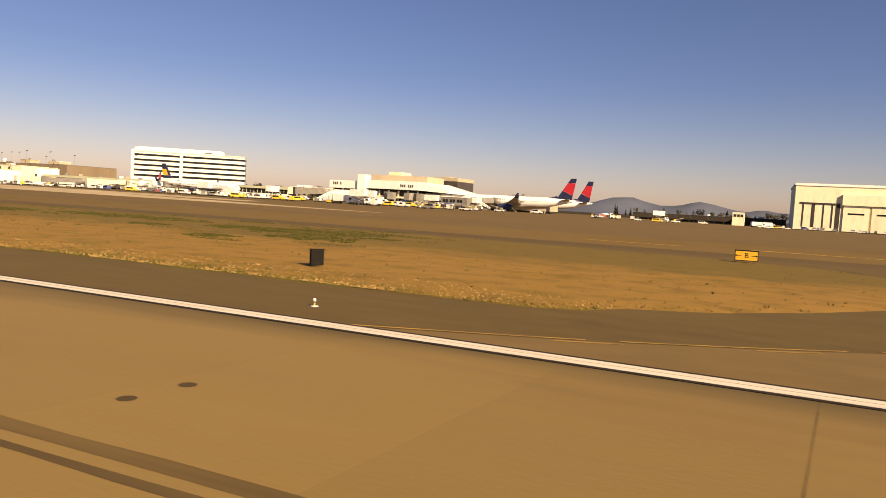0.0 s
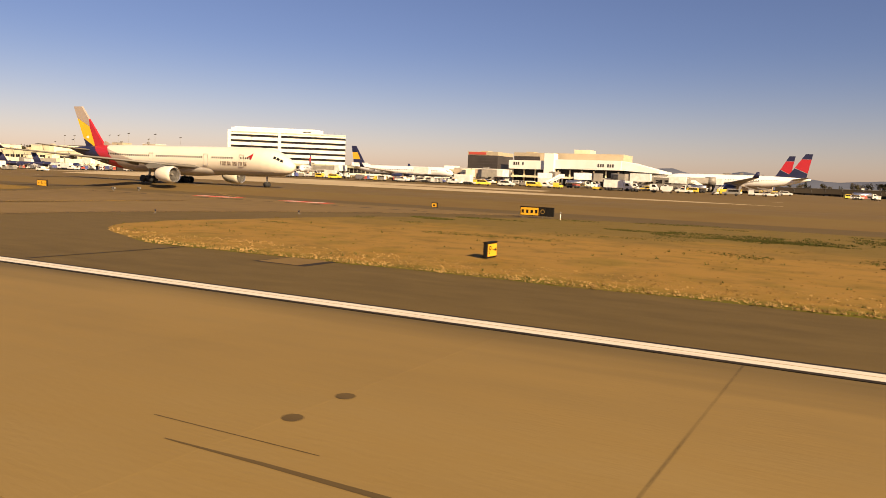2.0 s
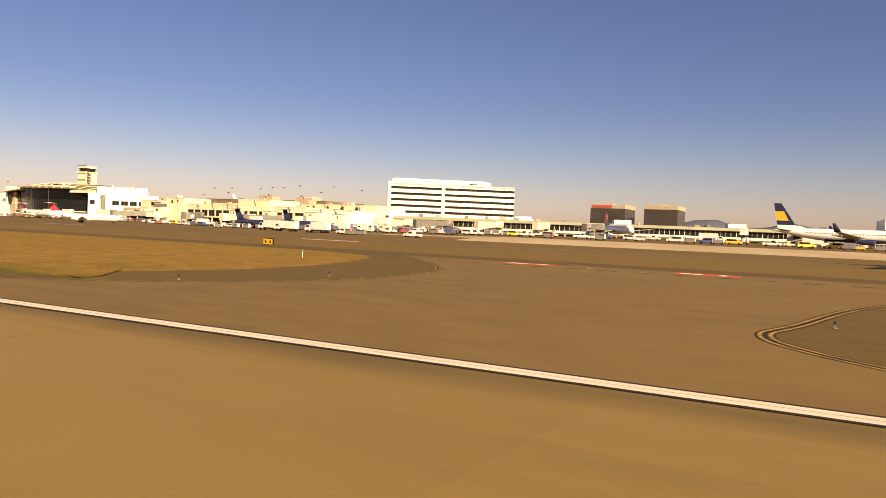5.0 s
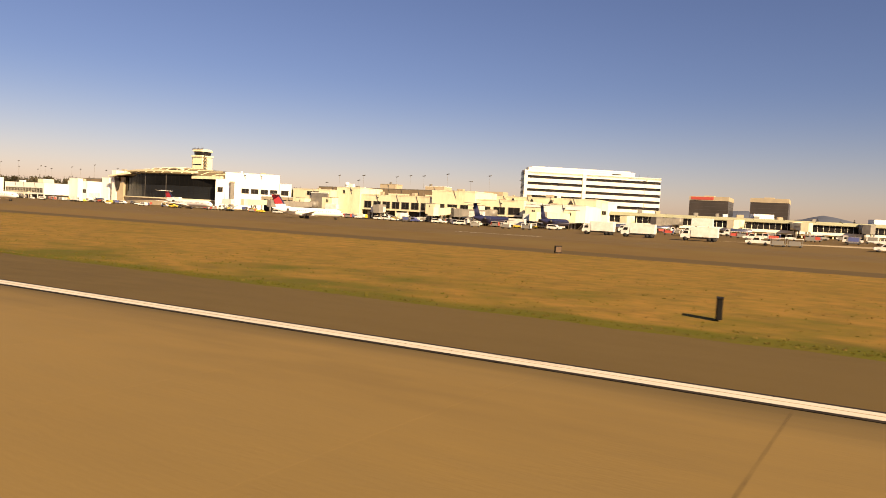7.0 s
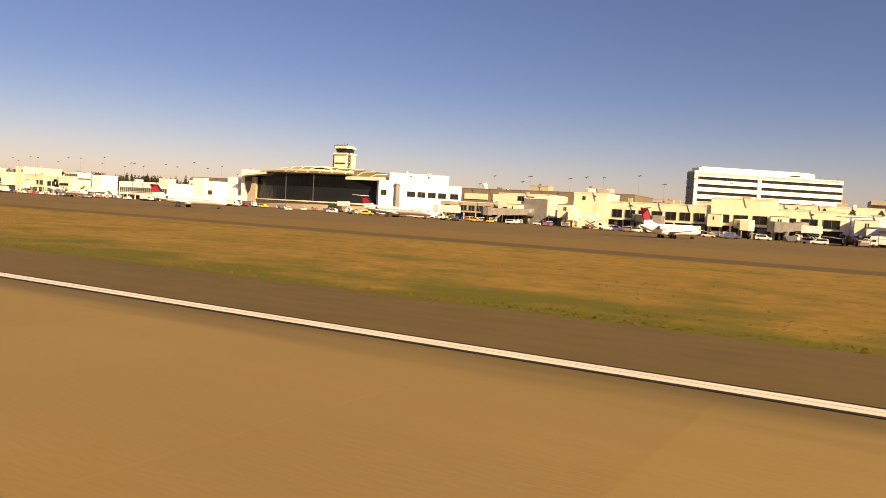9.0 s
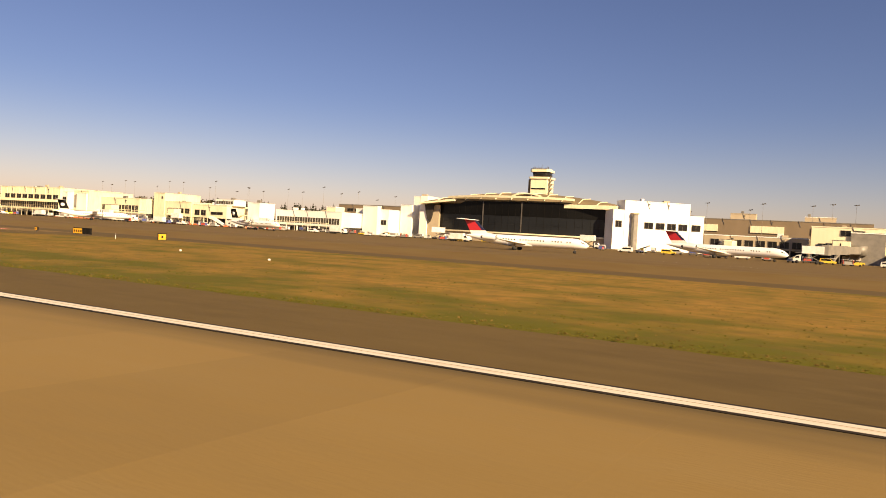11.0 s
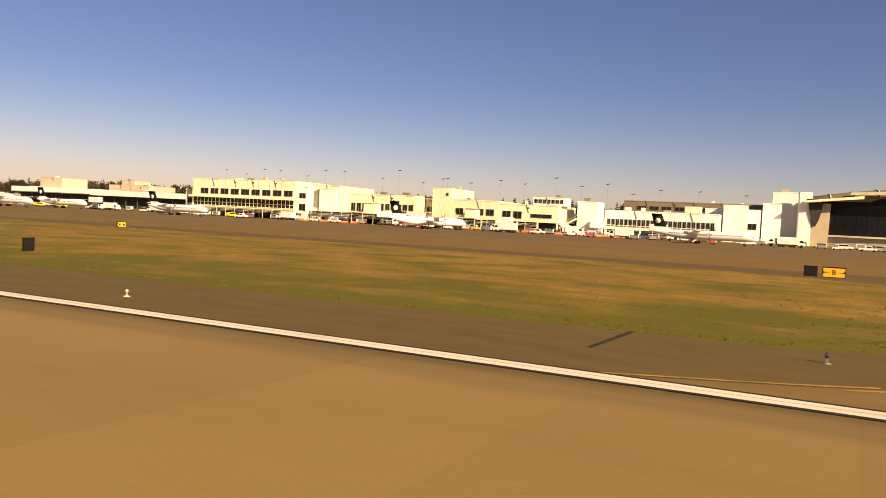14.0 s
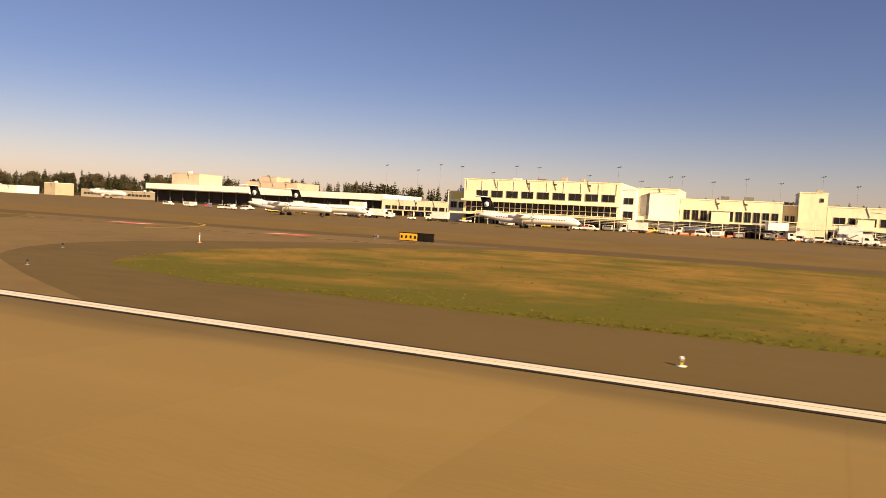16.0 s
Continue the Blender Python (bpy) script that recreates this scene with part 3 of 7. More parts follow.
def tufts(name, count, zone, mat_, size, label, pick=None):
    """Many small blades of grass in one object."""
    rng = random.Random(len(name))
    verts, faces_ = [], []
    while count > 0:
        x, y = rng.uniform(*zone[0]), zone[1][0] + (zone[1][1] - zone[1][0]) * rng.random() ** 1.8
        ring = next((r for r in RINGS if inside(r, x, y)), None)
        if ring is None or (pick and not pick(x, y)):
            count -= 0.05
            continue
        s = size * rng.uniform(0.5, 1.4)
        for k in range(5):
            a, h = rng.uniform(0, math.tau), s * rng.uniform(0.6, 1.2)
            dx, dy = math.cos(a), math.sin(a)
            o = (x + rng.uniform(-s, s) * 0.7, y + rng.uniform(-s, s) * 0.7)
            w = s * 0.22
            i = len(verts)
            verts += [(o[0] - dy * w, o[1] + dx * w, 0.05), (o[0] + dy * w, o[1] - dx * w, 0.05), (o[0] + dx * h * 0.5, o[1] + dy * h * 0.5, 0.06 + h)]
            faces_.append((i, i + 1, i + 2))
        count -= 1
    me = bpy.data.meshes.new(name)
    me.from_pydata(verts, [], faces_)
    me.materials.append(mat_)
    ob = tagged(new(name, me), label, "grass", kind="stuff")
    ob.matrix_basis = HALF


def weedy(x, y):
    return noise.noise(Vector((x * 0.13, y * 0.3, 3.0))) > 0.27


tufts("grass_tufts", 24000, ((-1010, 14), (28.2, 80)), M["blade"], 0.08, "short dry grass blades over the islands")
tufts("grass_rim", 7000, ((-1010, -200), (28.1, 29.6)), M["green_blade"], 0.05, "ragged green and dry grass along the asphalt edge")
tufts("straw_rim", 7000, ((-136, -2), (28.1, 33)), M["straw"], 0.075, "pale dry straw along the edge of the southern island")
PATCHES = ((-45, 67, 8, 9), (-39, 57, 5, 4), (-46, 50, 3, 2.2), (-54, 64, 5, 3.5), (-78, 69, 14, 4.5), (-98, 64, 9, 4), (-62, 58, 3, 2))


def in_patch(x, y):
    n = noise.noise(Vector((x * 0.5, y * 0.5, 5.0)))
    return any(((x - a) / p) ** 2 + ((y - b) / q) ** 2 < 0.8 + n * 1.2 for a, b, p, q in PATCHES)


tufts("weed_patch", 11000, ((-112, -30), (46, 79)), M["weed"], 0.12, "dense dark green weed patches in the dry grass", in_patch)
tufts("weed_clumps", 5000, ((-135, -30), (46, 78)), M["weed"], 0.09, "dark green weeds in the dry grass", weedy)
tufts("far_weeds", 7000, ((-135, -34), (62, 81)), M["weed"], 0.10, "dark green weeds in the dry grass", weedy)
tufts("green_clumps", 8000, ((-1008, -296), (28.3, 52)), M["green_blade"], 0.09, "green grass clumps along the shoulder", lambda x, y: noise.noise(Vector((x * 0.10, y * 0.4, 8.0))) > 0.08)
tufts("scattered_weeds", 220, ((-135, 12), (28.2, 50)), M["weed"], 0.14, "scattered small weeds in the dry grass")

# runway slabs with open joints, over a dark sub-base
sheet("runway_base", [(-1700, -27), (300, -27), (300, 19.3), (-1700, 19.3)], 0.004, M["black_paint"], "dark joint filler under the runway slabs", "runway")
bm = B()
for x in range(-1700, 300, 20):
    face(bm, [(x, 18.48, 0.040), (x + 20, 18.48, 0.040), (x + 20, 19.66, 0.040), (x, 19.66, 0.040)], 1)
    face(bm, [(x, 18.68, 0.044), (x + 20, 18.68, 0.044), (x + 20, 19.06, 0.044), (x, 19.06, 0.044)], 0)
    face(bm, [(x, 19.06, 0.043), (x + 20, 19.06, 0.043), (x + 20, 19.12, 0.043), (x, 19.12, 0.043)], 2)
    face(bm, [(x, 19.12, 0.044), (x + 20, 19.12, 0.044), (x + 20, 19.46, 0.044), (x, 19.46, 0.044)], 0)
solid("runway_edge_line", bm, [M["white_paint"], M["black_paint"], M["strip"]], "continuous white runway edge line with thin black borders", "marking", "structure")


def bar(x0, x1, y0, y1):
    bm = B()
    face(bm, [(x0 - 0.17, y0 - 0.14, 0.036), (x1 + 0.17, y0 - 0.14, 0.036), (x1 + 0.17, y1 + 0.14, 0.036), (x0 - 0.17, y1 + 0.14, 0.036)], 1)
    face(bm, [(x0, y0, 0.040), (x1, y0, 0.040), (x1, y1, 0.040), (x0, y1, 0.040)], 0)
    solid("touchdown_bar", bm, [M["worn_white"], M["black_paint"]], "white touchdown bar with black border painted on the runway", "marking", "structure", "touchdown bars")


for x0, x1, y0, y1 in ((-50.7, -27.6, 11.75, 13.6), (-50.9, -27.9, 8.65, 10.45), (-202.3, -179.6, 8.05, 9.95)):
    bar(x0, x1, y0, y1)

rng = random.Random(4)
bm = B()
for x0, x1, y, w in ((-38, 6, 7.72, 0.20), (-30, 4, 6.95, 0.12), (-59.5, -51.2, 8.45, 0.14), (-158, -118, 7.42, 0.13), (-152, -118, 6.8, 0.14), (-105, -101.5, 8.5, 0.10), (-104, -98, 7.75, 0.14), (-418, -390, 7.75, 0.08), (-410, -392, 7.95, 0.03)):
    n = int((x1 - x0) / 2)
    mid = [(x0 + (x1 - x0) * k / n, y + rng.uniform(-0.025, 0.025) + 0.12 * math.sin(k * 0.15 + y)) for k in range(n + 1)]
    wid = [w * min(1.0, 0.12 + 0.35 * min(k, n - k)) * rng.uniform(0.8, 1.15) for k in range(n + 1)]
    for k in range(n):
        (xa, ya), (xb, yb) = mid[k], mid[k + 1]
        face(bm, [(xa, ya - wid[k], 0.037), (xb, yb - wid[k + 1], 0.037), (xb, yb + wid[k + 1], 0.037), (xa, ya + wid[k], 0.037)])
solid("tyre_marks", bm, M["rubber"], "dark rubber streaks left by tyres on the runway", "marking", "structure")
bm = B()
for x, y in ((-10.8, 11.2), (-11.0, 9.8), (-102.8, 11.2), (-102.9, 9.7), (-133.0, 11.0), (-133.2, 9.6), (-193.2, 11.2), (-193.3, 9.7), (-215.7, 15.7), (-216.4, 11.1), (-188.3, 22.6), (-752.4, 10.7)):
    ringp = [(x + 0.2 * math.cos(k * math.tau / 14), y + 0.2 * math.sin(k * math.tau / 14)) for k in range(14)]
    face(bm, [(a, b, 0.038) for a, b in ringp])
solid("runway_light_covers", bm, M["rubber"], "round dark covers of flush runway lights", "light cover", "structure")

# yellow lead-in lines
LEADS = [
    [(-175.3, 1), (-174.6, 5), (-173.85, 10.6), (-173.4, 13.5), (-172.9, 17), (-172.45, 20), (-171.98, 23), (-171.45, 27.5), (-170.7, 33.4), (-169.7, 41.6), (-168.2, 51.2), (-165.7, 67.2)],
    [(-171.9, 24), (-171.62, 20.7), (-171.27, 19.06), (-170.8, 17.0), (-170.26, 15.5), (-169.6, 14.1), (-168.2, 11.6), (-165.5, 8.2), (-162, 5), (-156, 1)],
    [(-167.6, 52), (-171.7, 41.6), (-178.0, 32.0), (-183.9, 22.9), (-188.8, 18.5), (-193.4, 14.9), (-197.3, 12.0), (-200.8, 9.5), (-204.4, 7.2), (-207.5, 5.2), (-212, 2.0)],
    [(-735, 1), (-744, 5), (-750.9, 9.2), (-756.5, 13.5), (-760.7, 17.5), (-764.0, 21.1), (-769.1, 29.6), (-770.9, 36.7), (-770.9, 45.1)],
    [(-825, 2), (-812, 6.5), (-801.7, 12.1), (-795.4, 16.4), (-790, 21), (-783.7, 28.1), (-777.8, 37), (-774.2, 44)],
    [(-782.0, 1.5), (-780.7, 7.6), (-779.6, 12.6), (-778.5, 18.4), (-777.2, 24.0), (-776.0, 29.5), (-774.4, 36.0), (-773.2, 42.0), (-772.1, 49.0)],
]
for k, pts in enumerate(LEADS):
    bm = B()
    c = smooth_curve(pts, 1.0)
    w = 0.20 if k in (2, 4, 5) else 0.27
    ribbon(bm, c, w + (0.2 if k in (4, 5) else 0.36), 0.0455 + 0.001 * k, 1)
    ribbon(bm, c, w, 0.0515 + 0.001 * k, 0)
    solid("taxiway_lead_line", bm, [M["yellow_paint"], M["black_paint"]], "curved yellow lead line with black borders on the pavement", "marking", "structure")
CROWN = ((92, 0.0), (98, 0.95), (102, 1.15), (112, 1.15), (160, 0.006))


def crown(y):
    for (a, p), (b, q) in zip(CROWN, CROWN[1:]):
        if a <= y <= b:
            return p + (q - p) * (y - a) / (b - a)
    return 0.0



HOLDS = (
    (-165.0, 81.6, ((-177.6, -169.2), (-161.0, -152.8)), -3.3),
    (-768.0, 76.2, ((-787.6, -779.6), (-753.8, -745.4)), 0.6),
    (-270.5, 80.5, ((-283.5, -277.3), (-263.2, -256.5)), 0.0),
    (-1036.0, 77.5, ((-1053.0, -1045.0), (-1024.5, -1018.0)), 0.0),
)
for cx, y, panels, ox in HOLDS:
    for a, b in panels:
        bm = B()
        face(bm, [(a, y - 1.3, 0.016), (b, y - 1.3, 0.016), (b, y + 1.5, 0.016), (a, y + 1.5, 0.016)], 0)
        n = int((b - a - 0.8) / 1.3)
        for k in range(n):
            if k == n // 2:
                continue
            x = a + 0.5 + k * 1.3
            face(bm, [(x, y - 1.05, 0.022), (x + 0.8, y - 1.05, 0.022), (x + 1.1, y + 1.25, 0.022), (x + 0.3, y + 1.25, 0.022)], 1)
        solid("holding_panel_marking", bm, [M["red_paint"], M["white_paint"]], "worn red holding panel painted on the taxiway with white strokes", "marking", "structure")
    bm = B()
    c = smooth_curve([(cx - 32, y - 4.2), (cx, y - 4.4), (cx + 34, y - 4.8)], 2.0)
    ribbon(bm, c, 0.75, 0.018, 0, dash=(2, 2))
    ribbon(bm, c, 0.35, 0.018, 1, 0.9, dash=(3, 3))
    solid("holding_line", bm, [M["black_paint"], M["pale_yellow"]], "broken dark and yellow holding line across the taxiway", "marking", "structure")
    bm = B()                # the lead line bends away onto the parallel taxiway
    c = smooth_curve([(cx + ox - 1.2, y - 9.0), (cx + ox - 1.3, y - 4.0), (cx + ox - 3.4, y + 2.5), (cx + ox - 8.5, 87.5), (cx + ox - 14.5, 91.6)], 1.0)
    for p, q in zip(c, c[1:]):
        face(bm, [(p.x - 0.16, p.y - 0.1, crown(p.y - 0.1) + 0.02), (q.x - 0.16, q.y - 0.1, crown(q.y - 0.1) + 0.02), (q.x + 0.16, q.y + 0.1, crown(q.y + 0.1) + 0.02), (p.x + 0.16, p.y + 0.1, crown(p.y + 0.1) + 0.02)])
    solid("taxiway_turn_line", bm, M["pale_yellow" if cx > -300 else "yellow_paint"], "yellow turn line on the taxiway", "marking", "structure")
bm = B()
for x in range(-1700, 300, 100):
    for (a, p), (b, q) in zip(CROWN, CROWN[1:]):
        face(bm, [(x, a, p), (x + 100, a, p), (x + 100, b, q), (x, b, q)])
solid("parallel_taxiway", bm, M["apron"], "brown weathered asphalt taxiway with a low crown", "taxiway", "structure")
bm = B()
for x0, x1, y in ((-290, -270, 118), (-248, -230, 116), (-640, -620, 121), (-520, -500, 124), (-590, -578, 112), (-720, -700, 118), (-68, -60, 112), (-420, -404, 110), (-880, -866, 112), (-330, -318, 99)):
    face(bm, [(x0, y, crown(y) + 0.02), (x1, y, crown(y) + 0.02), (x1, y + 0.7, crown(y + 0.7) + 0.02), (x0, y + 0.7, crown(y + 0.7) + 0.02)])
for x0, x1, y in ((-22, -9, 94.4), (-1, 26, 94.9)):
    face(bm, [(x0, y, crown(y) + 0.02), (x1, y, crown(y) + 0.02), (x1, y + 0.35, crown(y + 0.35) + 0.02), (x0, y + 0.35, crown(y + 0.35) + 0.02)], 1)
solid("taxiway_dashes", bm, [M["white_paint"], M["pale_yellow"]], "pale worn dashes on the parallel taxiway", "marking", "structure")
bm = B()
for x, y in ((-125.2, 25), (-222.3, 26), (-822.7, 28.6)):
    ribbon(bm, [Vector((x + 0.6, y + 4, 0)), Vector((x - 0.6, y - 5, 0))], 0.22, 0.016)
ribbon(bm, smooth_curve([(-781.3, 12.3), (-780.7, 18.3)], 2.0), 0.025, 0.0345)
ribbon(bm, smooth_curve([(-780.6, 19.8), (-779.9, 25.2), (-778.6, 34.5)], 2.0), 0.04, 0.016)
solid("asphalt_seams", bm, M["black_paint"], "dark tar seams across the shoulder asphalt", "marking", "structure")

for ring in ([(-151.0, 23.2), (-150.6, 27.4), (-146.0, 26.8), (-147.2, 24.0)], [(-747.5, 31.0), (-751.0, 34.5), (-749.5, 38.0), (-744.0, 36.0), (-742.5, 32.0)], [(-246.5, 30.0), (-243.0, 29.0), (-241.0, 32.5), (-244.5, 35.0)]):
    sheet("asphalt_patch", ring, 0.0115, M["taxi_dark"], "dark mended patch of asphalt beside the taxiway", "patch")


sheet("drain_frame", [(-118.1, 26.0), (-115.0, 26.0), (-114.7, 28.9), (-117.6, 28.9)], 0.0125, M["black_paint"], "dark frame round a drain slab in the shoulder", "drain")
sheet("drain_slab", [(-117.9, 26.2), (-115.5, 26.1), (-115.2, 28.7), (-117.5, 28.8)], 0.017, M["taxi_tan"], "tan concrete drain slab in the shoulder", "drain")


# ---- buildings ----
WINDOWS = {}


def window_mesh(w, h):
    key = (round(w, 2), round(h, 2))
    if key not in WINDOWS:
        bm = B()
        f = min(0.16, 0.08 * min(w, h) + 0.05)
        xs, zs = (-w / 2, -w / 2 + f, -f / 3, f / 3, w / 2 - f, w / 2), (0, f, h - f, h)
        v = [[bm.verts.new((x, -0.16, z)) for z in zs] for x in xs]
        back = [[bm.verts.new((x, 0.0, z)) for z in (0, h)] for x in (-w / 2, w / 2)]
        for i in range(5):
            for j in range(3):
                q = [v[i][j], v[i + 1][j], v[i + 1][j + 1], v[i][j + 1]]
                if j == 1 and i in (1, 3):                      # the pane lies back in its frame
                    g = [bm.verts.new((p.co.x, -0.05, p.co.z)) for p in q]
                    for k in range(4):
                        bm.faces.new((q[k], q[(k + 1) % 4], g[(k + 1) % 4], g[k]))
                    bm.faces.new(g).material_index = 1
                else:
                    bm.faces.new(q)
        for a, b, c, d in ((v[0][0], v[5][0], back[1][0], back[0][0]), (v[0][3], v[5][3], back[1][1], back[0][1]), (v[0][0], v[0][3], back[0][1], back[0][0]), (v[5][0], v[5][3], back[1][1], back[1][0])):
            bm.faces.new((a, b, c, d))
        WINDOWS[key] = mesh_of("window", bm, [M["frame"], M["glass"]])
    return WINDOWS[key]


def window_row(parent, x0, x1, n, z0, z1, y=0.0, fill=0.78):
    step = (x1 - x0) / n
    me = window_mesh(step * fill, z1 - z0)
    for i in range(n):
        part("window", me, None, parent, loc=(x0 + step * (i + 0.5), y - 0.002, z0))


def building(name, x0, x1, y, depth, h, wall, label, rows=(), z0=0.0, turn=0.0, cap="white_wall", base=None, parapet=0.5):
    """A flat-roofed block whose front faces -y: wall, roof cap, ground-floor recess coloured dark for shade, and rows
    of windows.
    """
    w = x1 - x0
    top = thing(name, pose(x0, y, z0, 0, 0, turn), label, "building")
    bm = B()
    lo = 0.0
    if base:
        lo = base
    box(bm, 0, w, 0, depth, lo, h - 0.35)
    part("wall", bm, M[wall], top)
    bm = B()
    box(bm, -0.12, w + 0.12, -0.12, depth + 0.12, h - 0.35, h, 0)
    box(bm, 0.4, w - 0.4, 0.4, depth - 0.4, h, h + 0.12, 1)
    part("roof", bm, [M[cap], M["grey_metal"]], top)
    if base:
        bm = B()
        box(bm, 0.3, w - 0.3, 2.2, depth - 0.3, 0, lo)
        part("ground_floor_wall", bm, M["shade"], top, "recessed ground floor coloured dark for shade")
        n = max(2, int(w / 6.5))
        for i in range(n + 1):
            bm = B()
            cx = min(max(0.35, w * i / n), w - 0.35)
            box(bm, cx - 0.3, cx + 0.3, 0.1, 0.7, 0, lo, 0, 0.08)
            part("column", bm, M[wall], top)
    for a, b, n, c, d in rows:
        window_row(top, a, b, n, c, d)
    r = random.Random(int(w * 10 + y))
    if base:                                                    # doors in the recess, some of them roller shutters
        n = max(2, int(w / 6.5))
        for i in range(n):
            if r.random() < 0.55:
                cx, dw, dh = w * (i + 0.5) / n, r.choice((1.3, 2.6, 3.6)), lo - r.uniform(0.4, 0.9)
                bm = B(); box(bm, cx - dw / 2, cx + dw / 2, 2.1, 2.19, 0, dh)
                part("door", bm, M[r.choice(("grey_metal", "tan_wall", "shade", "v_blue", "dark_metal"))], top)
    if w > 8 and depth > 6:
        for i in range(max(1, int(w / 14))):                    # plant on the roof
            a, q, hh = r.uniform(0.06, 0.86) * w, r.uniform(0.12, 0.5) * depth, r.uniform(0.7, 1.7)
            bm = B(); box(bm, a, min(a + r.uniform(1.2, 3.6), w - 0.3), q, q + r.uniform(1.2, 2.4), h + 0.12, h + 0.12 + hh, 0, 0.08)
            part("roof_unit", bm, M[r.choice(("grey_metal", "white_wall", "tan_wall"))], top)
        # thin dark tubes slanting down the wall from the roof edge
        for i in range(int(w / 13)):
            a = w * (i + 1) / (int(w / 13) + 1) + r.uniform(-1.5, 1.5)
            bm = B(); tube(bm, (a, -0.12, h + 0.3), (a + 1.3, -0.12, h - 3.4), 0.13, n=6)
            part("lamp_bracket", bm, M["dark_metal"], top)
            if r.random() < 0.5:
                bm = B(); box(bm, a + 0.7, a + 1.5, -0.35, -0.01, h - 1.6, h - 1.1)
                part("flood_lamp", bm, M["dark_metal"], top)
    return top


# north satellite
ns = thing("north_satellite", pose(-1323, 343, 0), "long low white satellite terminal with a deep flat roof band", "building")
bm = B(); box(bm, 0, 83, -5, 45, 8.0, 11.9); part("roof_band", bm, M["white_wall"], ns)
bm = B(); box(bm, 83.1, 173, -4, 45, 7.7, 11.2); part("roof_band", bm, M["white_wall"], ns)
# wall and columns below are coloured dark for shade under the roof band
bm = B(); box(bm, 2, 171, 1, 42, 0, 7.9); part("wall", bm, M["shade"], ns, "glazed wall coloured dark for shade")
bm = B(); box(bm, 0, 83, -5.2, -5.0, 8.0, 8.5); part("fascia_line", bm, M["grey_metal"], ns)
for i in range(16):
    bm = B(); box(bm, 6 + i * 10.6, 6.6 + i * 10.6, -1.2, -0.6, 0, 7.9, 0, 0.1); part("column", bm, M["dark_metal"], ns)
building("satellite_wing", -1150, -1098, 338, 30, 8.6, "cream", "low cream wing of the north satellite", [(2, 50, 12, 3.4, 5.4)], base=2.8)
building("roof_block", -1325, -1301, 362, 22, 19.8, "pinkish", "pale block standing on the satellite roof", cap="pinkish")
building("roof_block", -1289, -1246, 394, 26, 17.2, "pinkish", "pale stepped block behind the satellite", cap="pinkish")
building("roof_block", -1280, -1266, 398, 16, 20.9, "pinkish", "upper step of the pale block behind the satellite", cap="pinkish")
building("distant_shed", -1600, -1537, 402, 20, 6.6, "white_wall", "long low white shed far across the apron")
building("distant_shed", -1528, -1514, 420, 18, 10.5, "tan_wall", "tan shed far across the apron")
building("distant_shed", -1495, -1410, 430, 24, 6.6, "tan_wall", "long low tan shed far across the apron", [(3, 80, 18, 2.2, 4.0)])

# north concourse
end = building("concourse_end", -1069, -1008.5, 257, 42, 17.2, "cream", "tall cream end of the concourse with two rows of windows", [(4.6, 59.4, 9, 10.1, 12.8)], cap="cream", base=4.2)
bm = B(); box(bm, 1.0, 59.5, -0.10, -0.01, 4.5, 8.4); glz = part("glazing", bm, M["glass"], end, "long dark glazing under the balcony")
for i in range(27):
    bm = B(); box(bm, 1.0 + i * 2.25, 1.18 + i * 2.25, -0.22, -0.10, 4.5, 8.4); part("mullion", bm, M["cream"], glz)
bm = B(); box(bm, 0.5, 60.2, -0.2, -0.10, 6.2, 6.45); part("transom", bm, M["tan_wall"], glz)
bm = B(); box(bm, 0, 60.5, -2.6, -0.01, 8.5, 9.3); part("balcony", bm, M["cream"], end)
for i in range(10):
    bm = B(); box(bm, 1.0 + i * 6.45, 1.3 + i * 6.45, -0.22, -0.01, 12.6, 16.6); part("fin", bm, M["cream"], end)
bm = B(); box(bm, -1072, -1004, 250, 256.9, 3.4, 4.2)
solid("canopy", bm, M["cream"], "cream canopy along the concourse front", "canopy")
building("concourse_step", -1008.4, -1003, 258, 30, 15.0, "white_wall", "white stepped block beside the concourse end", [(0.6, 5, 1, 9.7, 12.0), (0.6, 5, 1, 4.0, 7.2)])
building("concourse_block", -1078, -1069.2, 262, 20, 12.2, "cream", "short cream block with a yellow panel", [(1, 8, 2, 5.5, 8.0)])
bm = B(); box(bm, -1076.5, -1070.5, 261.8, 261.98, 9.0, 12.0)
solid("wall_panel", bm, M["yellow_wall"], "pale yellow panel on the concourse wall", "panel")
building("concourse_block", -1003, -989.2, 262, 30, 16.0, "cream", "plain cream block of the concourse with a rooftop parapet", cap="cream")
bm = B(); box(bm, -1003.5, -950, 259.5, 269.9, 3.5, 4.4)
solid("canopy", bm, M["grey_metal"], "long grey canopy along the concourse foot", "canopy")
# flat grey panel: its tone stands in for the shaded corner face here
bm = B(); slab_xz(bm, [(-1002, 6.3), (-998.9, 6.0), (-998.9, 14.2), (-1002, 13.2)], 261.6, 261.97)
solid("wall_panel", bm, M["grey_metal"], "grey panel standing in for the white bay's shaded side", "panel")
building("concourse_block", -998.8, -990, 261, 0.95, 14.4, "white_wall", "white projecting bay on the concourse front")
building("concourse_hall", -989, -955.2, 270, 32, 13.0, "cream", "cream concourse hall with tall windows", [(1, 33, 11, 5.3, 9.0)], base=4.6, cap="cream")
building("service_tower", -950, -941.2, 275.4, 26, 17.0, "cream", "square cream service tower with a small vent", [(6.2, 7.8, 1, 13.6, 15.0)], cap="cream")
building("concourse_hall", -955, -950.1, 279, 20, 12.4, "tan_wall", "tan link beside the service tower", [(0.6, 4.4, 2, 5.6, 8.6)], base=4.0)
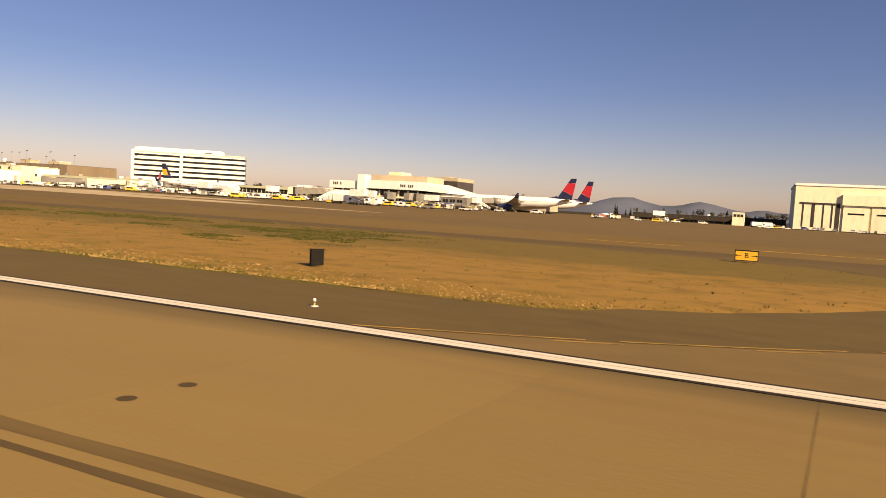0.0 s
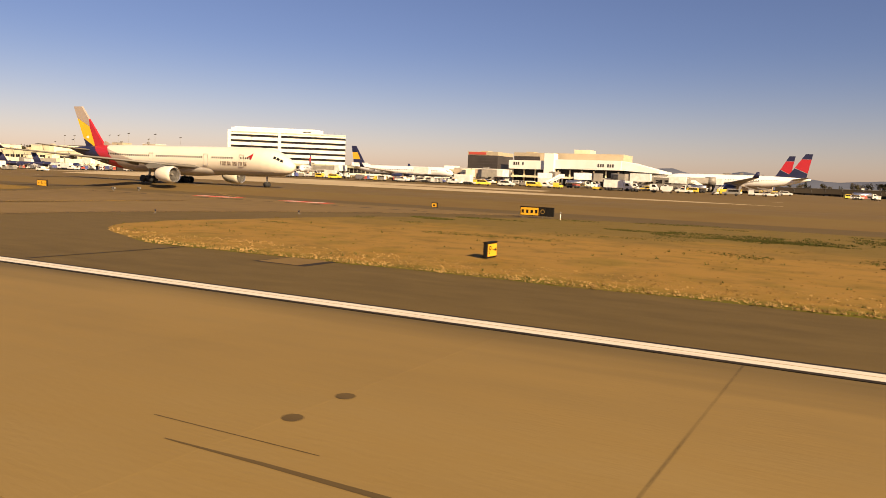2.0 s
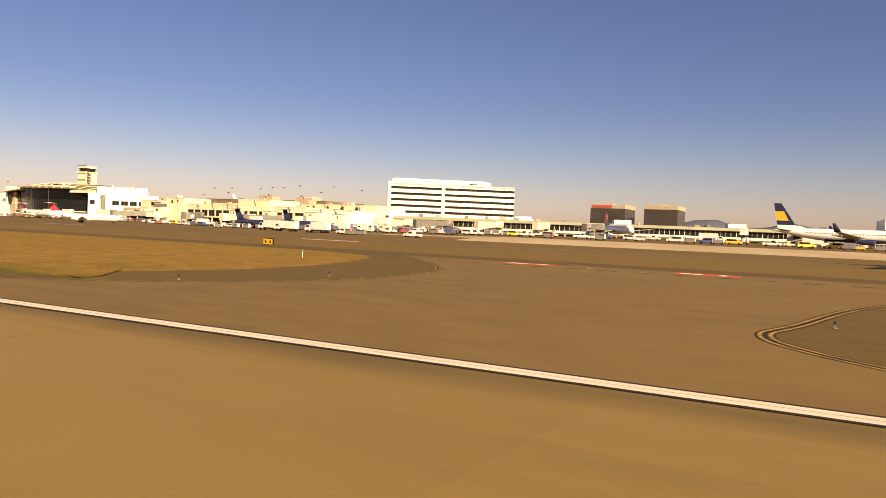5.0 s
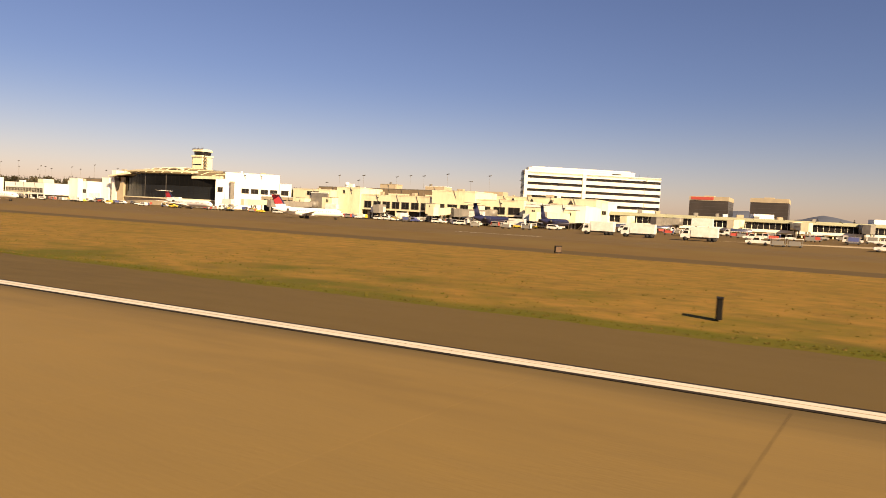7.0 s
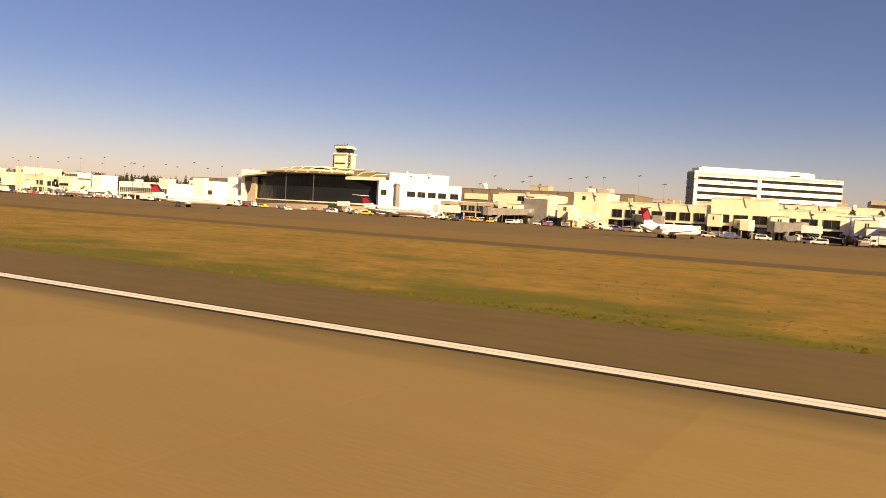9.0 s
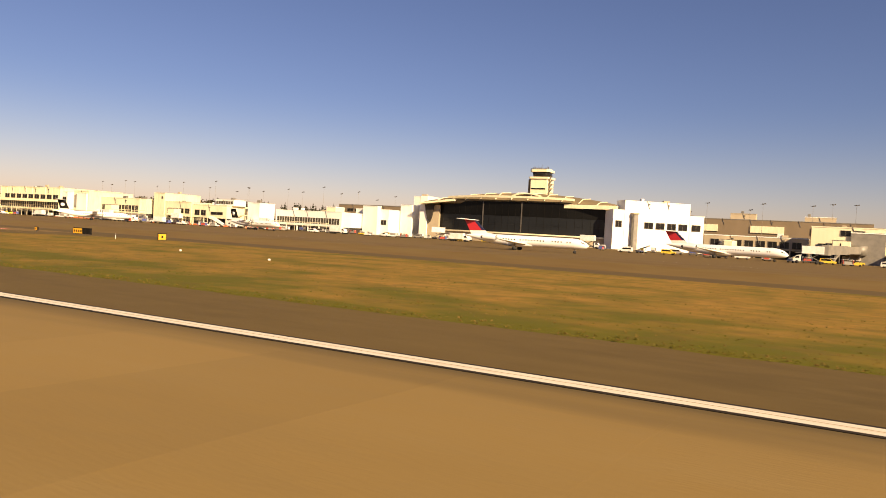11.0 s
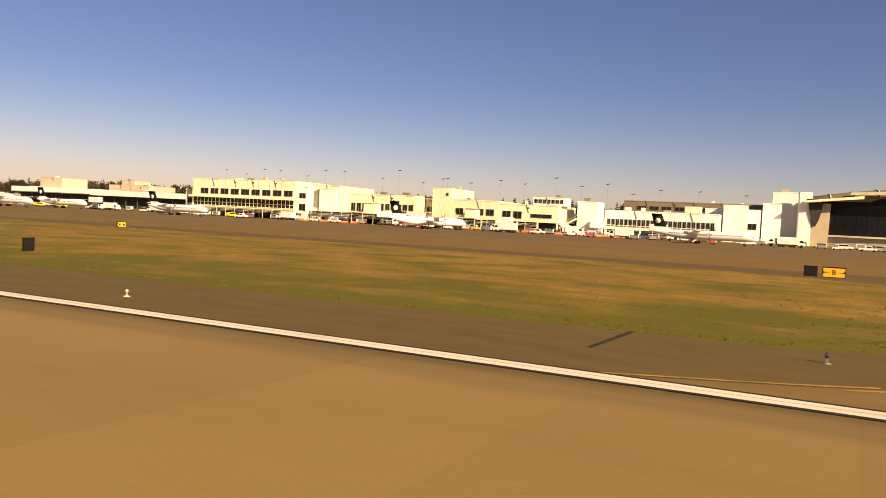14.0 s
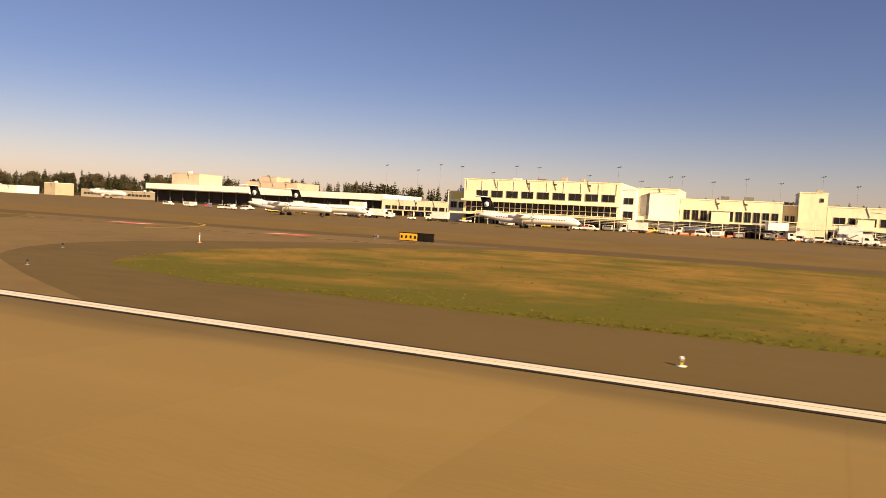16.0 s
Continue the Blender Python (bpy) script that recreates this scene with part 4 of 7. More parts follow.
building("concourse_hall", -941, -920.2, 276, 28, 12.4, "cream", "cream concourse hall with dark windows", [(1.5, 20, 4, 5.9, 8.7)], base=4.2, cap="cream")
building("concourse_hall", -920, -894.2, 276.6, 28, 11.3, "cream", "cream concourse hall with wide windows", [(1.5, 11, 2, 5.4, 8.4), (13.0, 24.5, 1, 6.0, 7.6)], base=4.2, cap="cream")
building("rooftop_control_room", -906, -892.5, 280, 9, 3.4, "white_wall", "rooftop room with a band of dark windows", [(0.4, 13, 7, 0.9, 2.5)], z0=11.3)
building("stair_tower", -889, -880.6, 287, 12, 13.8, "white_wall", "plain white stair tower")
building("low_concourse", -880.4, -835.2, 300, 28, 11.0, "white_wall", "long low white concourse with a ribbon of windows", [(1, 44, 24, 4.2, 7.4)], base=3.0)
building("rooftop_box", -848.5, -842.5, 304, 8, 2.7, "cream", "cream plant box on the concourse roof", z0=11.1)
building("white_block", -842, -820.2, 322, 14, 14.0, "white_wall", "white windowless terminal block", [(12, 21, 2, 5.5, 8.2)])
building("white_block", -834.5, -825, 318, 3.8, 15.6, "white_wall", "white projecting stair block")
building("white_block", -819.6, -812.2, 333, 16, 17.4, "white_wall", "tall white windowless slab beside the glass hall")
building("white_block", -816, -805.6, 341, 22, 22.8, "white_wall", "tall white block behind the glass hall corner", [(1.0, 3.4, 1, 12.5, 15.5)])
building("dark_roof_hall", -884, -816.2, 362, 60, 17.6, "brown_roof", "dark brown roof hall behind the concourse", [(6, 60, 9, 13.2, 15.2)], cap="grey_metal")

# glass hall of the central terminal: bowed curtain wall, deep eave, ribbed roof
hall = thing("glass_hall", pose(-751, 331, 0), "central hall with a bowed dark glass wall and cream eave", "building")


def bow(u, push=0.0):
    """A point on the bowed front, u from -1 (north) to 1 (south)."""
    return Vector((u * 52.0, 3.0 - 9.0 * (1 - u * u) - push + (2.0 if u < 0 else -1.5) * abs(u), 0))


N = 26
panes = [-0.93 + 1.86 * i / N for i in range(N + 1)]
for i in range(N):
    a, b = bow(panes[i]), bow(panes[i + 1])
    for z0, z1 in ((5.1, 9.2), (9.28, 13.3), (13.38, 20.4)):
        bm = B()
        d = (b - a).normalized() * 0.04
        n = Vector((d.y, -d.x, 0)).normalized() * 0.05
        prism(bm, [((a + d).x, (a + d).y), ((b - d).x, (b - d).y), ((b - d - n).x, (b - d - n).y), ((a + d - n).x, (a + d - n).y)], z0, z1)
        # the two lower rows carry the painted apron reflection
        part("pane", bm, M["big_glass" if z1 > 15 else "low_glass"], hall)
for i in range(0, N + 1):
    p = bow(panes[i], 0.04)
    bm = B(); box(bm, p.x - 0.04, p.x + 0.04, p.y - 0.03, p.y + 0.3, 5.0, 20.4)
    part("mullion", bm, M["sign_black"], hall)
for name, z0, z1, push, m_, thick in (("plinth", 0.0, 4.4, 0.3, "tan_wall", 1.2), ("ledge", 4.4, 5.1, 1.4, "cream", 3.0), ("eave", 21.0, 22.1, 2.6, "cream", 2.8)):
    bm = B()
    us = [-1 + 2 * i / 24 for i in range(25)]
    if name == "eave":
        us = [-0.70 + 1.33 * i / 24 for i in range(25)]
    fr, bk = [bow(u, push) for u in us], [bow(u, push - thick) for u in us]
    ring = [(p.x, p.y) for p in fr] + [(p.x, p.y) for p in reversed(bk)]
    rise = 1.3 if name == "eave" else 0.0
    lo = [bm.verts.new((x, y, z0 + rise * (1 - (x / 52) ** 2))) for x, y in ring]
    hi = [bm.verts.new((x, y, z1 + rise * (1 - (x / 52) ** 2))) for x, y in ring]
    n = len(ring)
    for k in range(24):
        j = n - 1 - k
        bm.faces.new((lo[k], lo[j], lo[j - 1], lo[k + 1]))
        bm.faces.new((hi[k], hi[k + 1], hi[j - 1], hi[j]))
    for k in range(n):
        bm.faces.new((lo[k], lo[(k + 1) % n], hi[(k + 1) % n], hi[k]))
    part(name, bm, M[m_], hall)
bm = B(); box(bm, 28, 53.5, -4.2, 3, 18.3, 20.2); part("side_eave", bm, M["cream"], hall)
bm = B(); slab_xz(bm, [(-53.0, 18.0), (-31.8, 20.1), (-31.8, 21.3), (-53.0, 18.8)], -4.6, 4); part("side_eave", bm, M["cream"], hall)
for x in (-14.7, 7.0):
    bm = B(); box(bm, x - 0.3, x + 0.3, bow(x / 52, 0.16).y - 0.1, bow(x / 52, 0.16).y + 0.05, 5.1, 20.6); part("column", bm, M["dark_metal"], hall, "grey steel column at the glass")
rings = []
for k in range(13):
    u = -1 + 2 * k / 12
    x = u * 52
    zc = 21.0 + 5.2 * (1 - u * u)
    rings.append([Vector((x, y, z)) for y, z in ((-4.0 * (1 - u * u), 19.8 + 1.5 * (1 - u * u)), (4, zc - 0.9), (16, zc), (34, zc), (34, 18), (-2, 19.0))])
bm = B(); loft(bm, rings); part("roof", bm, M["hall_roof"], hall, "low arched brown roof")
for k in range(1, 12):
    u = -1 + 2 * k / 12
    zc = 21.0 + 5.2 * (1 - u * u)
    bm = B()
    for (ya, za), (yb, zb) in (((-4.6 * (1 - u * u), 20.0 + 1.5 * (1 - u * u)), (4, zc - 0.7)), ((4, zc - 0.7), (16, zc + 0.25))):
        tube(bm, (u * 52, ya, za), (u * 52, yb, zb), 0.24, n=6)
    part("roof_rib", bm, M["cream"], hall, "cream roof rib")
bm = B(); box(bm, -52, 52, 4.5, 34, 0, 19); part("inner_wall", bm, M["shade"], hall, "inner wall coloured dark as an unlit interior")
bm = B(); box(bm, 49.0, 51.6, -0.5, 6, 0, 19.2, 0, 0.3); part("end_pier", bm, M["cream"], hall)
bm = B(); box(bm, -55.0, -50.0, -0.4, 6, 0, 22.5, 0, 0.3); part("end_wall", bm, M["white_wall"], hall, "white end wall")
bm = B(); slab_xz(bm, [(-50.0, 0), (-43.4, 0), (-43.0, 18.0), (-50.0, 18.0)], 0.2, 2.5); part("end_pier", bm, M["tan_wall"], hall, "tan cheek wall beside the glass")
bm = B(); slab_xz(bm, [(-51.4, 18.0), (-46.0, 18.3), (-46.4, 14.5), (-47.2, 11.0), (-48.2, 8.6), (-49.6, 10.4), (-50.7, 13.8)], -1.1, 0.15); part("tall_louvre", bm, M["shade"], hall, "tall dark curved louvre")
bm = B()
loft(bm, [[Vector((6.0 + 9.2 * c_ * k, y_, 22.6 + 3.0 * s_ * k)) for c_, s_, k in ((-1, 0, 1), (-0.8, 0.6, 1), (-0.4, 0.92, 1), (0, 1, 1), (0.4, 0.92, 1), (0.8, 0.6, 1), (1, 0, 1), (0.8, 0.5, 0.9), (0.4, 0.8, 0.9), (0, 0.88, 0.9), (-0.4, 0.8, 0.9), (-0.8, 0.5, 0.9))] for y_ in (1.0, 8.0)])
part("roof_arch", bm, M["cream"], hall, "cream arched dormer on the roof")
# solid dark block; its colour gives the shade of an opening
bm = B(); box(bm, 20, 27, -8.4, -5, 0, 3.4); part("loading_dock", bm, M["shade"], hall, "block coloured dark as a shaded loading opening")

# old control tower
ct = thing("control_tower", pose(-746.5, 352, 24), "square cream control tower with a dark glazed cab", "tower")
bm = B(); box(bm, -4.9, 4.9, 0.8, 10.2, 0, 10.6, 0, 0.3); part("shaft", bm, M["cream"], ct)
bm = B(); box(bm, -4.2, 3.8, 0.68, 0.78, 4.9, 5.6); part("slot_window", bm, M["glass"], ct)
bm = B(); box(bm, -5.6, 5.6, 0.1, 10.9, 10.6, 11.6, 0, 0.5); part("balcony", bm, M["cream"], ct)
bm = B(); loft(bm, [[Vector((s * x, 5.5 + s * y, z)) for x, y in ((-5, -5), (-2, -6), (2, -6), (5, -5), (6, -2), (6, 2), (5, 5), (2, 6), (-2, 6), (-5, 5), (-6, 2), (-6, -2))] for s, z in ((0.72, 11.6), (0.84, 14.3))])
part("cab_glass", bm, M["glass"], ct)
bm = B(); box(bm, -5.3, 5.3, 0.2, 10.8, 14.3, 15.5, 0, 1.2); box(bm, -4.6, 4.6, 1, 10, 15.5, 16.0, 0, 1.0); part("cab_roof", bm, M["cream"], ct)
for x, h in ((-4, 1.4), (-1.5, 2.0), (0.8, 2.4), (3.4, 1.6)):
    bm = B(); tube(bm, (x, 3, 16), (x, 3, 16 + h), 0.07, n=5); part("antenna", bm, M["dark_metal"], ct)
for k in range(4):
    bm = B(); box(bm, 4.95, 7.4, 1.2, 4.0, 3.1 + 2.3 * k, 3.4 + 2.3 * k); part("stair_landing", bm, M["tan_wall"], ct)
    bm = B(); slab_xz(bm, [(5.0, 3.2 + 2.3 * k), (5.5, 3.2 + 2.3 * k), (7.3, 5.5 + 2.3 * k), (6.8, 5.5 + 2.3 * k)][::1 if k % 2 else -1], 1.3, 1.9); part("stair_flight", bm, M["dark_metal"], ct)
bm = B(); box(bm, -6.4, -4.95, 2.0, 8.0, 3.0, 10.4); part("side_shaft", bm, M["hall_roof"], ct, "dark brown strip down the tower's left side")
for k in range(9):
    bm = B(); box(bm, -4.9 + 1.2 * k, -4.6 + 1.2 * k, 0.4, 0.7, 15.5, 16.2 + 0.3 * (k % 3)); part("roof_lamp", bm, M["dark_metal"], ct)
bm = B(); tube(bm, (-5.2, 0.5, 16.2), (5.2, 0.5, 16.2), 0.06, n=5); part("roof_rail", bm, M["dark_metal"], ct)

# white terminal block south of the glass hall and the long brown hall behind
WT = lambda u, out=0.0: (-697.9 + 0.766 * u + 0.643 * out, 323.3 + 0.643 * u - 0.766 * out)     # along the turned front
for u0, u1, h, wins, what in ((0.0, 5.6, 18.5, [(0.8, 4.9, 1, 10.3, 13.4)], "white terminal corner with one square window"), (5.7, 39.0, 23.0, [(9.4, 32.8, 4, 10.2, 13.3)], "tall white terminal block with square windows"), (39.1, 46.6, 17.6, [(0.4, 6.4, 1, 10.2, 13.3)], "white terminal wing with one square window")):
    x, y = WT(u0)
    building("white_terminal", x, x + u1 - u0, y, 8.5, h, "white_wall", what, wins, turn=40)
x, y = WT(9.0, 0.03)
shaft = thing("duct_shaft", pose(x, y, 0, 0, 0, 40), "grey metal duct shaft against the white terminal", "shaft")
bm = B(); box(bm, 0, 2.4, -2.6, 0, 0, 16.6, 0, 0.3); part("duct", bm, M["grey_metal"], shaft)
bm = B(); box(bm, -0.3, 2.7, -2.9, 0, 16.6, 17.3, 0, 0.3); part("hood", bm, M["tan_wall"], shaft)
building("brown_hall", -716, -588, 450, 55, 20.6, "brown_roof", "long brown clad terminal hall behind the concourse", cap="grey_metal")
for x0, x1 in ((-708, -690), (-686, -668), (-650, -632), (-618, -600)):
    bm = B(); box(bm, x0, x1, 449.4, 449.98, 13.0, 17.0, 0)
    solid("wall_panel", bm, M["cream"], "cream panel band on the brown terminal wall", "panel")
building("plant_room", -622, -606, 456, 12, 3.0, "tan_wall", "tan plant room on the roof", z0=20.7)
building("plant_room", -662, -648, 456, 10, 3.6, "tan_wall", "tan plant room on the hall roof", z0=20.7, cap="tan_wall")
dome = B()
bmesh.ops.create_uvsphere(dome, u_segments=16, v_segments=10, radius=1.9, matrix=Matrix.Translation((-700, 466, 23.6)))
tube(dome, (-700, 466, 20.7), (-700, 466, 22.2), 0.9, n=10)
solid("radar_dome", dome, M["plane_white"], "small white radar dome on the brown hall roof", "dome")
building("gate_house", -657, -617, 320, 12, 9.0, "tan_wall", "tan gate building in shade under the brown hall", [(2, 38, 8, 4.4, 7.2)], base=3.6)
building("gate_house", -616, -591, 300, 22, 13.6, "cream", "cream gate building with a sloping dark window", [(9, 18, 2, 10.2, 12.4), (2, 10, 2, 4.4, 7.2)], base=3.4, cap="cream")
building("grey_gate_block", -603, -592, 299, 0.9, 11.8, "grey_metal", "grey metal clad block at the gate")

# south concourse
building("gate_tower", -575, -561.1, 284, 20, 14.6, "cream", "plain cream gate tower", [(3.6, 5.2, 1, 11.5, 13.2)], cap="cream")
building("gate_hall", -561, -521.1, 285, 22, 11.5, "cream", "cream gate hall with a row of square windows", [(1.5, 38.5, 7, 5.1, 8.4)], base=4.2, cap="cream")
building("gate_hall", -521, -499.1, 284, 24, 14.6, "cream", "tall plain cream gate hall", [(1.0, 20.5, 3, 5.2, 8.4)], base=4.2, cap="cream")
building("gate_hall", -499, -476.1, 285, 24, 11.2, "cream", "cream gate hall with wide windows", [(1, 22, 3, 5.0, 8.2)], base=4.2, cap="cream")
building("gate_hall", -476, -449, 286, 24, 10.2, "white_wall", "white gate hall end with small windows", [(6, 9, 1, 6.5, 8.2), (19, 23, 1, 6.0, 8.0)], base=3.0)
rear = building("gate_rear_hall", -530, -452, 312, 20, 13.8, "cream", "cream rear hall with pointed vents under the roof", cap="cream")
for i in range(7):
    bm = B(); slab_xz(bm, [(8 + i * 9.5, 11.2), (10.4 + i * 9.5, 11.2), (9.2 + i * 9.5, 13.2)], -0.3, -0.01)
    part("pointed_vent", bm, M["shade"], rear)
bm = B(); box(bm, 20, 30, 5, 12, 13.9, 16.0); part("plant_box", bm, M["tan_wall"], rear)

# long low link to the south satellite
ln_ = math.degrees(math.atan2(70, 190))
link = building("link_concourse", -450, -245, 326, 14, 8.9, "cream", "long low cream concourse with a green-grey roof and ribbon windows", base=2.4, turn=ln_, cap="green_roof")
bm = B(); box(bm, -0.5, 205.5, -1.6, -0.13, 7.5, 8.5); part("roof_edge", bm, M["green_roof"], link, "grey-green projecting roof edge")
bm = B(); box(bm, 0, 205, -0.9, -0.01, 3.1, 4.3); part("sill_ledge", bm, M["office_white"], link)
bm = B(); box(bm, -0.06, 0.06, -0.16, -0.06, 4.35, 7.3); MULLION = mesh_of("mullion", bm, M["office_white"])
for i in range(16):
    bm = B(); box(bm, 0.5 + i * 12.75, 12.9 + i * 12.75, -0.06, -0.01, 4.35, 7.3)
    bay = part("pane", bm, M["glass"], link, "dark band of glazing")
    for k in range(1, 5):
        part("mullion", MULLION, None, bay, loc=(0.5 + i * 12.75 + k * 2.48, 0, 0))
for x in (66, 118, 176):
    bm = B(); box(bm, x, x + 9, 5, 11, 8.9, 11.2); part("roof_plant", bm, M["white_wall"], link)
building("link_corner", -458, -449.2, 322, 16, 12.8, "white_wall", "white corner block at the end of the long concourse", [(5.2, 8.4, 1, 7.2, 9.0)])

# office building with strip windows, turned to the apron
ob_turn = math.degrees(math.atan2(59.4, 89.2))
office = thing("office_building", pose(-560.4, 497.7, 0, 0, 0, ob_turn), "white office block with dark strip windows and set-back top storey", "building")
W = 107.0
zs = [14.6 + 4.95 * k for k in range(6)]
bm = B(); box(bm, 0, W, 0.9, 11, 0, 38.6); part("window_core", bm, M["glass"], office, "dark glazing behind the white bands")
for k, z in enumerate(zs):
    bm = B(); box(bm, 0, W, 0, 11.6, z - 3.0 if k else 0.0, z - 0.1 if k else 14.4); part("wall_band", bm, M["office_white"], office)
    for j in range(16):
        bm = B(); box(bm, 4 + j * 6.6, 4.12 + j * 6.6, 0.75, 0.9, z - 0.1, z + 1.95); part("mullion", bm, M["dark_metal"], office)
bm = B(); box(bm, 0, W, 0, 11.6, 37.6, 38.9); part("wall_band", bm, M["office_white"], office)
bm = B(); box(bm, 3.0, 86, 0.3, 10.6, 38.9, 42.4); box(bm, 0, 5, 0.1, 10.4, 38.9, 40.2); part("upper_storey", bm, M["office_white"], office)
bm = B(); box(bm, 6, 83, 2, 10, 42.4, 43.2); part("roof_cap", bm, M["office_white"], office)
bm = B(); box(bm, 45, 47.8, -0.5, 0.95, 0, 38.9, 0, 0.2); part("stair_pier", bm, M["office_white"], office)
bm = B(); box(bm, 0, 2.6, -0.25, 0.95, 0, 39.0); part("corner_pier", bm, M["office_white"], office)
bm = B(); box(bm, 68, 75, 0.12, 0.28, 40.0, 40.7); part("roof_sign_bar", bm, M["shade"], office)

# two dark glass hotels far behind
for x0, x1, y, red in ((-504, -459, 912, True), (-434.5, -393.5, 911, False)):
    h = thing("bronze_glass_tower", pose(x0, y, 0), "bronze glass block with tan roof band" + (" and red sign" if red else ""), "building")
    w = x1 - x0
    bm = B(); box(bm, 0, w, 0, 60, 0, 36.0)
    part("wall", bm, M["bronze_glass"], h)
    for k in range(8):
        bm = B(); box(bm, -0.1, w + 0.1, -0.1, 60, 3.6 + 4.2 * k, 3.9 + 4.2 * k); part("floor_line", bm, M["dark_metal"], h)
    bm = B(); box(bm, -0.3, w + 0.3, -0.3, 60.3, 36.0, 41.0, 0); part("roof_band", bm, M["tan_wall"], h)
    bm = B(); box(bm, w * 0.35, w * 0.6, 8, 30, 41, 42.4); part("plant_room", bm, M["tan_wall"], h)
    if red:
        bm = B(); box(bm, 2, w * 0.62, -0.7, -0.32, 37.0, 40.4); part("sign_band", bm, M["v_red"], h)

# south satellite
SAT = (8.6, 27.2, 32.4, 64.5, 82.0)      # north end, pillar sides, south end of the roof band, tip of its slope
sat = thing("south_satellite", pose(-231, 334, 0), "white satellite terminal with deep roof band and white pillar", "building")
bm = B(); box(bm, SAT[0], SAT[1], 0, 40, 9.7, 14.0); part("roof_band", bm, M["white_wall"], sat)
bm = B(); box(bm, SAT[2], SAT[3], 0, 40, 10.3, 14.8); part("roof_band", bm, M["white_wall"], sat)
bm = B(); slab_xz(bm, [(SAT[3], 10.3), (SAT[4], 9.4), (SAT[4], 10.6), (SAT[3], 14.8)], 0.5, 40); part("roof_band", bm, M["white_wall"], sat)
bm = B(); box(bm, SAT[1], SAT[2], -1.2, 5, 0, 17.6, 0, 0.2); part("pillar", bm, M["white_wall"], sat)
bm = B(); box(bm, SAT[0] + 1, SAT[3] + 1, 3, 38, 0, 10.2); part("wall", bm, M["glass"], sat, "dark glazed wall")
bm = B(); box(bm, SAT[3] + 1, SAT[4] - 0.5, 6, 38, 0, 9.4); part("wall", bm, M["grey_metal"], sat, "grey clad end wall")
for x0, x1 in ((SAT[0] + 1, SAT[1] - 1), (SAT[2] + 1, SAT[3] - 4)):
    bm = B(); box(bm, x0, x1, 0.6, 3, 5.6, 6.6); part("sill_band", bm, M["cream"], sat)
bm = B(); box(bm, SAT[1] - 7, SAT[3] - 2, 14, 36, 14, 18.3); part("upper_wall", bm, M["tan_wall"], sat, "set-back tan upper storey")
bm = B(); box(bm, SAT[2] + 5, SAT[2] + 13, 16, 28, 18.3, 20.3); part("roof_plant", bm, M["cream"], sat)
for x0, k in ((SAT[0] + 2.5, 5), (SAT[3] - 11, 7)):
    for i in range(k):
        if i == 3:
            continue
        bm = B(); box(bm, x0 + i * 1.15, x0 + 0.75 + i * 1.15, -0.08, -0.01, 11.6, 13.0 if i % 2 else 13.1)
        part("sign_bar", bm, M["shade"], sat)
for i in range(10):
    bm = B(); box(bm, SAT[0] + 1.2 + i * (SAT[3] - SAT[0] - 3) / 9, SAT[0] + 1.8 + i * (SAT[3] - SAT[0] - 3) / 9, 2.2, 3, 0, 9.7); part("column", bm, M["cream"], sat)
building("gate_house", -163, -136, 328, 5, 8.0, "grey_metal", "grey clad gate lounge under the satellite roof band", [(1.5, 25, 6, 4.8, 6.6)], base=3.2)
building("satellite_annex", -134, -102, 352, 24, 10.2, "tan_wall", "low tan annex of the satellite", [(2, 30, 8, 5.2, 7.2)], base=3.0)
building("satellite_annex", -258, -231.5, 345, 24, 9.4, "pinkish", "low pale annex of the satellite", [(2, 24, 6, 4.6, 6.8)], base=3.2)

# south hangar and far sheds
hg = thing("hangar", pose(20.5, 569, 0), "large white hangar with dark door slots", "building")
bm = B(); box(bm, 0, 140, 0, 90, 0, 31.5); part("wall", bm, M["cream"], hg)
bm = B(); box(bm, -0.6, 140.6, -0.6, 90.6, 31.5, 33.2); part("roof", bm, M["white_wall"], hg)
for x in (5, 11, 18, 23.5):
    bm = B(); box(bm, x, x + (1.1 if x != 11 else 2.2), -0.12, -0.02, 2.0, 18.5); part("door_slot", bm, M["shade"], hg)
bm = B(); box(bm, 30, 138, -2.2, -0.02, 18.5, 26.0); part("door_header", bm, M["cream"], hg)
for k in range(6):
    bm = B(); box(bm, 31 + 17.5 * k, 47 + 17.5 * k, -0.9, -0.04, 0.2, 18.2); part("door_leaf", bm, M["cream"], hg)
    bm = B(); box(bm, 34 + 17.5 * k, 44 + 17.5 * k, -1.0, -0.9, 12.0, 13.2); part("door_window", bm, M["glass"], hg)
bm = B(); box(bm, 3.5, 28.5, -0.5, -0.02, 18.5, 19.6); part("door_track", bm, M["shade"], hg, "dark door track")
bm = B(); box(bm, 26.5, 29.0, -0.3, -0.02, 0.2, 18.4); part("door_slot", bm, M["shade"], hg)
building("far_booth", -18.7, -11, 520, 8, 9.3, "cream", "small cream apron control booth", [(0.6, 7.1, 3, 6.2, 8.0)])
building("far_shed", -105, 18, 640, 30, 6.2, "far_ground", "long dark low shed beyond the apron", cap="shade", base=2.0)
building("far_terminal", -640, -598, 640, 30, 24.0, "pinkish", "pale distant hotel behind the concourse", [(2, 40, 10, 14, 16.5), (2, 40, 10, 19, 21.5)], cap="pinkish")


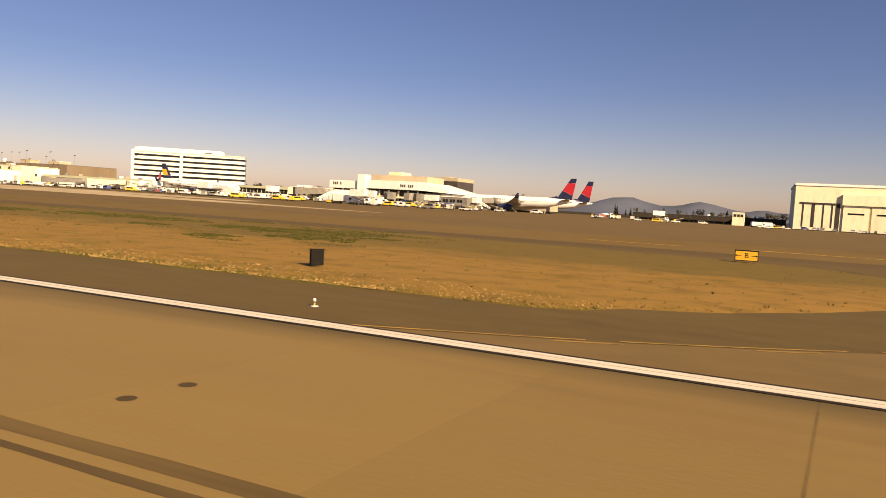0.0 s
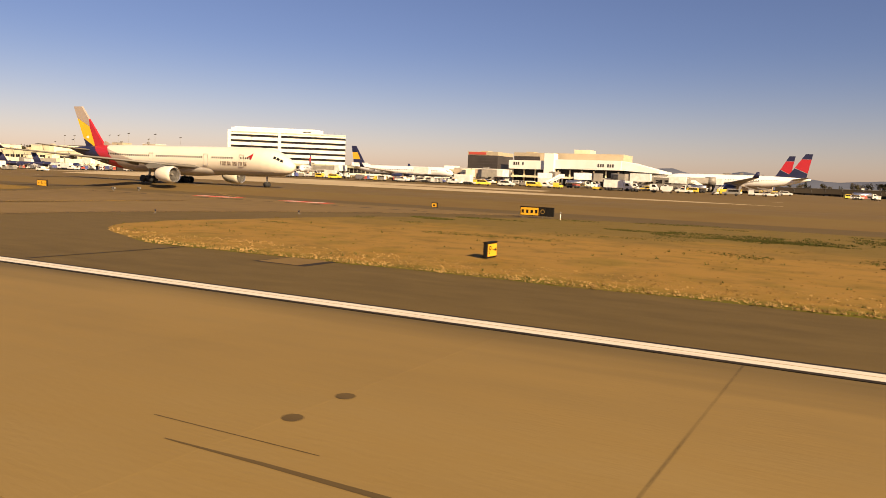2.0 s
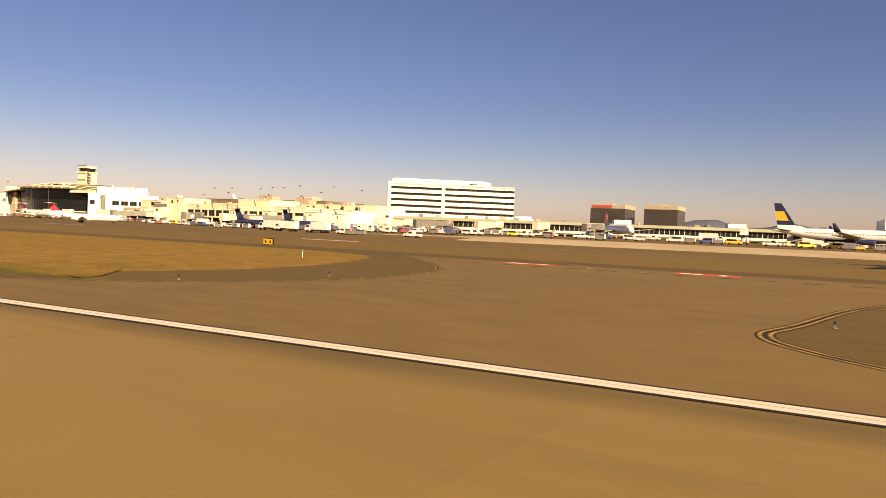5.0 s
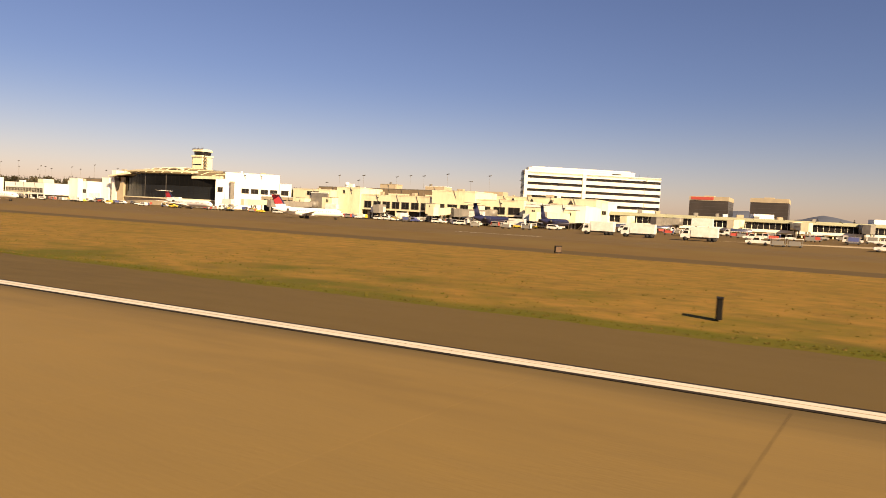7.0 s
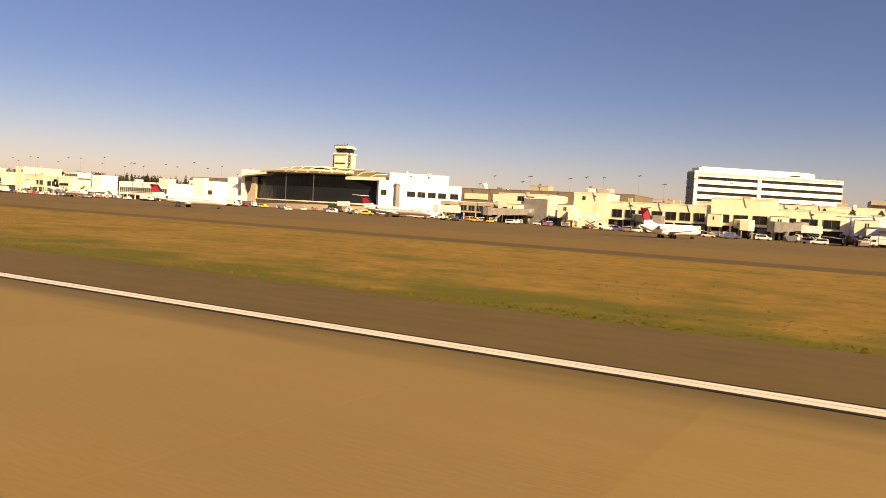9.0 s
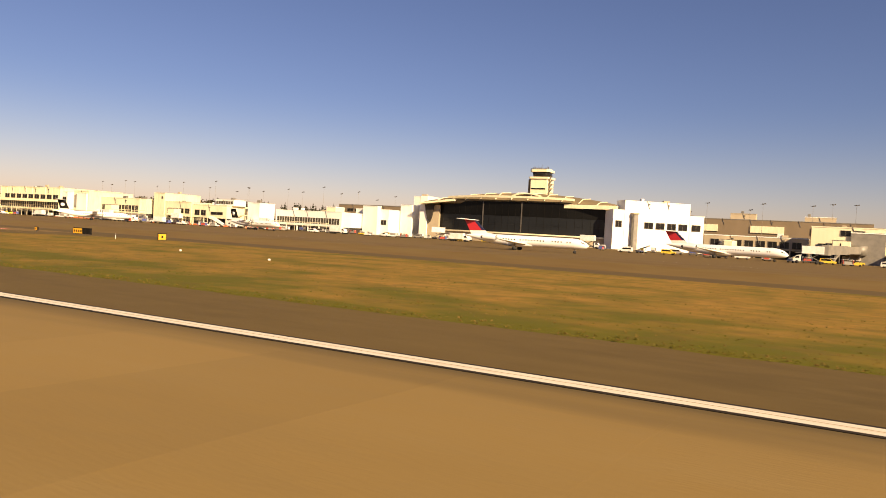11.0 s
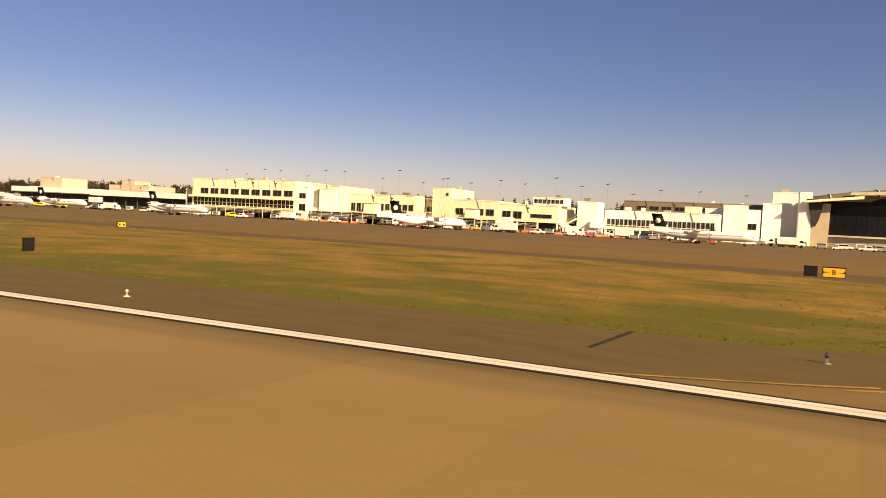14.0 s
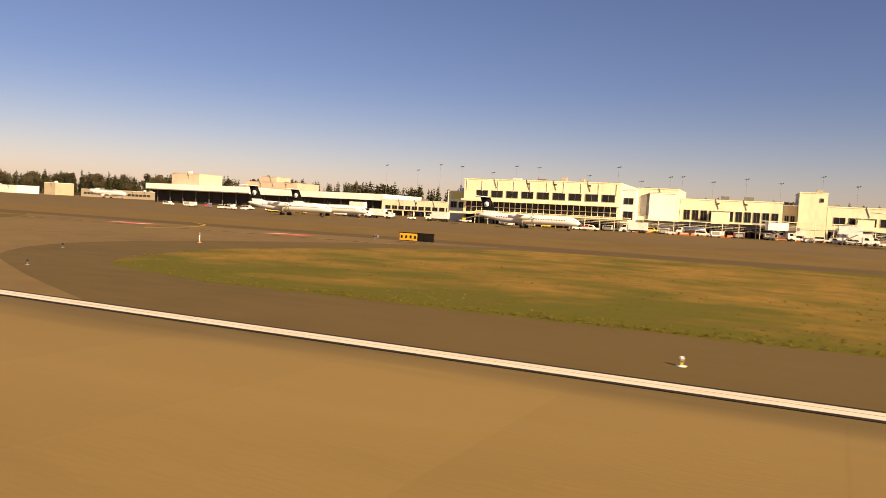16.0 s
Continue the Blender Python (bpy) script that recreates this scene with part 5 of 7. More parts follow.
# ---- aircraft ----
PROFILE = [(0.0, 0.05, -0.30), (0.004, 0.22, -0.30), (0.012, 0.40, -0.28), (0.024, 0.57, -0.23), (0.042, 0.73, -0.15), (0.065, 0.87, -0.07), (0.095, 0.965, -0.02), (0.13, 1.0, 0.0),
           (0.30, 1.0, 0.0), (0.50, 1.0, 0.0), (0.64, 1.0, 0.0), (0.70, 0.97, 0.03), (0.76, 0.88, 0.10), (0.82, 0.74, 0.20), (0.88, 0.56, 0.33), (0.93, 0.38, 0.45), (0.97, 0.24, 0.54), (1.0, 0.10, 0.60)]


def at_station(s):
    for a, b in zip(PROFILE, PROFILE[1:]):
        if s <= b[0]:
            t = (s - a[0]) / (b[0] - a[0])
            return a[1] + (b[1] - a[1]) * t, a[2] + (b[2] - a[2]) * t
    return PROFILE[-1][1:]


def wing_rings(root, tip, chord0, chord1, thick, kink=None):
    """Lens-shaped sections from root to tip; the points are leading edges."""
    secs = [(Vector(root), chord0)] + ([kink] if kink else []) + [(Vector(tip), chord1)]
    rings = []
    for p, c in secs:
        t = c * thick
        vertical = abs(tip[2] - root[2]) > abs(tip[1] - root[1])
        prof = [(0, 0), (0.12, 0.45), (0.4, 0.5), (0.75, 0.25), (1, 0.02), (0.75, -0.2), (0.4, -0.4), (0.12, -0.35)]
        rings.append([p + (Vector((-u * c, v * t, 0)) if vertical else Vector((-u * c, 0, v * t))) for u, v in prof])
    return rings


def wheel(bm, x, y, z, r, w):
    tube(bm, (x, y - w / 2, z), (x, y + w / 2, z), r, n=14)


def nacelle(parent, x, y, z, L, R, mat_, lip="chrome"):
    e = B()
    rr = [(0, 0.86), (-0.05, 0.96), (-0.2, 1.0), (-0.55, 0.98), (-0.85, 0.82), (-1.0, 0.68)]
    loft(e, [[Vector((x + u * L, y + R * k * math.cos(a * math.tau / 20), z + R * k * math.sin(a * math.tau / 20))) for a in range(20)] for u, k in rr], caps=False)
    ob = part("engine", e, mat_, parent)
    e = B()
    loft(e, [[Vector((x + u * L, y + R * k * math.cos(a * math.tau / 20), z + R * k * math.sin(a * math.tau / 20))) for a in range(20)] for u, k in ((0.012, 0.88), (0.0, 0.86), (-0.03, 0.80), (-0.2, 0.78))], caps=False)
    part("inlet", e, M[lip], ob)
    e = B(); tube(e, (x - 0.2 * L, y, z), (x - 0.22 * L, y, z), 0.79 * R, n=20); part("fan", e, M["dark_metal"], ob)
    e = B(); tube(e, (x - 0.08 * L, y, z), (x - 0.2 * L, y, z), 0.03, 0.25 * R, n=12); part("spinner", e, M["grey_metal"], ob)
    e = B(); tube(e, (x - 0.95 * L, y, z), (x - 1.15 * L, y, z), 0.66 * R, 0.42 * R, n=16); part("exhaust", e, M["dark_metal"], ob)
    return ob


def airliner(name, m, label, L=63.7, R=2.82, zc=5.4, span=60.3, fin_h=16.8, body="plane_white", belly="belly", wing="plane_grey", engines="wing", engine_mat="plane_white",
             t_tail=False, winglet=False, fin=("plane_white",), windows=True, paint=None, winglet_mat=None, each_window=False, high_wing=False, group="", wing_at=None, gear_back=0.0, engine_fwd=0.0, engine_len=0.098, fin_at=None, winglet_h=2.4, tip=None, lift=0.0, fillet=None, thick=0.12):
    """A jet on its wheels, nose along +x, origin on the ground under mid-length. fin: colours from the base up; paint: picks a colour slot for the body."""
    top = thing(name, m, label, "airplane", group)
    X = lambda s: L / 2 - s * L
    n = 240 if paint else 64
    seg = 72 if paint else 32
    st = [i / n for i in range(n + 1)]
    rings = []
    for s in st:
        k, dz = at_station(s)
        rings.append([Vector((X(s), R * k * math.sin(a * math.tau / seg), zc + dz * R + R * k * math.cos(a * math.tau / seg))) for a in range(seg)])
    mats = [M[body], M[belly]] + ([M[q] for q in ("p_red", "p_blue", "p_taupe", "p_yellow")] if paint else [])
    bm = B()
    loft(bm, rings, pick=paint or (lambda c: 1 if c.z < zc - 0.72 * R else 0))
    part("fuselage", bm, mats, top)
    # cockpit
    bm = B()
    for sgn in (-1, 1):
        for j in range(3):
            s0, s1 = 0.026 + 0.0105 * j, 0.0345 + 0.0105 * j
            q = []
            for s, up in ((s0, 0.34 + 0.03 * j), (s1, 0.36 + 0.03 * j), (s1, 0.63), (s0, 0.60)):
                k, dz = at_station(s)
                a = math.acos(max(-1, min(1, up)))
                q.append((X(s), sgn * (R * k * math.sin(a) + 0.03), zc + dz * R + R * k * up + 0.02))
            face(bm, q)
    part("cockpit_windows", bm, M["glass"], top)
    # passenger windows
    pitch_ = 0.533 * 2 if L > 50 and not each_window else 0.533 if L > 50 else 0.8
    wm = None
    if windows:
        wb = B() if not each_window else None
        for sgn in (-1, 1):
            x = X(0.135)
            while x > X(0.80):
                s = (L / 2 - x) / L
                k, dz = at_station(s)
                door = any(abs(s - d) < 0.014 for d in (0.19, 0.31, 0.55, 0.78)) if each_window else False
                if not door:
                    up = 0.20
                    yy = sgn * (R * k * math.sqrt(1 - up * up) + 0.012)
                    zz = zc + dz * R + R * k * up
                    if each_window:
                        if wm is None:
                            t_ = B(); box(t_, -0.14, 0.14, -0.015, 0.015, -0.20, 0.20, 0, 0.01); wm = mesh_of("cabin_window", t_, M["glass"])
                        part("cabin_window", wm, None, top, loc=(x, yy, zz))
                    else:
                        box(wb, x - 0.16, x + 0.16, yy - 0.02, yy + 0.02, zz - 0.18, zz + 0.18)
                x -= pitch_
        if wb is not None:
            tagged(part("cabin_windows", wb, M["glass"], top), kind="stuff")
    # wings
    rx = X(wing_at or (0.40 if engines == "wing" else 0.47))
    chord = L * (0.165 if engines == "wing" else 0.15)
    zr = zc - 0.55 * R if not high_wing else zc + 0.85 * R
    if high_wing:
        chord = L * 0.10
    sweep = span * 0.5 * (0.52 if engines == "wing" else 0.38 if not high_wing else 0.03)
    rise = span * 0.5 * (0.10 if not high_wing else 0.03)
    if tip:
        sweep, rise = tip
    for sgn in (-1, 1):
        tipp = (rx - sweep, sgn * span / 2, zr + rise)
        kk = (Vector((rx - sweep * 0.36, sgn * span * 0.17, zr + rise * 0.3)), chord * 0.62)
        bm = B(); loft(bm, wing_rings((rx + chord * 0.05, sgn * R * 0.4, zr), tipp, chord * 1.05, chord * 0.25, thick, None if high_wing else kk))
        w_ = part("wing", bm, M[wing], top)
        if winglet:
            bm = B(); loft(bm, wing_rings(tipp, (tipp[0] - 1.6, tipp[1] + sgn * 0.5, tipp[2] + winglet_h), chord * 0.25, chord * 0.10, 0.1))
            part("winglet", bm, M[winglet_mat or wing], w_)
        if engines == "wing":
            for fy in (0.3, 0.45, 0.62):
                bm = B(); px, pz = rx - sweep * fy - chord * 0.45, zr + rise * fy
                tube(bm, (px, sgn * span / 2 * fy, pz - 0.35), (px - chord * 0.35, sgn * span / 2 * fy, pz - 0.15), 0.32, 0.08, n=8)
                part("flap_fairing", bm, M[wing], w_)
    if not high_wing:
        bm = B()
        loft(bm, [[Vector((rx + chord * u, 0.98 * R * k * math.sin(a * math.tau / 16), zc - 0.62 * R + 0.55 * R * k * math.cos(a * math.tau / 16))) for a in range(16)] for u, k in ((0.45, 0.15), (0.2, 0.8), (-0.3, 1), (-0.9, 1), (-1.3, 0.6), (-1.5, 0.1))])
        part("belly_fairing", bm, M[belly], top)
    # engines
    if engines == "wing":
        er = R * (0.58 if L > 50 else 0.45)
        for sgn in (-1, 1):
            ey = sgn * span * 0.155
            ex = rx - sweep * 0.31 + L * 0.055 + engine_fwd
            ez = max(er + 0.55, zr - er * 0.95)
            nacelle(top, ex, ey, ez, L * engine_len, er, M[engine_mat])
            bm = B(); slab_xz(bm, [(ex - L * 0.03, ez + er * 0.9), (ex - L * 0.075, zr + 0.5), (ex - L * 0.13, zr + 0.4), (ex - L * 0.11, ez + er * 0.6)], ey - 0.2, ey + 0.2)
            part("pylon", bm, M[wing], top)
    elif engines == "rear":
        for sgn in (-1, 1):
            nacelle(top, X(0.72), sgn * R * 1.62, zc + 0.35 * R, L * 0.11, R * 0.52, M[engine_mat])
            bm = B(); box(bm, X(0.80), X(0.75), min(sgn * R * 0.8, sgn * R * 1.3), max(sgn * R * 0.8, sgn * R * 1.3), zc + 0.25 * R, zc + 0.45 * R); part("pylon", bm, M[body], top)
    else:
        for sgn in (-1, 1):
            y = sgn * span * 0.165
            bm = B()
            loft(bm, [[Vector((rx + u * chord, y + R * k * math.cos(a * math.tau / 14), zr - 0.35 * R + R * k * 1.15 * math.sin(a * math.tau / 14))) for a in range(14)] for u, k in ((0.75, 0.12), (0.6, 0.4), (0.2, 0.5), (-1.0, 0.48), (-1.7, 0.2))])
            n_ = part("engine", bm, M[engine_mat], top)
            for j in range(6):
                a = j * math.tau / 6 + 0.3
                bm = B(); box(bm, -0.04, 0.04, -0.12, 0.12, 0.2, 2.05)
                part("propeller_blade", bm, M["dark_metal"], n_, loc=Matrix.Translation((rx + chord * 0.68, y, zr - 0.35 * R)) @ Matrix.Rotation(a, 4, "X") @ Matrix.Rotation(0.5, 4, "Z"))
    # tail
    zt = zc + 0.75 * R
    fx0, fc0 = X(0.845), L * 0.125
    fx1, fc1 = X(0.955), L * 0.045
    if t_tail:
        fx0, fc0, fx1, fc1 = X(0.80), L * 0.15, X(0.92), L * 0.095
    if high_wing:
        fx0, fc0, fx1, fc1 = X(0.815), L * 0.125, X(0.89), L * 0.095
    if fin_at:
        fx0, fc0, fx1, fc1 = fin_at
    bands = fin if isinstance(fin[0], tuple) else None
    if bands:
        fob = None
        for outline, mm in bands:
            bm = B()
            ring = []
            for u, v in outline:
                le, ch = fx0 + (fx1 - fx0) * v, fc0 + (fc1 - fc0) * v
                ring.append((le - u * ch, zt + (fin_h - zt) * v))
            slab_xz(bm, ring, -0.22, 0.22)
            fob = part("fin_panel", bm, M[mm], top)
    else:
        bm = B(); loft(bm, wing_rings((fx0, 0, zt - R * 0.4), (fx1, 0, fin_h), fc0, fc1, 0.10)); part("fin", bm, M[fin[0]], top)
    bm = B(); slab_xz(bm, [(fx0 + fc0 * 0.55, zt + 0.1), (fx0 - 0.1, zt + (fin_h - zt) * 0.16), (fx0 - fc0 * 0.3, zt - 0.4)], -0.18, 0.18); part("fin_fillet", bm, M[fillet or (fin[0] if not bands else bands[0][1])], top)
    ts = span * (0.32 if not high_wing else 0.3)
    for sgn in (-1, 1):
        if t_tail or high_wing:
            r0, t0 = (fx1 + fc1 * 0.3, sgn * 0.05, fin_h - 0.1), (fx1 - fc1 * 0.9, sgn * ts / 2, fin_h + 0.1)
            c0, c1 = fc1 * 1.1, fc1 * 0.5
        else:
            r0, t0 = (X(0.87), sgn * R * 0.25, zc + 0.5 * R), (X(0.965), sgn * ts / 2, zc + 0.5 * R + ts * 0.05)
            c0, c1 = L * 0.085, L * 0.03
        bm = B(); loft(bm, wing_rings(r0, t0, c0, c1, 0.10)); part("tailplane", bm, M[wing], top)
    # wheels
    g = part("nose_gear", (lambda b: (tube(b, (X(0.105), 0, 0.5 + lift), (X(0.105), 0, zc - R * 0.8), 0.13, n=8), b)[1])(B()), M["grey_metal"], top)
    wr = 0.5 if L > 50 else 0.36
    for sgn in (-1, 1):
        bm = B(); wheel(bm, X(0.105), sgn * 0.32, wr + lift, wr, 0.3); part("wheel", bm, M["tyre"], g)
    for sgn in (-1, 1):
        gy = sgn * (R * 1.75 if L > 30 and not high_wing else R * 1.3)
        gx = rx - chord * 0.62 - gear_back
        g = part("main_gear", (lambda b: (tube(b, (gx, gy, 0.6 + lift), (gx, gy * 0.9, zr + 0.2), 0.22, n=8), b)[1])(B()), M["grey_metal"], top)
        wr2 = 0.68 if L > 50 else 0.5
        for dx in ((-0.95, 0.95) if L > 44 else (0,)):
            for dy in (-0.55, 0.55):
                bm = B(); wheel(bm, gx + dx, gy + dy, wr2 + lift, wr2, 0.42); part("wheel", bm, M["tyre"], g)
    return top


# big jet on the parallel taxiway: taupe, yellow, navy and red tail
def tail_paint(c):
    """Red and navy sweep over the rear fuselage, taupe for shade behind the wing, pearl grey elsewhere."""
    x, z = c.x, c.z
    if x < -21.4 + (7.8 - z) * 1.35:
        return 3
    if x < -15.9 + (6.7 - z) * 1.16:
        return 2
    # taupe stands in for the shaded underside behind the wing
    if x < -14.0 + (6.8 - z) * 3.85:
        return 4
    return 1 if c.z < 3.9 else 0


FIN_MAIN = (([(0.53, 0.0), (1.0, 0.0), (1.0, 0.215)], "p_blue"),
            ([(0.0, 0.0), (0.52, 0.0), (0.28, 0.5), (0.0, 0.69)], "p_red"),
            ([(0.285, 0.495), (0.525, 0.005), (1.0, 0.222), (1.0, 0.715)], "p_yellow"),
            ([(0.0, 0.70), (0.28, 0.505), (1.0, 0.722), (1.0, 1.0), (0.0, 1.0)], "p_taupe"))
jet = airliner("wide_body_jet", pose(-204.6, 102, 0), "pearl grey wide-body jet with red, yellow and navy tail taxiing", L=59.3, R=2.62, zc=5.75, span=55.5, fin_h=16.25,
               body="plane_cream", engine_mat="plane_cream", fin=FIN_MAIN, paint=tail_paint, winglet=True, winglet_mat="p_blue", each_window=True, wing="wing_grey", thick=0.085,
               wing_at=0.335, gear_back=5.3, engine_fwd=2.3, engine_len=0.066, fillet="p_taupe", fin_at=(-19.2, 5.8, -26.4, 2.45), winglet_h=1.2, tip=(18.8, 2.1), lift=1.15)
for i in range(15):
    if i == 6:
        continue
    for dx, wdt in ((0.0, 0.11), (0.2, 0.10 if i % 3 else 0.0)):
        if wdt:
            bm = B(); box(bm, 0, wdt, -0.02, 0.02, 0, 0.72)
            part("name_bar", bm, M["sign_brown"], jet, loc=Matrix.Translation((14.6 + i * 0.42 + dx, -2.515, 4.92)) @ Matrix.Rotation(radians(9.5), 4, "X"))
bm = B(); slab_xz(bm, [(20.6, 6.3), (22.4, 7.2), (21.8, 5.95), (21.6, 6.6)], -2.62, -2.5); part("emblem", bm, M["p_red"], jet, "red folded ribbon emblem")
bm = B(); box(bm, -24.9, -24.2, -0.245, 0.245, 9.6, 10.1); part("flag_patch", bm, M["plane_white"], jet)
for x in (19.7, 11.0, -3.2):
    bm = B()
    for a, b, c, d in ((x - 0.55, x + 0.55, 4.85, 4.89), (x - 0.55, x + 0.55, 6.9, 6.94), (x - 0.55, x - 0.51, 4.89, 6.9), (x + 0.51, x + 0.55, 4.89, 6.9)):
        box(bm, a, b, -2.64, -2.55, c, d)
    part("cabin_door", bm, M["belly"], jet, "door outline")

# parked jets of the south satellite
FIN_RED = (([(-0.02, 0.0), (1.0, 0.0), (1.0, 0.20), (0.0, 0.42)], "p_blue"), ([(0.0, 0.43), (1.0, 0.21), (1.0, 0.78), (0.0, 0.78)], "p_red"), ([(0.0, 0.785), (1.0, 0.785), (1.0, 1.0), (0.0, 1.0)], "p_blue"))
FIN_NAVY = (([(-0.02, 0.0), (1.0, 0.0), (1.0, 0.16), (0.0, 0.16)], "plane_white"), ([(0.0, 0.165), (1.0, 0.165), (1.0, 0.33), (0.0, 0.33)], "p_blue"),
            ([(0.0, 0.335), (0.25, 0.335), (0.25, 0.68), (0.0, 0.68)], "p_blue"), ([(0.255, 0.335), (1.0, 0.335), (1.0, 0.68), (0.255, 0.68)], "p_orange"), ([(0.0, 0.685), (1.0, 0.685), (1.0, 1.0), (0.0, 1.0)], "p_blue"))
airliner("wide_body_jet", pose(-118.5, 352, apron_z(-118.5, 352), 0, 0, 180), "white wide-body jet with navy and red tail at the satellite", fin=FIN_RED, engine_mat="p_darkblue", fin_h=18.4, winglet=True, winglet_mat="p_blue", group="jets at the satellite")
airliner("wide_body_jet", pose(-125, 420, apron_z(-125, 420), 0, 0, 180), "white wide-body jet with navy and red tail parked behind", fin=FIN_RED, engine_mat="p_darkblue", fin_h=20.2, winglet=True, winglet_mat="p_blue", group="jets at the satellite")
airliner("narrow_body_jet", pose(-236.5, 249, apron_z(-236.5, 249)), "white narrow-body jet with navy tail and orange emblem at a stand", L=47.3, R=1.9, zc=4.2, span=38, fin_h=13.8, fin=FIN_NAVY, belly="p_blue", engine_mat="p_darkblue", winglet=True, winglet_mat="p_blue")
airliner("narrow_body_jet", pose(-322, 300, apron_z(-322, 300), 0, 0, -60), "white narrow-body jet with red tail nosed in at the long concourse", L=39.5, R=1.9, zc=3.9, span=35, fin_h=12.0, fin=FIN_RED, belly="plane_white")
# jets with rear engines near the central terminal
FIN_TEE = (([(-0.02, 0.0), (1.0, 0.0), (1.0, 0.26), (0.0, 0.30)], "plane_white"), ([(0.0, 0.305), (0.2, 0.30), (0.2, 1.0), (0.0, 1.0)], "p_blue"), ([(0.205, 0.30), (1.0, 0.265), (1.0, 1.0), (0.205, 1.0)], "p_red"))
airliner("regional_jet", pose(-683, 178.5, 0, 0, 0, 6), "white rear-engined jet with red T-tail taxiing", L=34.5, R=1.45, zc=2.55, span=24.5, fin_h=7.7, fin=FIN_TEE, engines="rear", t_tail=True, wing="plane_white", belly="plane_white", each_window=True)
airliner("regional_jet", pose(-519, 193, 0, 0, 0, 68), "white regional jet with red and navy T-tail at a stand", L=27.5, R=1.4, zc=2.3, span=22, fin_h=7.6, fin=FIN_TEE, engines="rear", t_tail=True, wing="plane_white", belly="plane_white", each_window=True)
airliner("regional_jet", pose(-640.5, 250, 0, 0, 0, -8), "white rear-engined jet with red T-tail nosed in", L=39.0, R=1.62, zc=2.8, span=28.4, fin_h=8.4, fin=FIN_TEE, engines="rear", t_tail=True, wing="plane_white", belly="plane_white", each_window=True)
for x, y, turn in ((-475, 250, 84), (-450.5, 252, 88)):
    airliner("regional_jet", pose(x, y, apron_z(x, y), 0, 0, turn), "dark navy regional jet nosed in at the concourse", L=29.0, R=1.4, zc=2.6, span=23, fin_h=8.6, fin=("p_blue",), engines="rear", t_tail=True, body="p_blue", belly="p_blue", wing="plane_grey", engine_mat="p_blue")
# propeller airliners of the north concourse; dark disc on each tail
FIN_DISC = (([(-0.02, 0.0), (1.0, 0.0), (1.0, 0.2), (0.0, 0.2)], "plane_white"), ([(0.0, 0.205), (1.0, 0.205), (1.0, 1.0), (0.0, 1.0)], "sign_black"))


def prop_plane(x, y, turn=0, L=32.8, h=9.1):
    p = airliner("propeller_airliner", pose(x, y, 0, 0, 0, turn), "white twin-propeller airliner with a dark emblem on its T-tail", L=L, R=1.4, zc=2.75, span=28.4, fin_h=h, engines="prop",
                 high_wing=True, fin=FIN_DISC, wing="plane_white", belly="plane_white", group="propeller airliners")
    bm = B()
    zt = 2.75 + 0.75 * 1.4
    cx, cz = L / 2 - L * 0.915, zt + (h - zt) * 0.58
    tube(bm, (cx, -0.25, cz), (cx, 0.25, cz), 1.45, n=24)
    part("tail_emblem", bm, M["sign_black"], p, "dark ring of the tail emblem")
    bm = B(); tube(bm, (cx - 0.1, -0.27, cz - 0.1), (cx - 0.1, 0.27, cz - 0.1), 0.85, n=20)
    part("tail_emblem", bm, M["plane_white"], p, "pale centre of the dark emblem")
    return p


for x, y, turn in ((-1101, 187, 0), (-1104.3, 214.5, 0), (-1027, 206, -3), (-836.4, 236.8, -5), (-925.0, 220.7, 60)):
    prop_plane(x, y, turn)
airliner("narrow_body_jet", pose(-1424, 396, 0), "white narrow-body jet with dark tail far across the apron", L=39.5, R=1.9, zc=3.9, span=35, fin_h=12.6, fin=FIN_DISC, belly="plane_white")


# ---- signs and lights of the airfield ----
def lettering(parent, text, size, m, mat_):
    cu = bpy.data.curves.new("lettering", "FONT")
    cu.body, cu.size, cu.extrude, cu.align_x, cu.align_y = text, size, 0.01, "CENTER", "CENTER"
    cu.materials.append(mat_)
    ob = new("lettering", cu)
    ob.parent = parent
    ob.matrix_basis = m
    return ob


def arrow(parent, m, s, mat_):
    bm = B()
    slab_xz(bm, [(-s, -0.07 * s), (0.2 * s, -0.07 * s), (0.2 * s, -0.35 * s), (s, 0), (0.2 * s, 0.35 * s), (0.2 * s, 0.07 * s), (-s, 0.07 * s)], -0.012, 0.0)
    return part("arrow", bm, mat_, parent, loc=m)


def sign_case(top, x0, x1, mat_, h=0.86, z0=0.22, name="panel"):
    bm = B()
    box(bm, x0, x1, -0.13, 0.13, z0, z0 + h, 0, 0.04)
    p = part(name, bm, M["sign_black"], top)
    bm = B(); box(bm, x0 + 0.07, x1 - 0.07, -0.134, -0.128, z0 + 0.07, z0 + h - 0.07); part("face", bm, mat_, p, "lit sign face")
    for x in ((x0 + 0.25, x1 - 0.25) if x1 - x0 > 1.2 else ((x0 + x1) / 2,)):
        bm = B(); tube(bm, (x, 0, -0.02), (x, 0, z0 + 0.02), 0.05, n=8); part("leg", bm, M["chrome"], top)
    bm = B(); box(bm, x0 - 0.02, x1 + 0.02, -0.15, 0.15, z0 + h, z0 + h + 0.04); part("cap", bm, M["sign_black"], top)
    return p


FRONT = lambda x, z: Matrix.Translation((x, -0.135, z)) @ Matrix.Rotation(math.pi / 2, 4, "X")


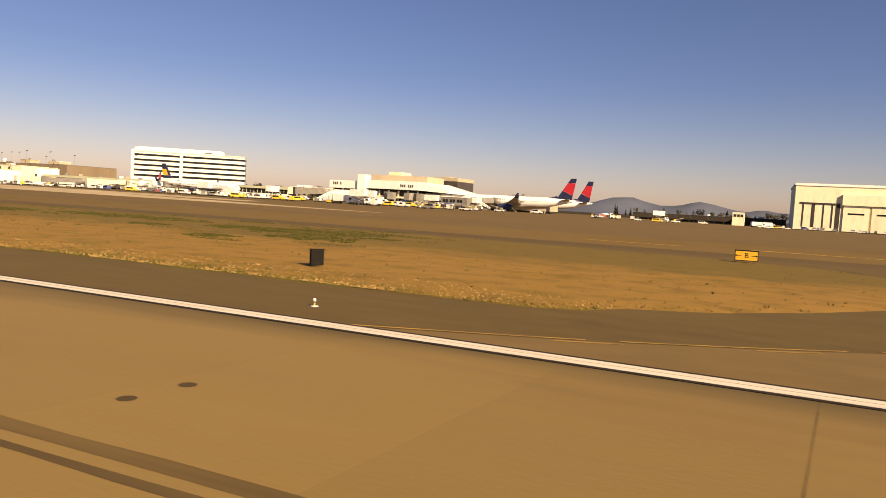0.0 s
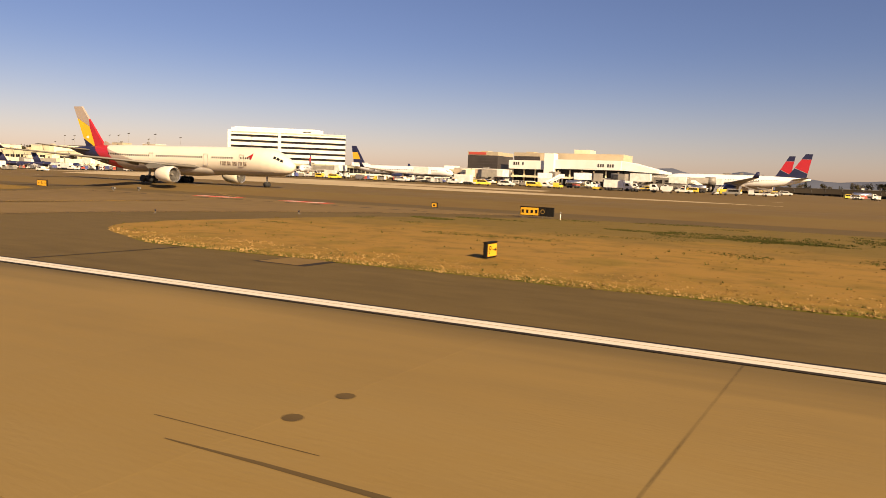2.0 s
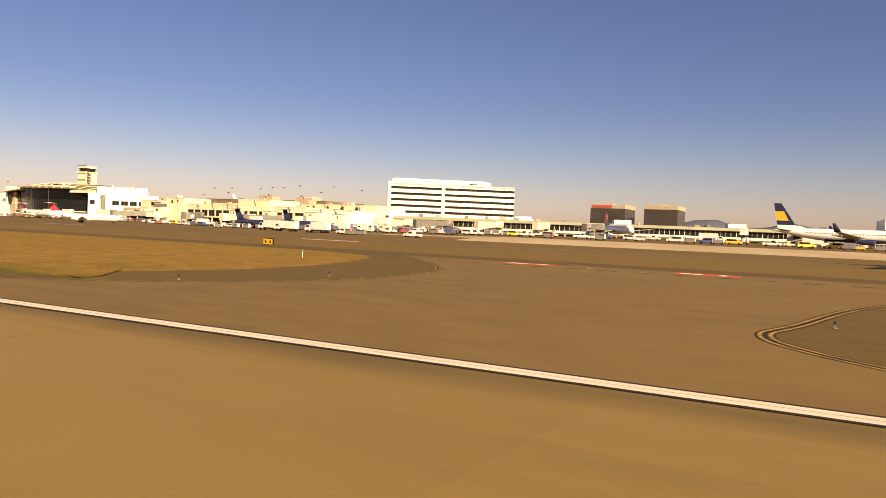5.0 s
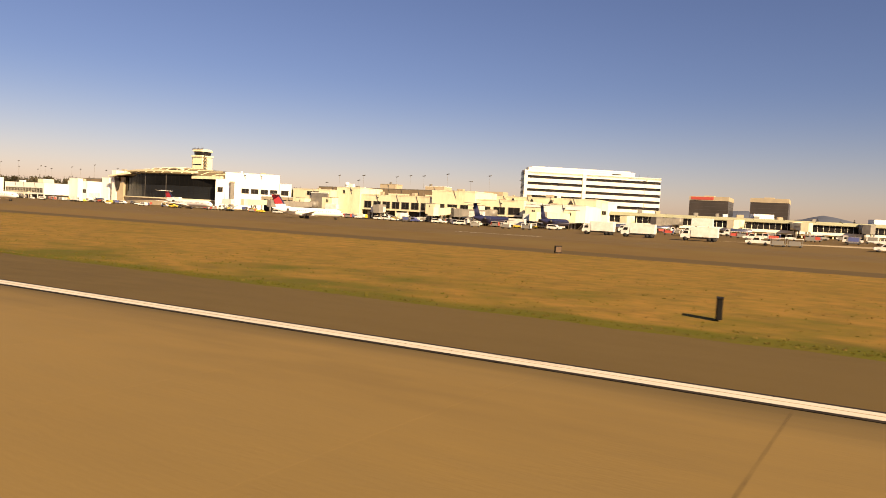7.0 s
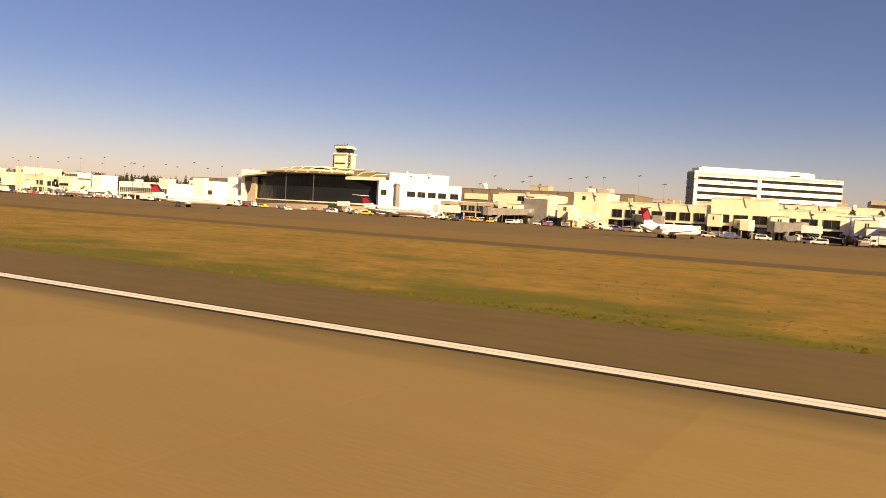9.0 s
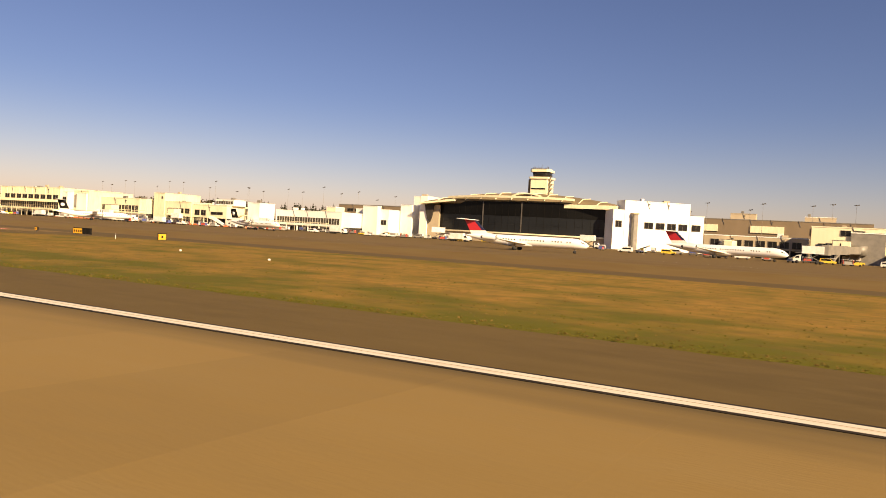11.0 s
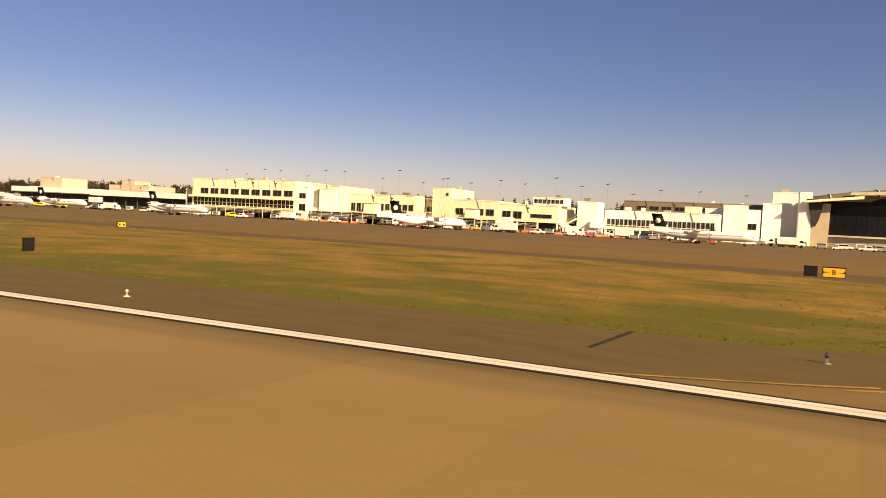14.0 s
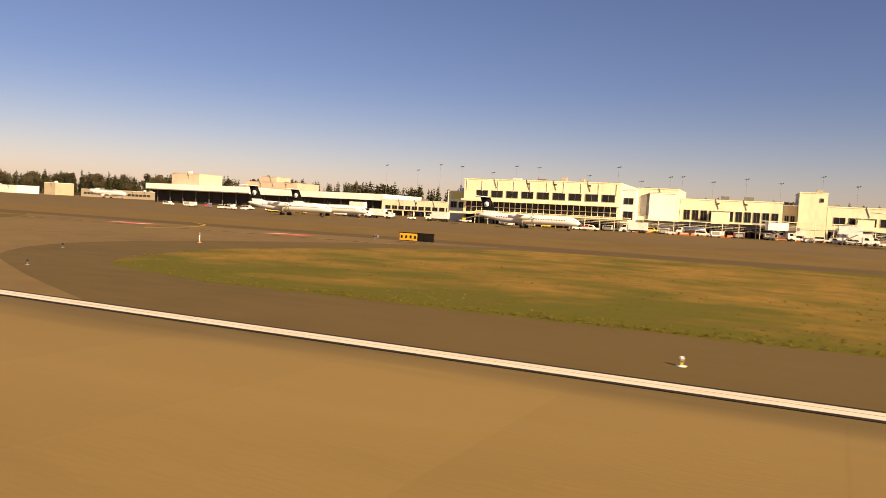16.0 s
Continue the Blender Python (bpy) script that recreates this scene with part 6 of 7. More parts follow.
def exit_sign(x, y, letter, turn):
    top = thing("exit_sign", pose(x, y, 0, 0, 0, turn), "yellow runway exit sign with a black letter and arrow", "sign", "runway exit signs")
    sign_case(top, -0.60, 0.60, M["sign_yellow"], 0.8, 0.14)
    lettering(top, letter, 0.62, FRONT(-0.28, 0.54), M["sign_black"])
    arrow(top, Matrix.Translation((0.26, -0.135, 0.54)), 0.27, M["sign_black"])
    return top


for x, y, letter in ((-109.5, 34.9, "P"), (-222.7, 34.6, "P"), (-682.2, 35.3, "N"), (-954.8, 33.2, "M")):
    exit_sign(x, y, letter, 68 if letter == "N" else 86)


def distance_sign(x, y, turn):
    top = thing("distance_sign", pose(x, y, 0, 0, 0, turn), "tall black runway distance sign on short legs", "sign", "runway distance signs")
    sign_case(top, -0.42, 0.42, M["sign_black"], 0.92, 0.16)
    bm = B(); box(bm, -0.36, 0.36, 0.135, 0.15, 0.2, 1.04); part("back_plate", bm, M["sign_brown"], top, "weathered brown back plate")
    return top


for x, y, turn in ((-23.5, 34.3, 62), (-367.8, 33.3, 96), (-868.5, 35.0, 88)):
    distance_sign(x, y, turn)


def taxi_sign(x, y, yellow, black, turn=0, marks=4, arrows=False, h=1.0, letter=""):
    top = thing("taxiway_sign", pose(x, y, 0, 0, 0, turn), "yellow taxiway sign with black marks" + (" and a black panel beside it" if black else ""), "sign", "taxiway signs")
    w = yellow
    sign_case(top, -w / 2, w / 2, M["sign_yellow"], h, 0.25)
    if arrows:
        lettering(top, "B", 0.7, FRONT(0, 0.75), M["sign_black"])
        arrow(top, Matrix.Translation((0.75, -0.135, 0.75)), 0.3, M["sign_black"])
        arrow(top, Matrix.Translation((-0.75, -0.135, 0.75)) @ Matrix.Rotation(math.pi, 4, "Y"), 0.3, M["sign_black"])
    else:
        for k in range(marks):
            bm = B(); box(bm, -0.14, 0.14, -0.012, 0, -0.2 * h, 0.18 * h)
            part("mark", bm, M["sign_black"], top, loc=(-w / 2 + w * (k + 0.6) / (marks + 0.2), -0.135, 0.25 + 0.5 * h))
    if black:
        sign_case(top, w / 2 + 0.08, w / 2 + 0.75, M["sign_black"], 1.0, 0.25, "location_panel")
        lettering(top, letter, 0.7, FRONT(w / 2 + 0.42, 0.75), M["pale_yellow"])
        if black > 1.2:
            sign_case(top, w / 2 + 0.8, w / 2 + 0.25 + black, M["sign_black"], 1.0, 0.25, "unlit_panel")
    return top


taxi_sign(-122.0, 77.5, 2.3, 1.5, 0, 4, letter="O")
taxi_sign(-229.6, 78.0, 2.4, 1.7, 0, 4)
taxi_sign(-723.0, 75.5, 2.5, 1.9, 0, 4)
taxi_sign(-1003.8, 79, 2.6, 1.9, 0, 4)
taxi_sign(-208.3, 77.2, 2.5, 0, 0, arrows=True)
taxi_sign(-1.1, 74.0, 2.1, 0, 0, arrows=True)
taxi_sign(-811.8, 77.5, 2.0, 0, 0, arrows=True)
taxi_sign(-218.4, 73.6, 1.2, 0, 82, 1)
taxi_sign(-703.0, 76, 1.3, 0, 70, 1)
taxi_sign(-908.6, 78, 1.4, 0, 75, 2, h=0.8)
ws = thing("location_sign", pose(-391.3, 80.8, 0, 0, 0, 60), "small weathered sign with its back to the runway", "sign")
sign_case(ws, -0.5, 0.5, M["sign_brown"], 0.8, 0.2)
taxi_sign(-325.5, 85.5, 2.0, 0, 0, 2)
taxi_sign(-734.7, 75.5, 0.8, 0, 0, 1, h=0.6)
taxi_sign(-137.2, 83.2, 0.8, 0, 0, 1, h=0.6)
taxi_sign(-240.2, 78.4, 0.8, 0, 0, 1, h=0.6)
for x, y in ((-813.6, 77.5), (-1.9, 60)):
    if x < -100:
        t = thing("location_sign", pose(x - 0.2, y, 0), "small black taxiway location sign", "sign")
        sign_case(t, -0.6, 0.6, M["sign_black"], 1.0, 0.25)


def edge_light():
    top = thing("runway_edge_light", pose(-15.2, 22.16, 0), "white runway edge light on a thin stem and round base", "light", "runway edge lights")
    bm = B(); tube(bm, (0, 0, 0), (0, 0, 0.03), 0.15, n=16); part("base_plate", bm, M["lens"], top)
    bm = B(); tube(bm, (0, 0, 0.03), (0, 0, 0.16), 0.026, 0.024, n=8); part("stem", bm, M["v_yellow"], top)
    bm = B(); tube(bm, (0, 0, 0.16), (0, 0, 0.21), 0.06, n=12); part("collar", bm, M["grey_metal"], top)
    bm = B(); bmesh.ops.create_uvsphere(bm, u_segments=12, v_segments=8, radius=0.062, matrix=Matrix.Translation((0, 0, 0.262))); part("globe", bm, M["lens"], top)
    return top


el = edge_light()
for x in (45.8, -76.7, -137.6, -234.1, -295.2, -356.2, -417.2, -478.1, -539, -600, -661, -722.6, -783.5, -843.5, -904.8, -966.2, -1027.2, -1088, -1149):
    if x not in (-783.5, -295.2):
        copy_thing(el, place(pose(x, 22.16, 0)))


def taxi_light():
    top = thing("taxiway_edge_light", pose(-150, 31.4, 0), "small blue taxiway light on a short stem", "light", "taxiway edge lights")
    bm = B(); tube(bm, (0, 0, 0), (0, 0, 0.03), 0.12, n=14); part("base_plate", bm, M["v_grey"], top)
    bm = B(); tube(bm, (0, 0, 0.03), (0, 0, 0.20), 0.025, n=8); part("stem", bm, M["grey_metal"], top)
    bm = B(); tube(bm, (0, 0, 0.20), (0, 0, 0.37), 0.06, 0.045, n=10); part("lens", bm, M["blue_lens"], top)
    return top


tl = taxi_light()
for x, y in ((-146.8, 22.6), (-147.6, 46.6), (-140, 58), (-209.5, 26.2), (-202.5, 31.1), (-195.2, 40.1), (-194.6, 54.4), (-241.8, 26.1), (-246.2, 30.3), (-249.2, 38.5), (-243.6, 52.1), (-735.7, 25.3), (-745.3, 33.6), (-748.1, 43.9),
             (-816.0, 26.0), (-803.2, 32.5), (-796.9, 43.5), (-287, 33), (-283, 44), (-295, 26), (-1002, 27), (-1012, 37), (8, 33), (18, 44)):
    copy_thing(tl, place(pose(x, y, 0)))


def guard_light(x, y):
    top = thing("guard_light", pose(x, y, 0), "low grey guard light box on the taxiway edge", "light", "guard lights")
    bm = B(); box(bm, -0.38, 0.38, -0.15, 0.15, 0.25, 0.6, 0, 0.04); part("housing", bm, M["grey_metal"], top)
    bm = B(); box(bm, -0.12, 0.12, -0.1, 0.1, 0, 0.25); part("stand", bm, M["grey_metal"], top)
    for sx in (-0.18, 0.18):
        bm = B(); tube(bm, (sx, -0.15, 0.43), (sx, -0.2, 0.43), 0.1, n=12); part("lamp", bm, M["glass"], top)


for x, y in ((-196.0, 81.2), (-1009.6, 80.9), (-195.6, 86), (-796.8, 73.5)):
    guard_light(x, y)


for x, y in ((-676.8, 56.8), (-661.3, 54.5)):
    bm = B(); bmesh.ops.create_uvsphere(bm, u_segments=12, v_segments=8, radius=0.16, matrix=Matrix.Translation((0, 0, 0.16)) @ Matrix.Diagonal((1, 1, 0.8, 1)))
    solid("boundary_marker", bm, M["lens"], "small white dome marker in the grass", "marker", loc=pose(x, y, 0.05))


def marker_post(x, y, tall=0.75):
    top = thing("marker_post", pose(x, y, 0), "white marker post with orange base on the taxiway edge", "post", "marker posts")
    bm = B(); tube(bm, (0, 0, 0), (0, 0, 0.05), 0.2, n=12); part("base_plate", bm, M["orange"], top)
    bm = B(); tube(bm, (0, 0, 0.05), (0, 0, tall), 0.055, 0.05, n=10); part("pole", bm, M["lens"], top)
    bm = B(); tube(bm, (0, 0, tall), (0, 0, tall + 0.22), 0.08, 0.07, n=10); part("lamp_head", bm, M["grey_metal"], top)


for x, y in ((-193.8, 55.1), (-243.6, 50.0), (-1012.7, 52.1), (-706.9, 70.7), (-797.7, 51.4), (-353, 60), (-117.6, 75), (-300, 62)):
    marker_post(x, y)


# ---- apron vehicles ----
def wheels_of(top, pts, r, w=0.26):
    for x, y in pts:
        bm = B(); wheel(bm, x, y, r, r, w)
        part("wheel", bm, M["tyre"], top)


def axles_of(top, xs, y, r, w):
    """Small trailers run on plain axles, each with its two wheels."""
    for x in xs:
        bm = B()
        for sy in (-y, y):
            wheel(bm, x, sy, r, r, w)
        tube(bm, (x, -y, r), (x, y, r), 0.04, n=6)
        part("wheelset", bm, M["tyre"], top)


def suv(m, colour="v_white", name="apron_van"):
    top = thing(name, m, {"v_yellow": "yellow", "v_grey": "dark grey", "v_blue": "blue"}.get(colour, "white") + " apron van with dark windows on the stand", "van", "apron vans")
    bm = B(); slab_xz(bm, [(-2.5, 0.45), (2.35, 0.45), (2.5, 0.75), (2.45, 1.05), (1.35, 1.2), (0.75, 1.85), (-2.3, 1.9), (-2.5, 1.1)], -0.95, 0.95); part("body", bm, M[colour], top)
    bm = B(); slab_xz(bm, [(-2.2, 1.2), (0.95, 1.2), (0.6, 1.74), (-2.1, 1.76)], -0.97, 0.97); part("side_glazing", bm, M["glass"], top)
    wheels_of(top, [(1.5, -0.82), (-1.5, -0.82), (1.5, 0.82), (-1.5, 0.82)], 0.38)
    return top


def pickup(m):
    top = thing("apron_pickup", m, "white apron pickup truck with an open bed", "pickup", "apron pickups")
    bm = B(); slab_xz(bm, [(-2.7, 0.5), (2.5, 0.5), (2.65, 0.8), (2.55, 1.1), (1.4, 1.2), (0.8, 1.85), (-0.5, 1.85), (-0.6, 1.15), (-2.7, 1.12)], -0.95, 0.95); part("body", bm, M["v_white"], top)
    bm = B(); slab_xz(bm, [(-0.4, 1.22), (1.05, 1.22), (0.7, 1.74), (-0.35, 1.74)], -0.97, 0.97); part("side_glazing", bm, M["glass"], top)
    bm = B(); box(bm, -2.55, -0.65, -0.8, 0.8, 1.121, 1.14); part("bed", bm, M["shade"], top)
    bm = B(); box(bm, -0.1, 0.5, -0.5, 0.5, 1.85, 2.0); part("light_bar", bm, M["orange"], top)
    wheels_of(top, [(1.7, -0.82), (-1.7, -0.82), (1.7, 0.82), (-1.7, 0.82)], 0.4)
    return top


def box_truck(m, high=0.0):
    top = thing("catering_truck" if high else "box_truck", m, "white " + ("catering truck with its box raised on a lift" if high else "box truck with a tall cargo body"), "truck", "service trucks")
    bm = B(); slab_xz(bm, [(2.2, 0.7), (4.4, 0.7), (4.5, 1.5), (4.1, 1.75), (3.6, 2.6), (2.2, 2.6)], -1.1, 1.1); part("cab", bm, M["v_white"], top)
    bm = B(); slab_xz(bm, [(2.7, 1.75), (4.0, 1.75), (3.55, 2.45), (2.7, 2.45)], -1.12, 1.12); part("cab_glazing", bm, M["glass"], top)
    bm = B(); box(bm, -4.2, 2.1, -1.2, 1.2, 1.05 + high, 3.5 + high, 0, 0.06); part("cargo_box", bm, M["v_white"], top)
    bm = B(); box(bm, -4.2, 4.2, -0.5, 0.5, 0.62, 0.95); part("chassis", bm, M["dark_metal"], top)
    if high:
        for sgn in (-1, 1):
            for a, b in ((-3, 1), (1, -3)):
                bm = B(); tube(bm, (a, sgn * 0.7, 1.0), (b, sgn * 0.7, 1.05 + high), 0.1, n=6); part("lift_arm", bm, M["grey_metal"], top)
        bm = B(); box(bm, 2.1, 3.9, -1.1, 1.1, 1.05 + high + 0.1, 1.25 + high); part("platform", bm, M["grey_metal"], top)
    wheels_of(top, [(3.3, -1.0), (-2.2, -1.0), (3.3, 1.0), (-2.2, 1.0), (-3.3, -1.0), (-3.3, 1.0)], 0.5)
    return top


def cart(m, colour):
    top = thing("baggage_cart", m, "open baggage cart with side curtains in apron colours", "cart", "baggage carts")
    bm = B(); box(bm, -1.6, 1.6, -0.75, 0.75, 0.45, 0.6, 0, 0.05); part("deck", bm, M["v_grey"], top)
    for sx in (-1.5, 1.5):
        bm = B(); box(bm, sx - 0.05, sx + 0.05, -0.72, 0.72, 0.6, 1.9); part("end_panel", bm, M[colour], top)
    bm = B(); box(bm, -1.65, 1.65, -0.8, 0.8, 1.9, 2.0, 0, 0.05); part("canopy", bm, M["v_white"], top)
    bm = B(); box(bm, -1.3, 1.2, -0.6, 0.6, 0.6, 1.45, 0, 0.1); part("load", bm, M["v_red" if colour == "v_blue" else "v_grey"], top)
    axles_of(top, (1.1, -1.1), 0.6, 0.24, 0.15)
    return top


def tug(m, colour):
    top = thing("baggage_tug", m, "low baggage tug with a small cab", "tug", "baggage tugs")
    bm = B(); slab_xz(bm, [(-1.5, 0.35), (1.5, 0.35), (1.5, 0.95), (0.3, 1.05), (-1.5, 1.0)], -0.75, 0.75); part("body", bm, M[colour], top)
    bm = B(); box(bm, -0.9, 0.2, -0.7, 0.7, 1.75, 1.85); part("canopy", bm, M["v_white"], top)
    for x, y in ((-0.85, -0.62), (0.12, -0.62), (-0.85, 0.62), (0.12, 0.62)):
        bm = B(); tube(bm, (x, y, 1.0), (x, y, 1.76), 0.04, n=6); part("canopy_post", bm, M["dark_metal"], top)
    wheels_of(top, [(0.95, -0.65), (-0.95, -0.65), (0.95, 0.65), (-0.95, 0.65)], 0.32, 0.2)
    return top


def dolly(m, colour):
    top = thing("container_dolly", m, "cargo container with cut corners on a low dolly", "dolly", "container dollies")
    bm = B(); box(bm, -1.7, 1.7, -0.85, 0.85, 0.35, 0.5, 0, 0.04); part("deck", bm, M["dark_metal"], top)
    bm = B(); slab_xz(bm, [(-1.0, 0.52), (1.0, 0.52), (1.55, 1.0), (1.55, 2.1), (-1.55, 2.1), (-1.55, 1.0)], -0.75, 0.75); c = part("container", bm, M[colour], top)
    bm = B(); box(bm, -1.2, 1.2, -0.78, -0.75, 0.9, 1.95); part("curtain", bm, M["v_blue" if colour == "chrome" else "v_grey"], c)
    bm = B(); tube(bm, (1.7, 0, 0.42), (2.7, 0, 0.35), 0.05, n=6); part("tow_bar", bm, M["dark_metal"], top)
    axles_of(top, (1.2, -1.2), 0.7, 0.2, 0.14)
    return top


def fuel_truck(m):
    top = thing("fuel_truck", m, "white tank truck with a rounded fuel tank", "truck", "service trucks")
    bm = B(); slab_xz(bm, [(2.6, 0.7), (4.6, 0.7), (4.7, 1.5), (4.3, 1.8), (3.8, 2.6), (2.6, 2.6)], -1.1, 1.1); part("cab", bm, M["v_white"], top)
    bm = B(); slab_xz(bm, [(3.0, 1.75), (4.2, 1.75), (3.75, 2.45), (3.0, 2.45)], -1.12, 1.12); part("cab_glazing", bm, M["glass"], top)
    bm = B(); loft(bm, [[Vector((x, 1.15 * k * math.cos(a * math.tau / 16), 2.0 + 0.95 * k * math.sin(a * math.tau / 16))) for a in range(16)] for x, k in ((-4.6, 0.75), (-4.4, 1), (2.2, 1), (2.4, 0.75))]); part("tank", bm, M["chrome"], top)
    bm = B(); box(bm, -4.6, 4.3, -0.5, 0.5, 0.62, 1.02); part("chassis", bm, M["dark_metal"], top)
    bm = B(); box(bm, -2.2, 0.6, -1.15, -0.95, 0.7, 1.5); part("hose_cabinet", bm, M["v_red"], top)
    wheels_of(top, [(3.5, -1.0), (-2.6, -1.0), (3.5, 1.0), (-2.6, 1.0), (-3.7, -1.0), (-3.7, 1.0)], 0.5)
    return top


def belt_loader(m):
    top = thing("belt_loader", m, "white belt loader with a raised conveyor", "loader", "belt loaders")
    bm = B(); box(bm, -2.6, 1.6, -0.9, 0.9, 0.4, 0.95, 0, 0.08); part("chassis", bm, M["v_white"], top)
    bm = B(); slab_xz(bm, [(-3.4, 0.95), (-3.3, 0.75), (3.6, 2.6), (3.6, 2.9)], -0.45, 0.45); part("conveyor", bm, M["v_grey"], top)
    bm = B(); box(bm, -1.6, -0.4, -0.88, -0.5, 0.95, 1.8); part("seat_cab", bm, M["v_yellow"], top)
    bm = B(); tube(bm, (1.2, 0, 0.9), (2.0, 0, 2.1), 0.12, n=6); part("strut", bm, M["dark_metal"], top)
    wheels_of(top, [(0.9, -0.8), (-1.9, -0.8), (0.9, 0.8), (-1.9, 0.8)], 0.36, 0.24)
    return top


def air_stairs(m):
    top = thing("air_stairs", m, "white mobile passenger stairs with side rails", "stairs", "mobile stairs")
    bm = B()
    n = 14
    ring = [(-4.0, 0.6)]
    for i in range(n):
        ring += [(-4.0 + i * 0.42, 0.8 + i * 0.24), (-3.6 + i * 0.42, 0.8 + i * 0.24)]
    ring += [(3.6, 4.1), (3.6, 3.8), (2.0, 3.4)]
    slab_xz(bm, ring, -0.7, 0.7); part("flight", bm, M["v_white"], top)
    for y in (-0.75, 0.75):
        bm = B(); slab_xz(bm, [(-4.0, 1.1), (-4.0, 1.7), (1.9, 5.1), (3.6, 5.1), (3.6, 4.2), (1.9, 4.2)], y - 0.03, y + 0.03); part("side_rail", bm, M["v_white"], top)
    bm = B(); box(bm, -3.6, 3.0, -0.8, 0.8, 0.4, 0.75); part("chassis", bm, M["v_grey"], top)
    for x in (1.2, 2.8):
        bm = B(); box(bm, x - 0.1, x + 0.1, -0.6, 0.6, 0.7, 3.6); part("frame_leg", bm, M["v_grey"], top)
    wheels_of(top, [(2.4, -0.75), (-3.0, -0.75), (2.4, 0.75), (-3.0, 0.75)], 0.38, 0.24)
    return top


FLEET = {"grey": lambda m: suv(m, "v_grey"), "blue": lambda m: suv(m, "v_blue"), "dolly": lambda m: dolly(m, "chrome"), "dolly_w": lambda m: dolly(m, "v_white"), "fuel": fuel_truck, "suv": lambda m: suv(m), "yellow": lambda m: suv(m, "v_yellow"), "pickup": pickup, "truck": lambda m: box_truck(m), "lift": lambda m: box_truck(m, 2.2),
         "cart_g": lambda m: cart(m, "v_grey"), "cart_b": lambda m: cart(m, "v_blue"), "cart_w": lambda m: cart(m, "v_white"), "cart_r": lambda m: cart(m, "v_red"), "tug": lambda m: tug(m, "v_white"), "tug_y": lambda m: tug(m, "v_yellow"), "belt": belt_loader, "stairs": air_stairs}
PARK = {
    "suv": [(-180, 222, 0), (-303, 240, 0), (-288, 235, 180), (-355, 222, 0), (-523, 250, 0), (-479, 248, 180), (-484, 240, 180), (-500, 252, 0), (-636, 262, 0), (-1158, 226, 0), (-979, 244, 0), (-823, 262, 0), (-330, 236, 0), (-477, 236, 0), (-593, 262, 0), (-730, 282, 0), (-1205, 240, 0), (-140, 300, 0), (-96, 318, 0), (-70, 330, 0), (-30, 420, 0)],
    "pickup": [(-222, 225, 0), (-168, 225, 0), (-379, 208, 180), (-348, 212, 0), (-183, 228, 180), (-1012, 226, 0), (-547, 256, 0), (-787, 268, 0), (-893, 246, 0), (-1112, 236, 0)],
    "yellow": [(-177, 244, 0), (-742, 282, 0), (-660, 258, 0)],
    "truck": [(-430, 236, 180), (-417, 232, 180), (-425, 262, 0), (-468, 256, 180), (-1091, 230, 0), (-810, 264, 0), (-445, 252, 180)],
    "lift": [(-396, 228, 180), (-138, 236, 0), (-700, 296, 0), (-560, 262, 0), (-852, 262, 0)],
    "cart_b": [(-374, 210, 0), (-370, 210, 0), (-364, 226, 0), (-408, 246, 0), (-402, 247, 0), (-240, 228, 0), (-1016, 236, 0), (-759, 272, 0), (-246, 229, 0), (-387, 244, 0)],
    "cart_w": [(-274, 226, 0), (-278, 226, 0), (-282, 226, 0), (-268, 226, 0), (-914, 250, 0), (-918, 250, 0), (-764, 270, 0), (-1000, 238, 0), (-955, 250, 0), (-512, 252, 0), (-453, 246, 0), (-232, 227, 0), (-226, 226, 0), (-148, 240, 0), (-206, 240, 0), (-820, 270, 0), (-800, 276, 0)],
    "cart_r": [(-472, 246, 0), (-962, 246, 0), (-861, 256, 0), (-778, 270, 0), (-948, 248, 0), (-218, 230, 0), (-228, 232, 0), (-710, 284, 0), (-996, 240, 0)],
    "tug": [(-297, 225, 0), (-313, 230, 0), (-928, 244, 0), (-775, 272, 0), (-531, 254, 0), (-1077, 236, 0), (-286, 226, 0), (-212, 234, 180), (-400, 240, 0), (-128, 236, 0)],
    "tug_y": [(-151, 228, 0), (-895, 250, 0), (-462, 244, 0), (-969, 246, 0), (-237, 232, 0)],
    "belt": [(-144, 238, 150), (-620, 258, 60), (-508, 250, 120), (-840, 250, 90), (-935, 246, 90), (-1045, 240, 90), (-255, 262, 20), (-670, 262, 60), (-268, 244, 0)],
    "stairs": [(-144, 330, 180), (-176, 262, 30), (-132, 340, 200), (-545, 262, 160), (-886, 262, 200)],
}
# more of the same, strung along the feet of the terminals
rng = random.Random(23)
PARK.update({k: [] for k in ("grey", "blue", "dolly", "dolly_w", "fuel")})
ROWS = ((-75, -38, 330, 400, 11), (-4, 17, 440, 530, 8), (26, 78, 500, 556, 14), (-255, -120, 236, 326, 46), (-262, -100, 222, 300, 44), (-345, -262, 222, 280, 20), (-455, -345, 226, 300, 22), (-560, -455, 246, 274, 32), (-660, -560, 258, 290, 22), (-720, -660, 268, 290, 10), (-820, -740, 262, 280, 10), (-1010, -830, 240, 266, 46), (-1200, -1010, 228, 250, 34), (-560, -455, 240, 262, 14), (-838, -745, 286, 304, 14), (-1010, -880, 236, 250, 14), (-700, -600, 244, 262, 8), (-470, -300, 206, 224, 14), (-240, -96, 216, 246, 24), (-1000, -890, 251, 268, 22), (-890, -838, 274, 293, 10), (-560, -440, 250, 277, 18), (-250, -110, 250, 318, 20))
KINDS = ("grey", "blue", "dolly", "dolly_w", "dolly", "dolly_w", "fuel", "suv", "pickup", "yellow", "truck", "lift", "cart_b", "cart_w", "cart_w", "cart_w", "cart_r", "tug", "tug", "tug_y", "belt")
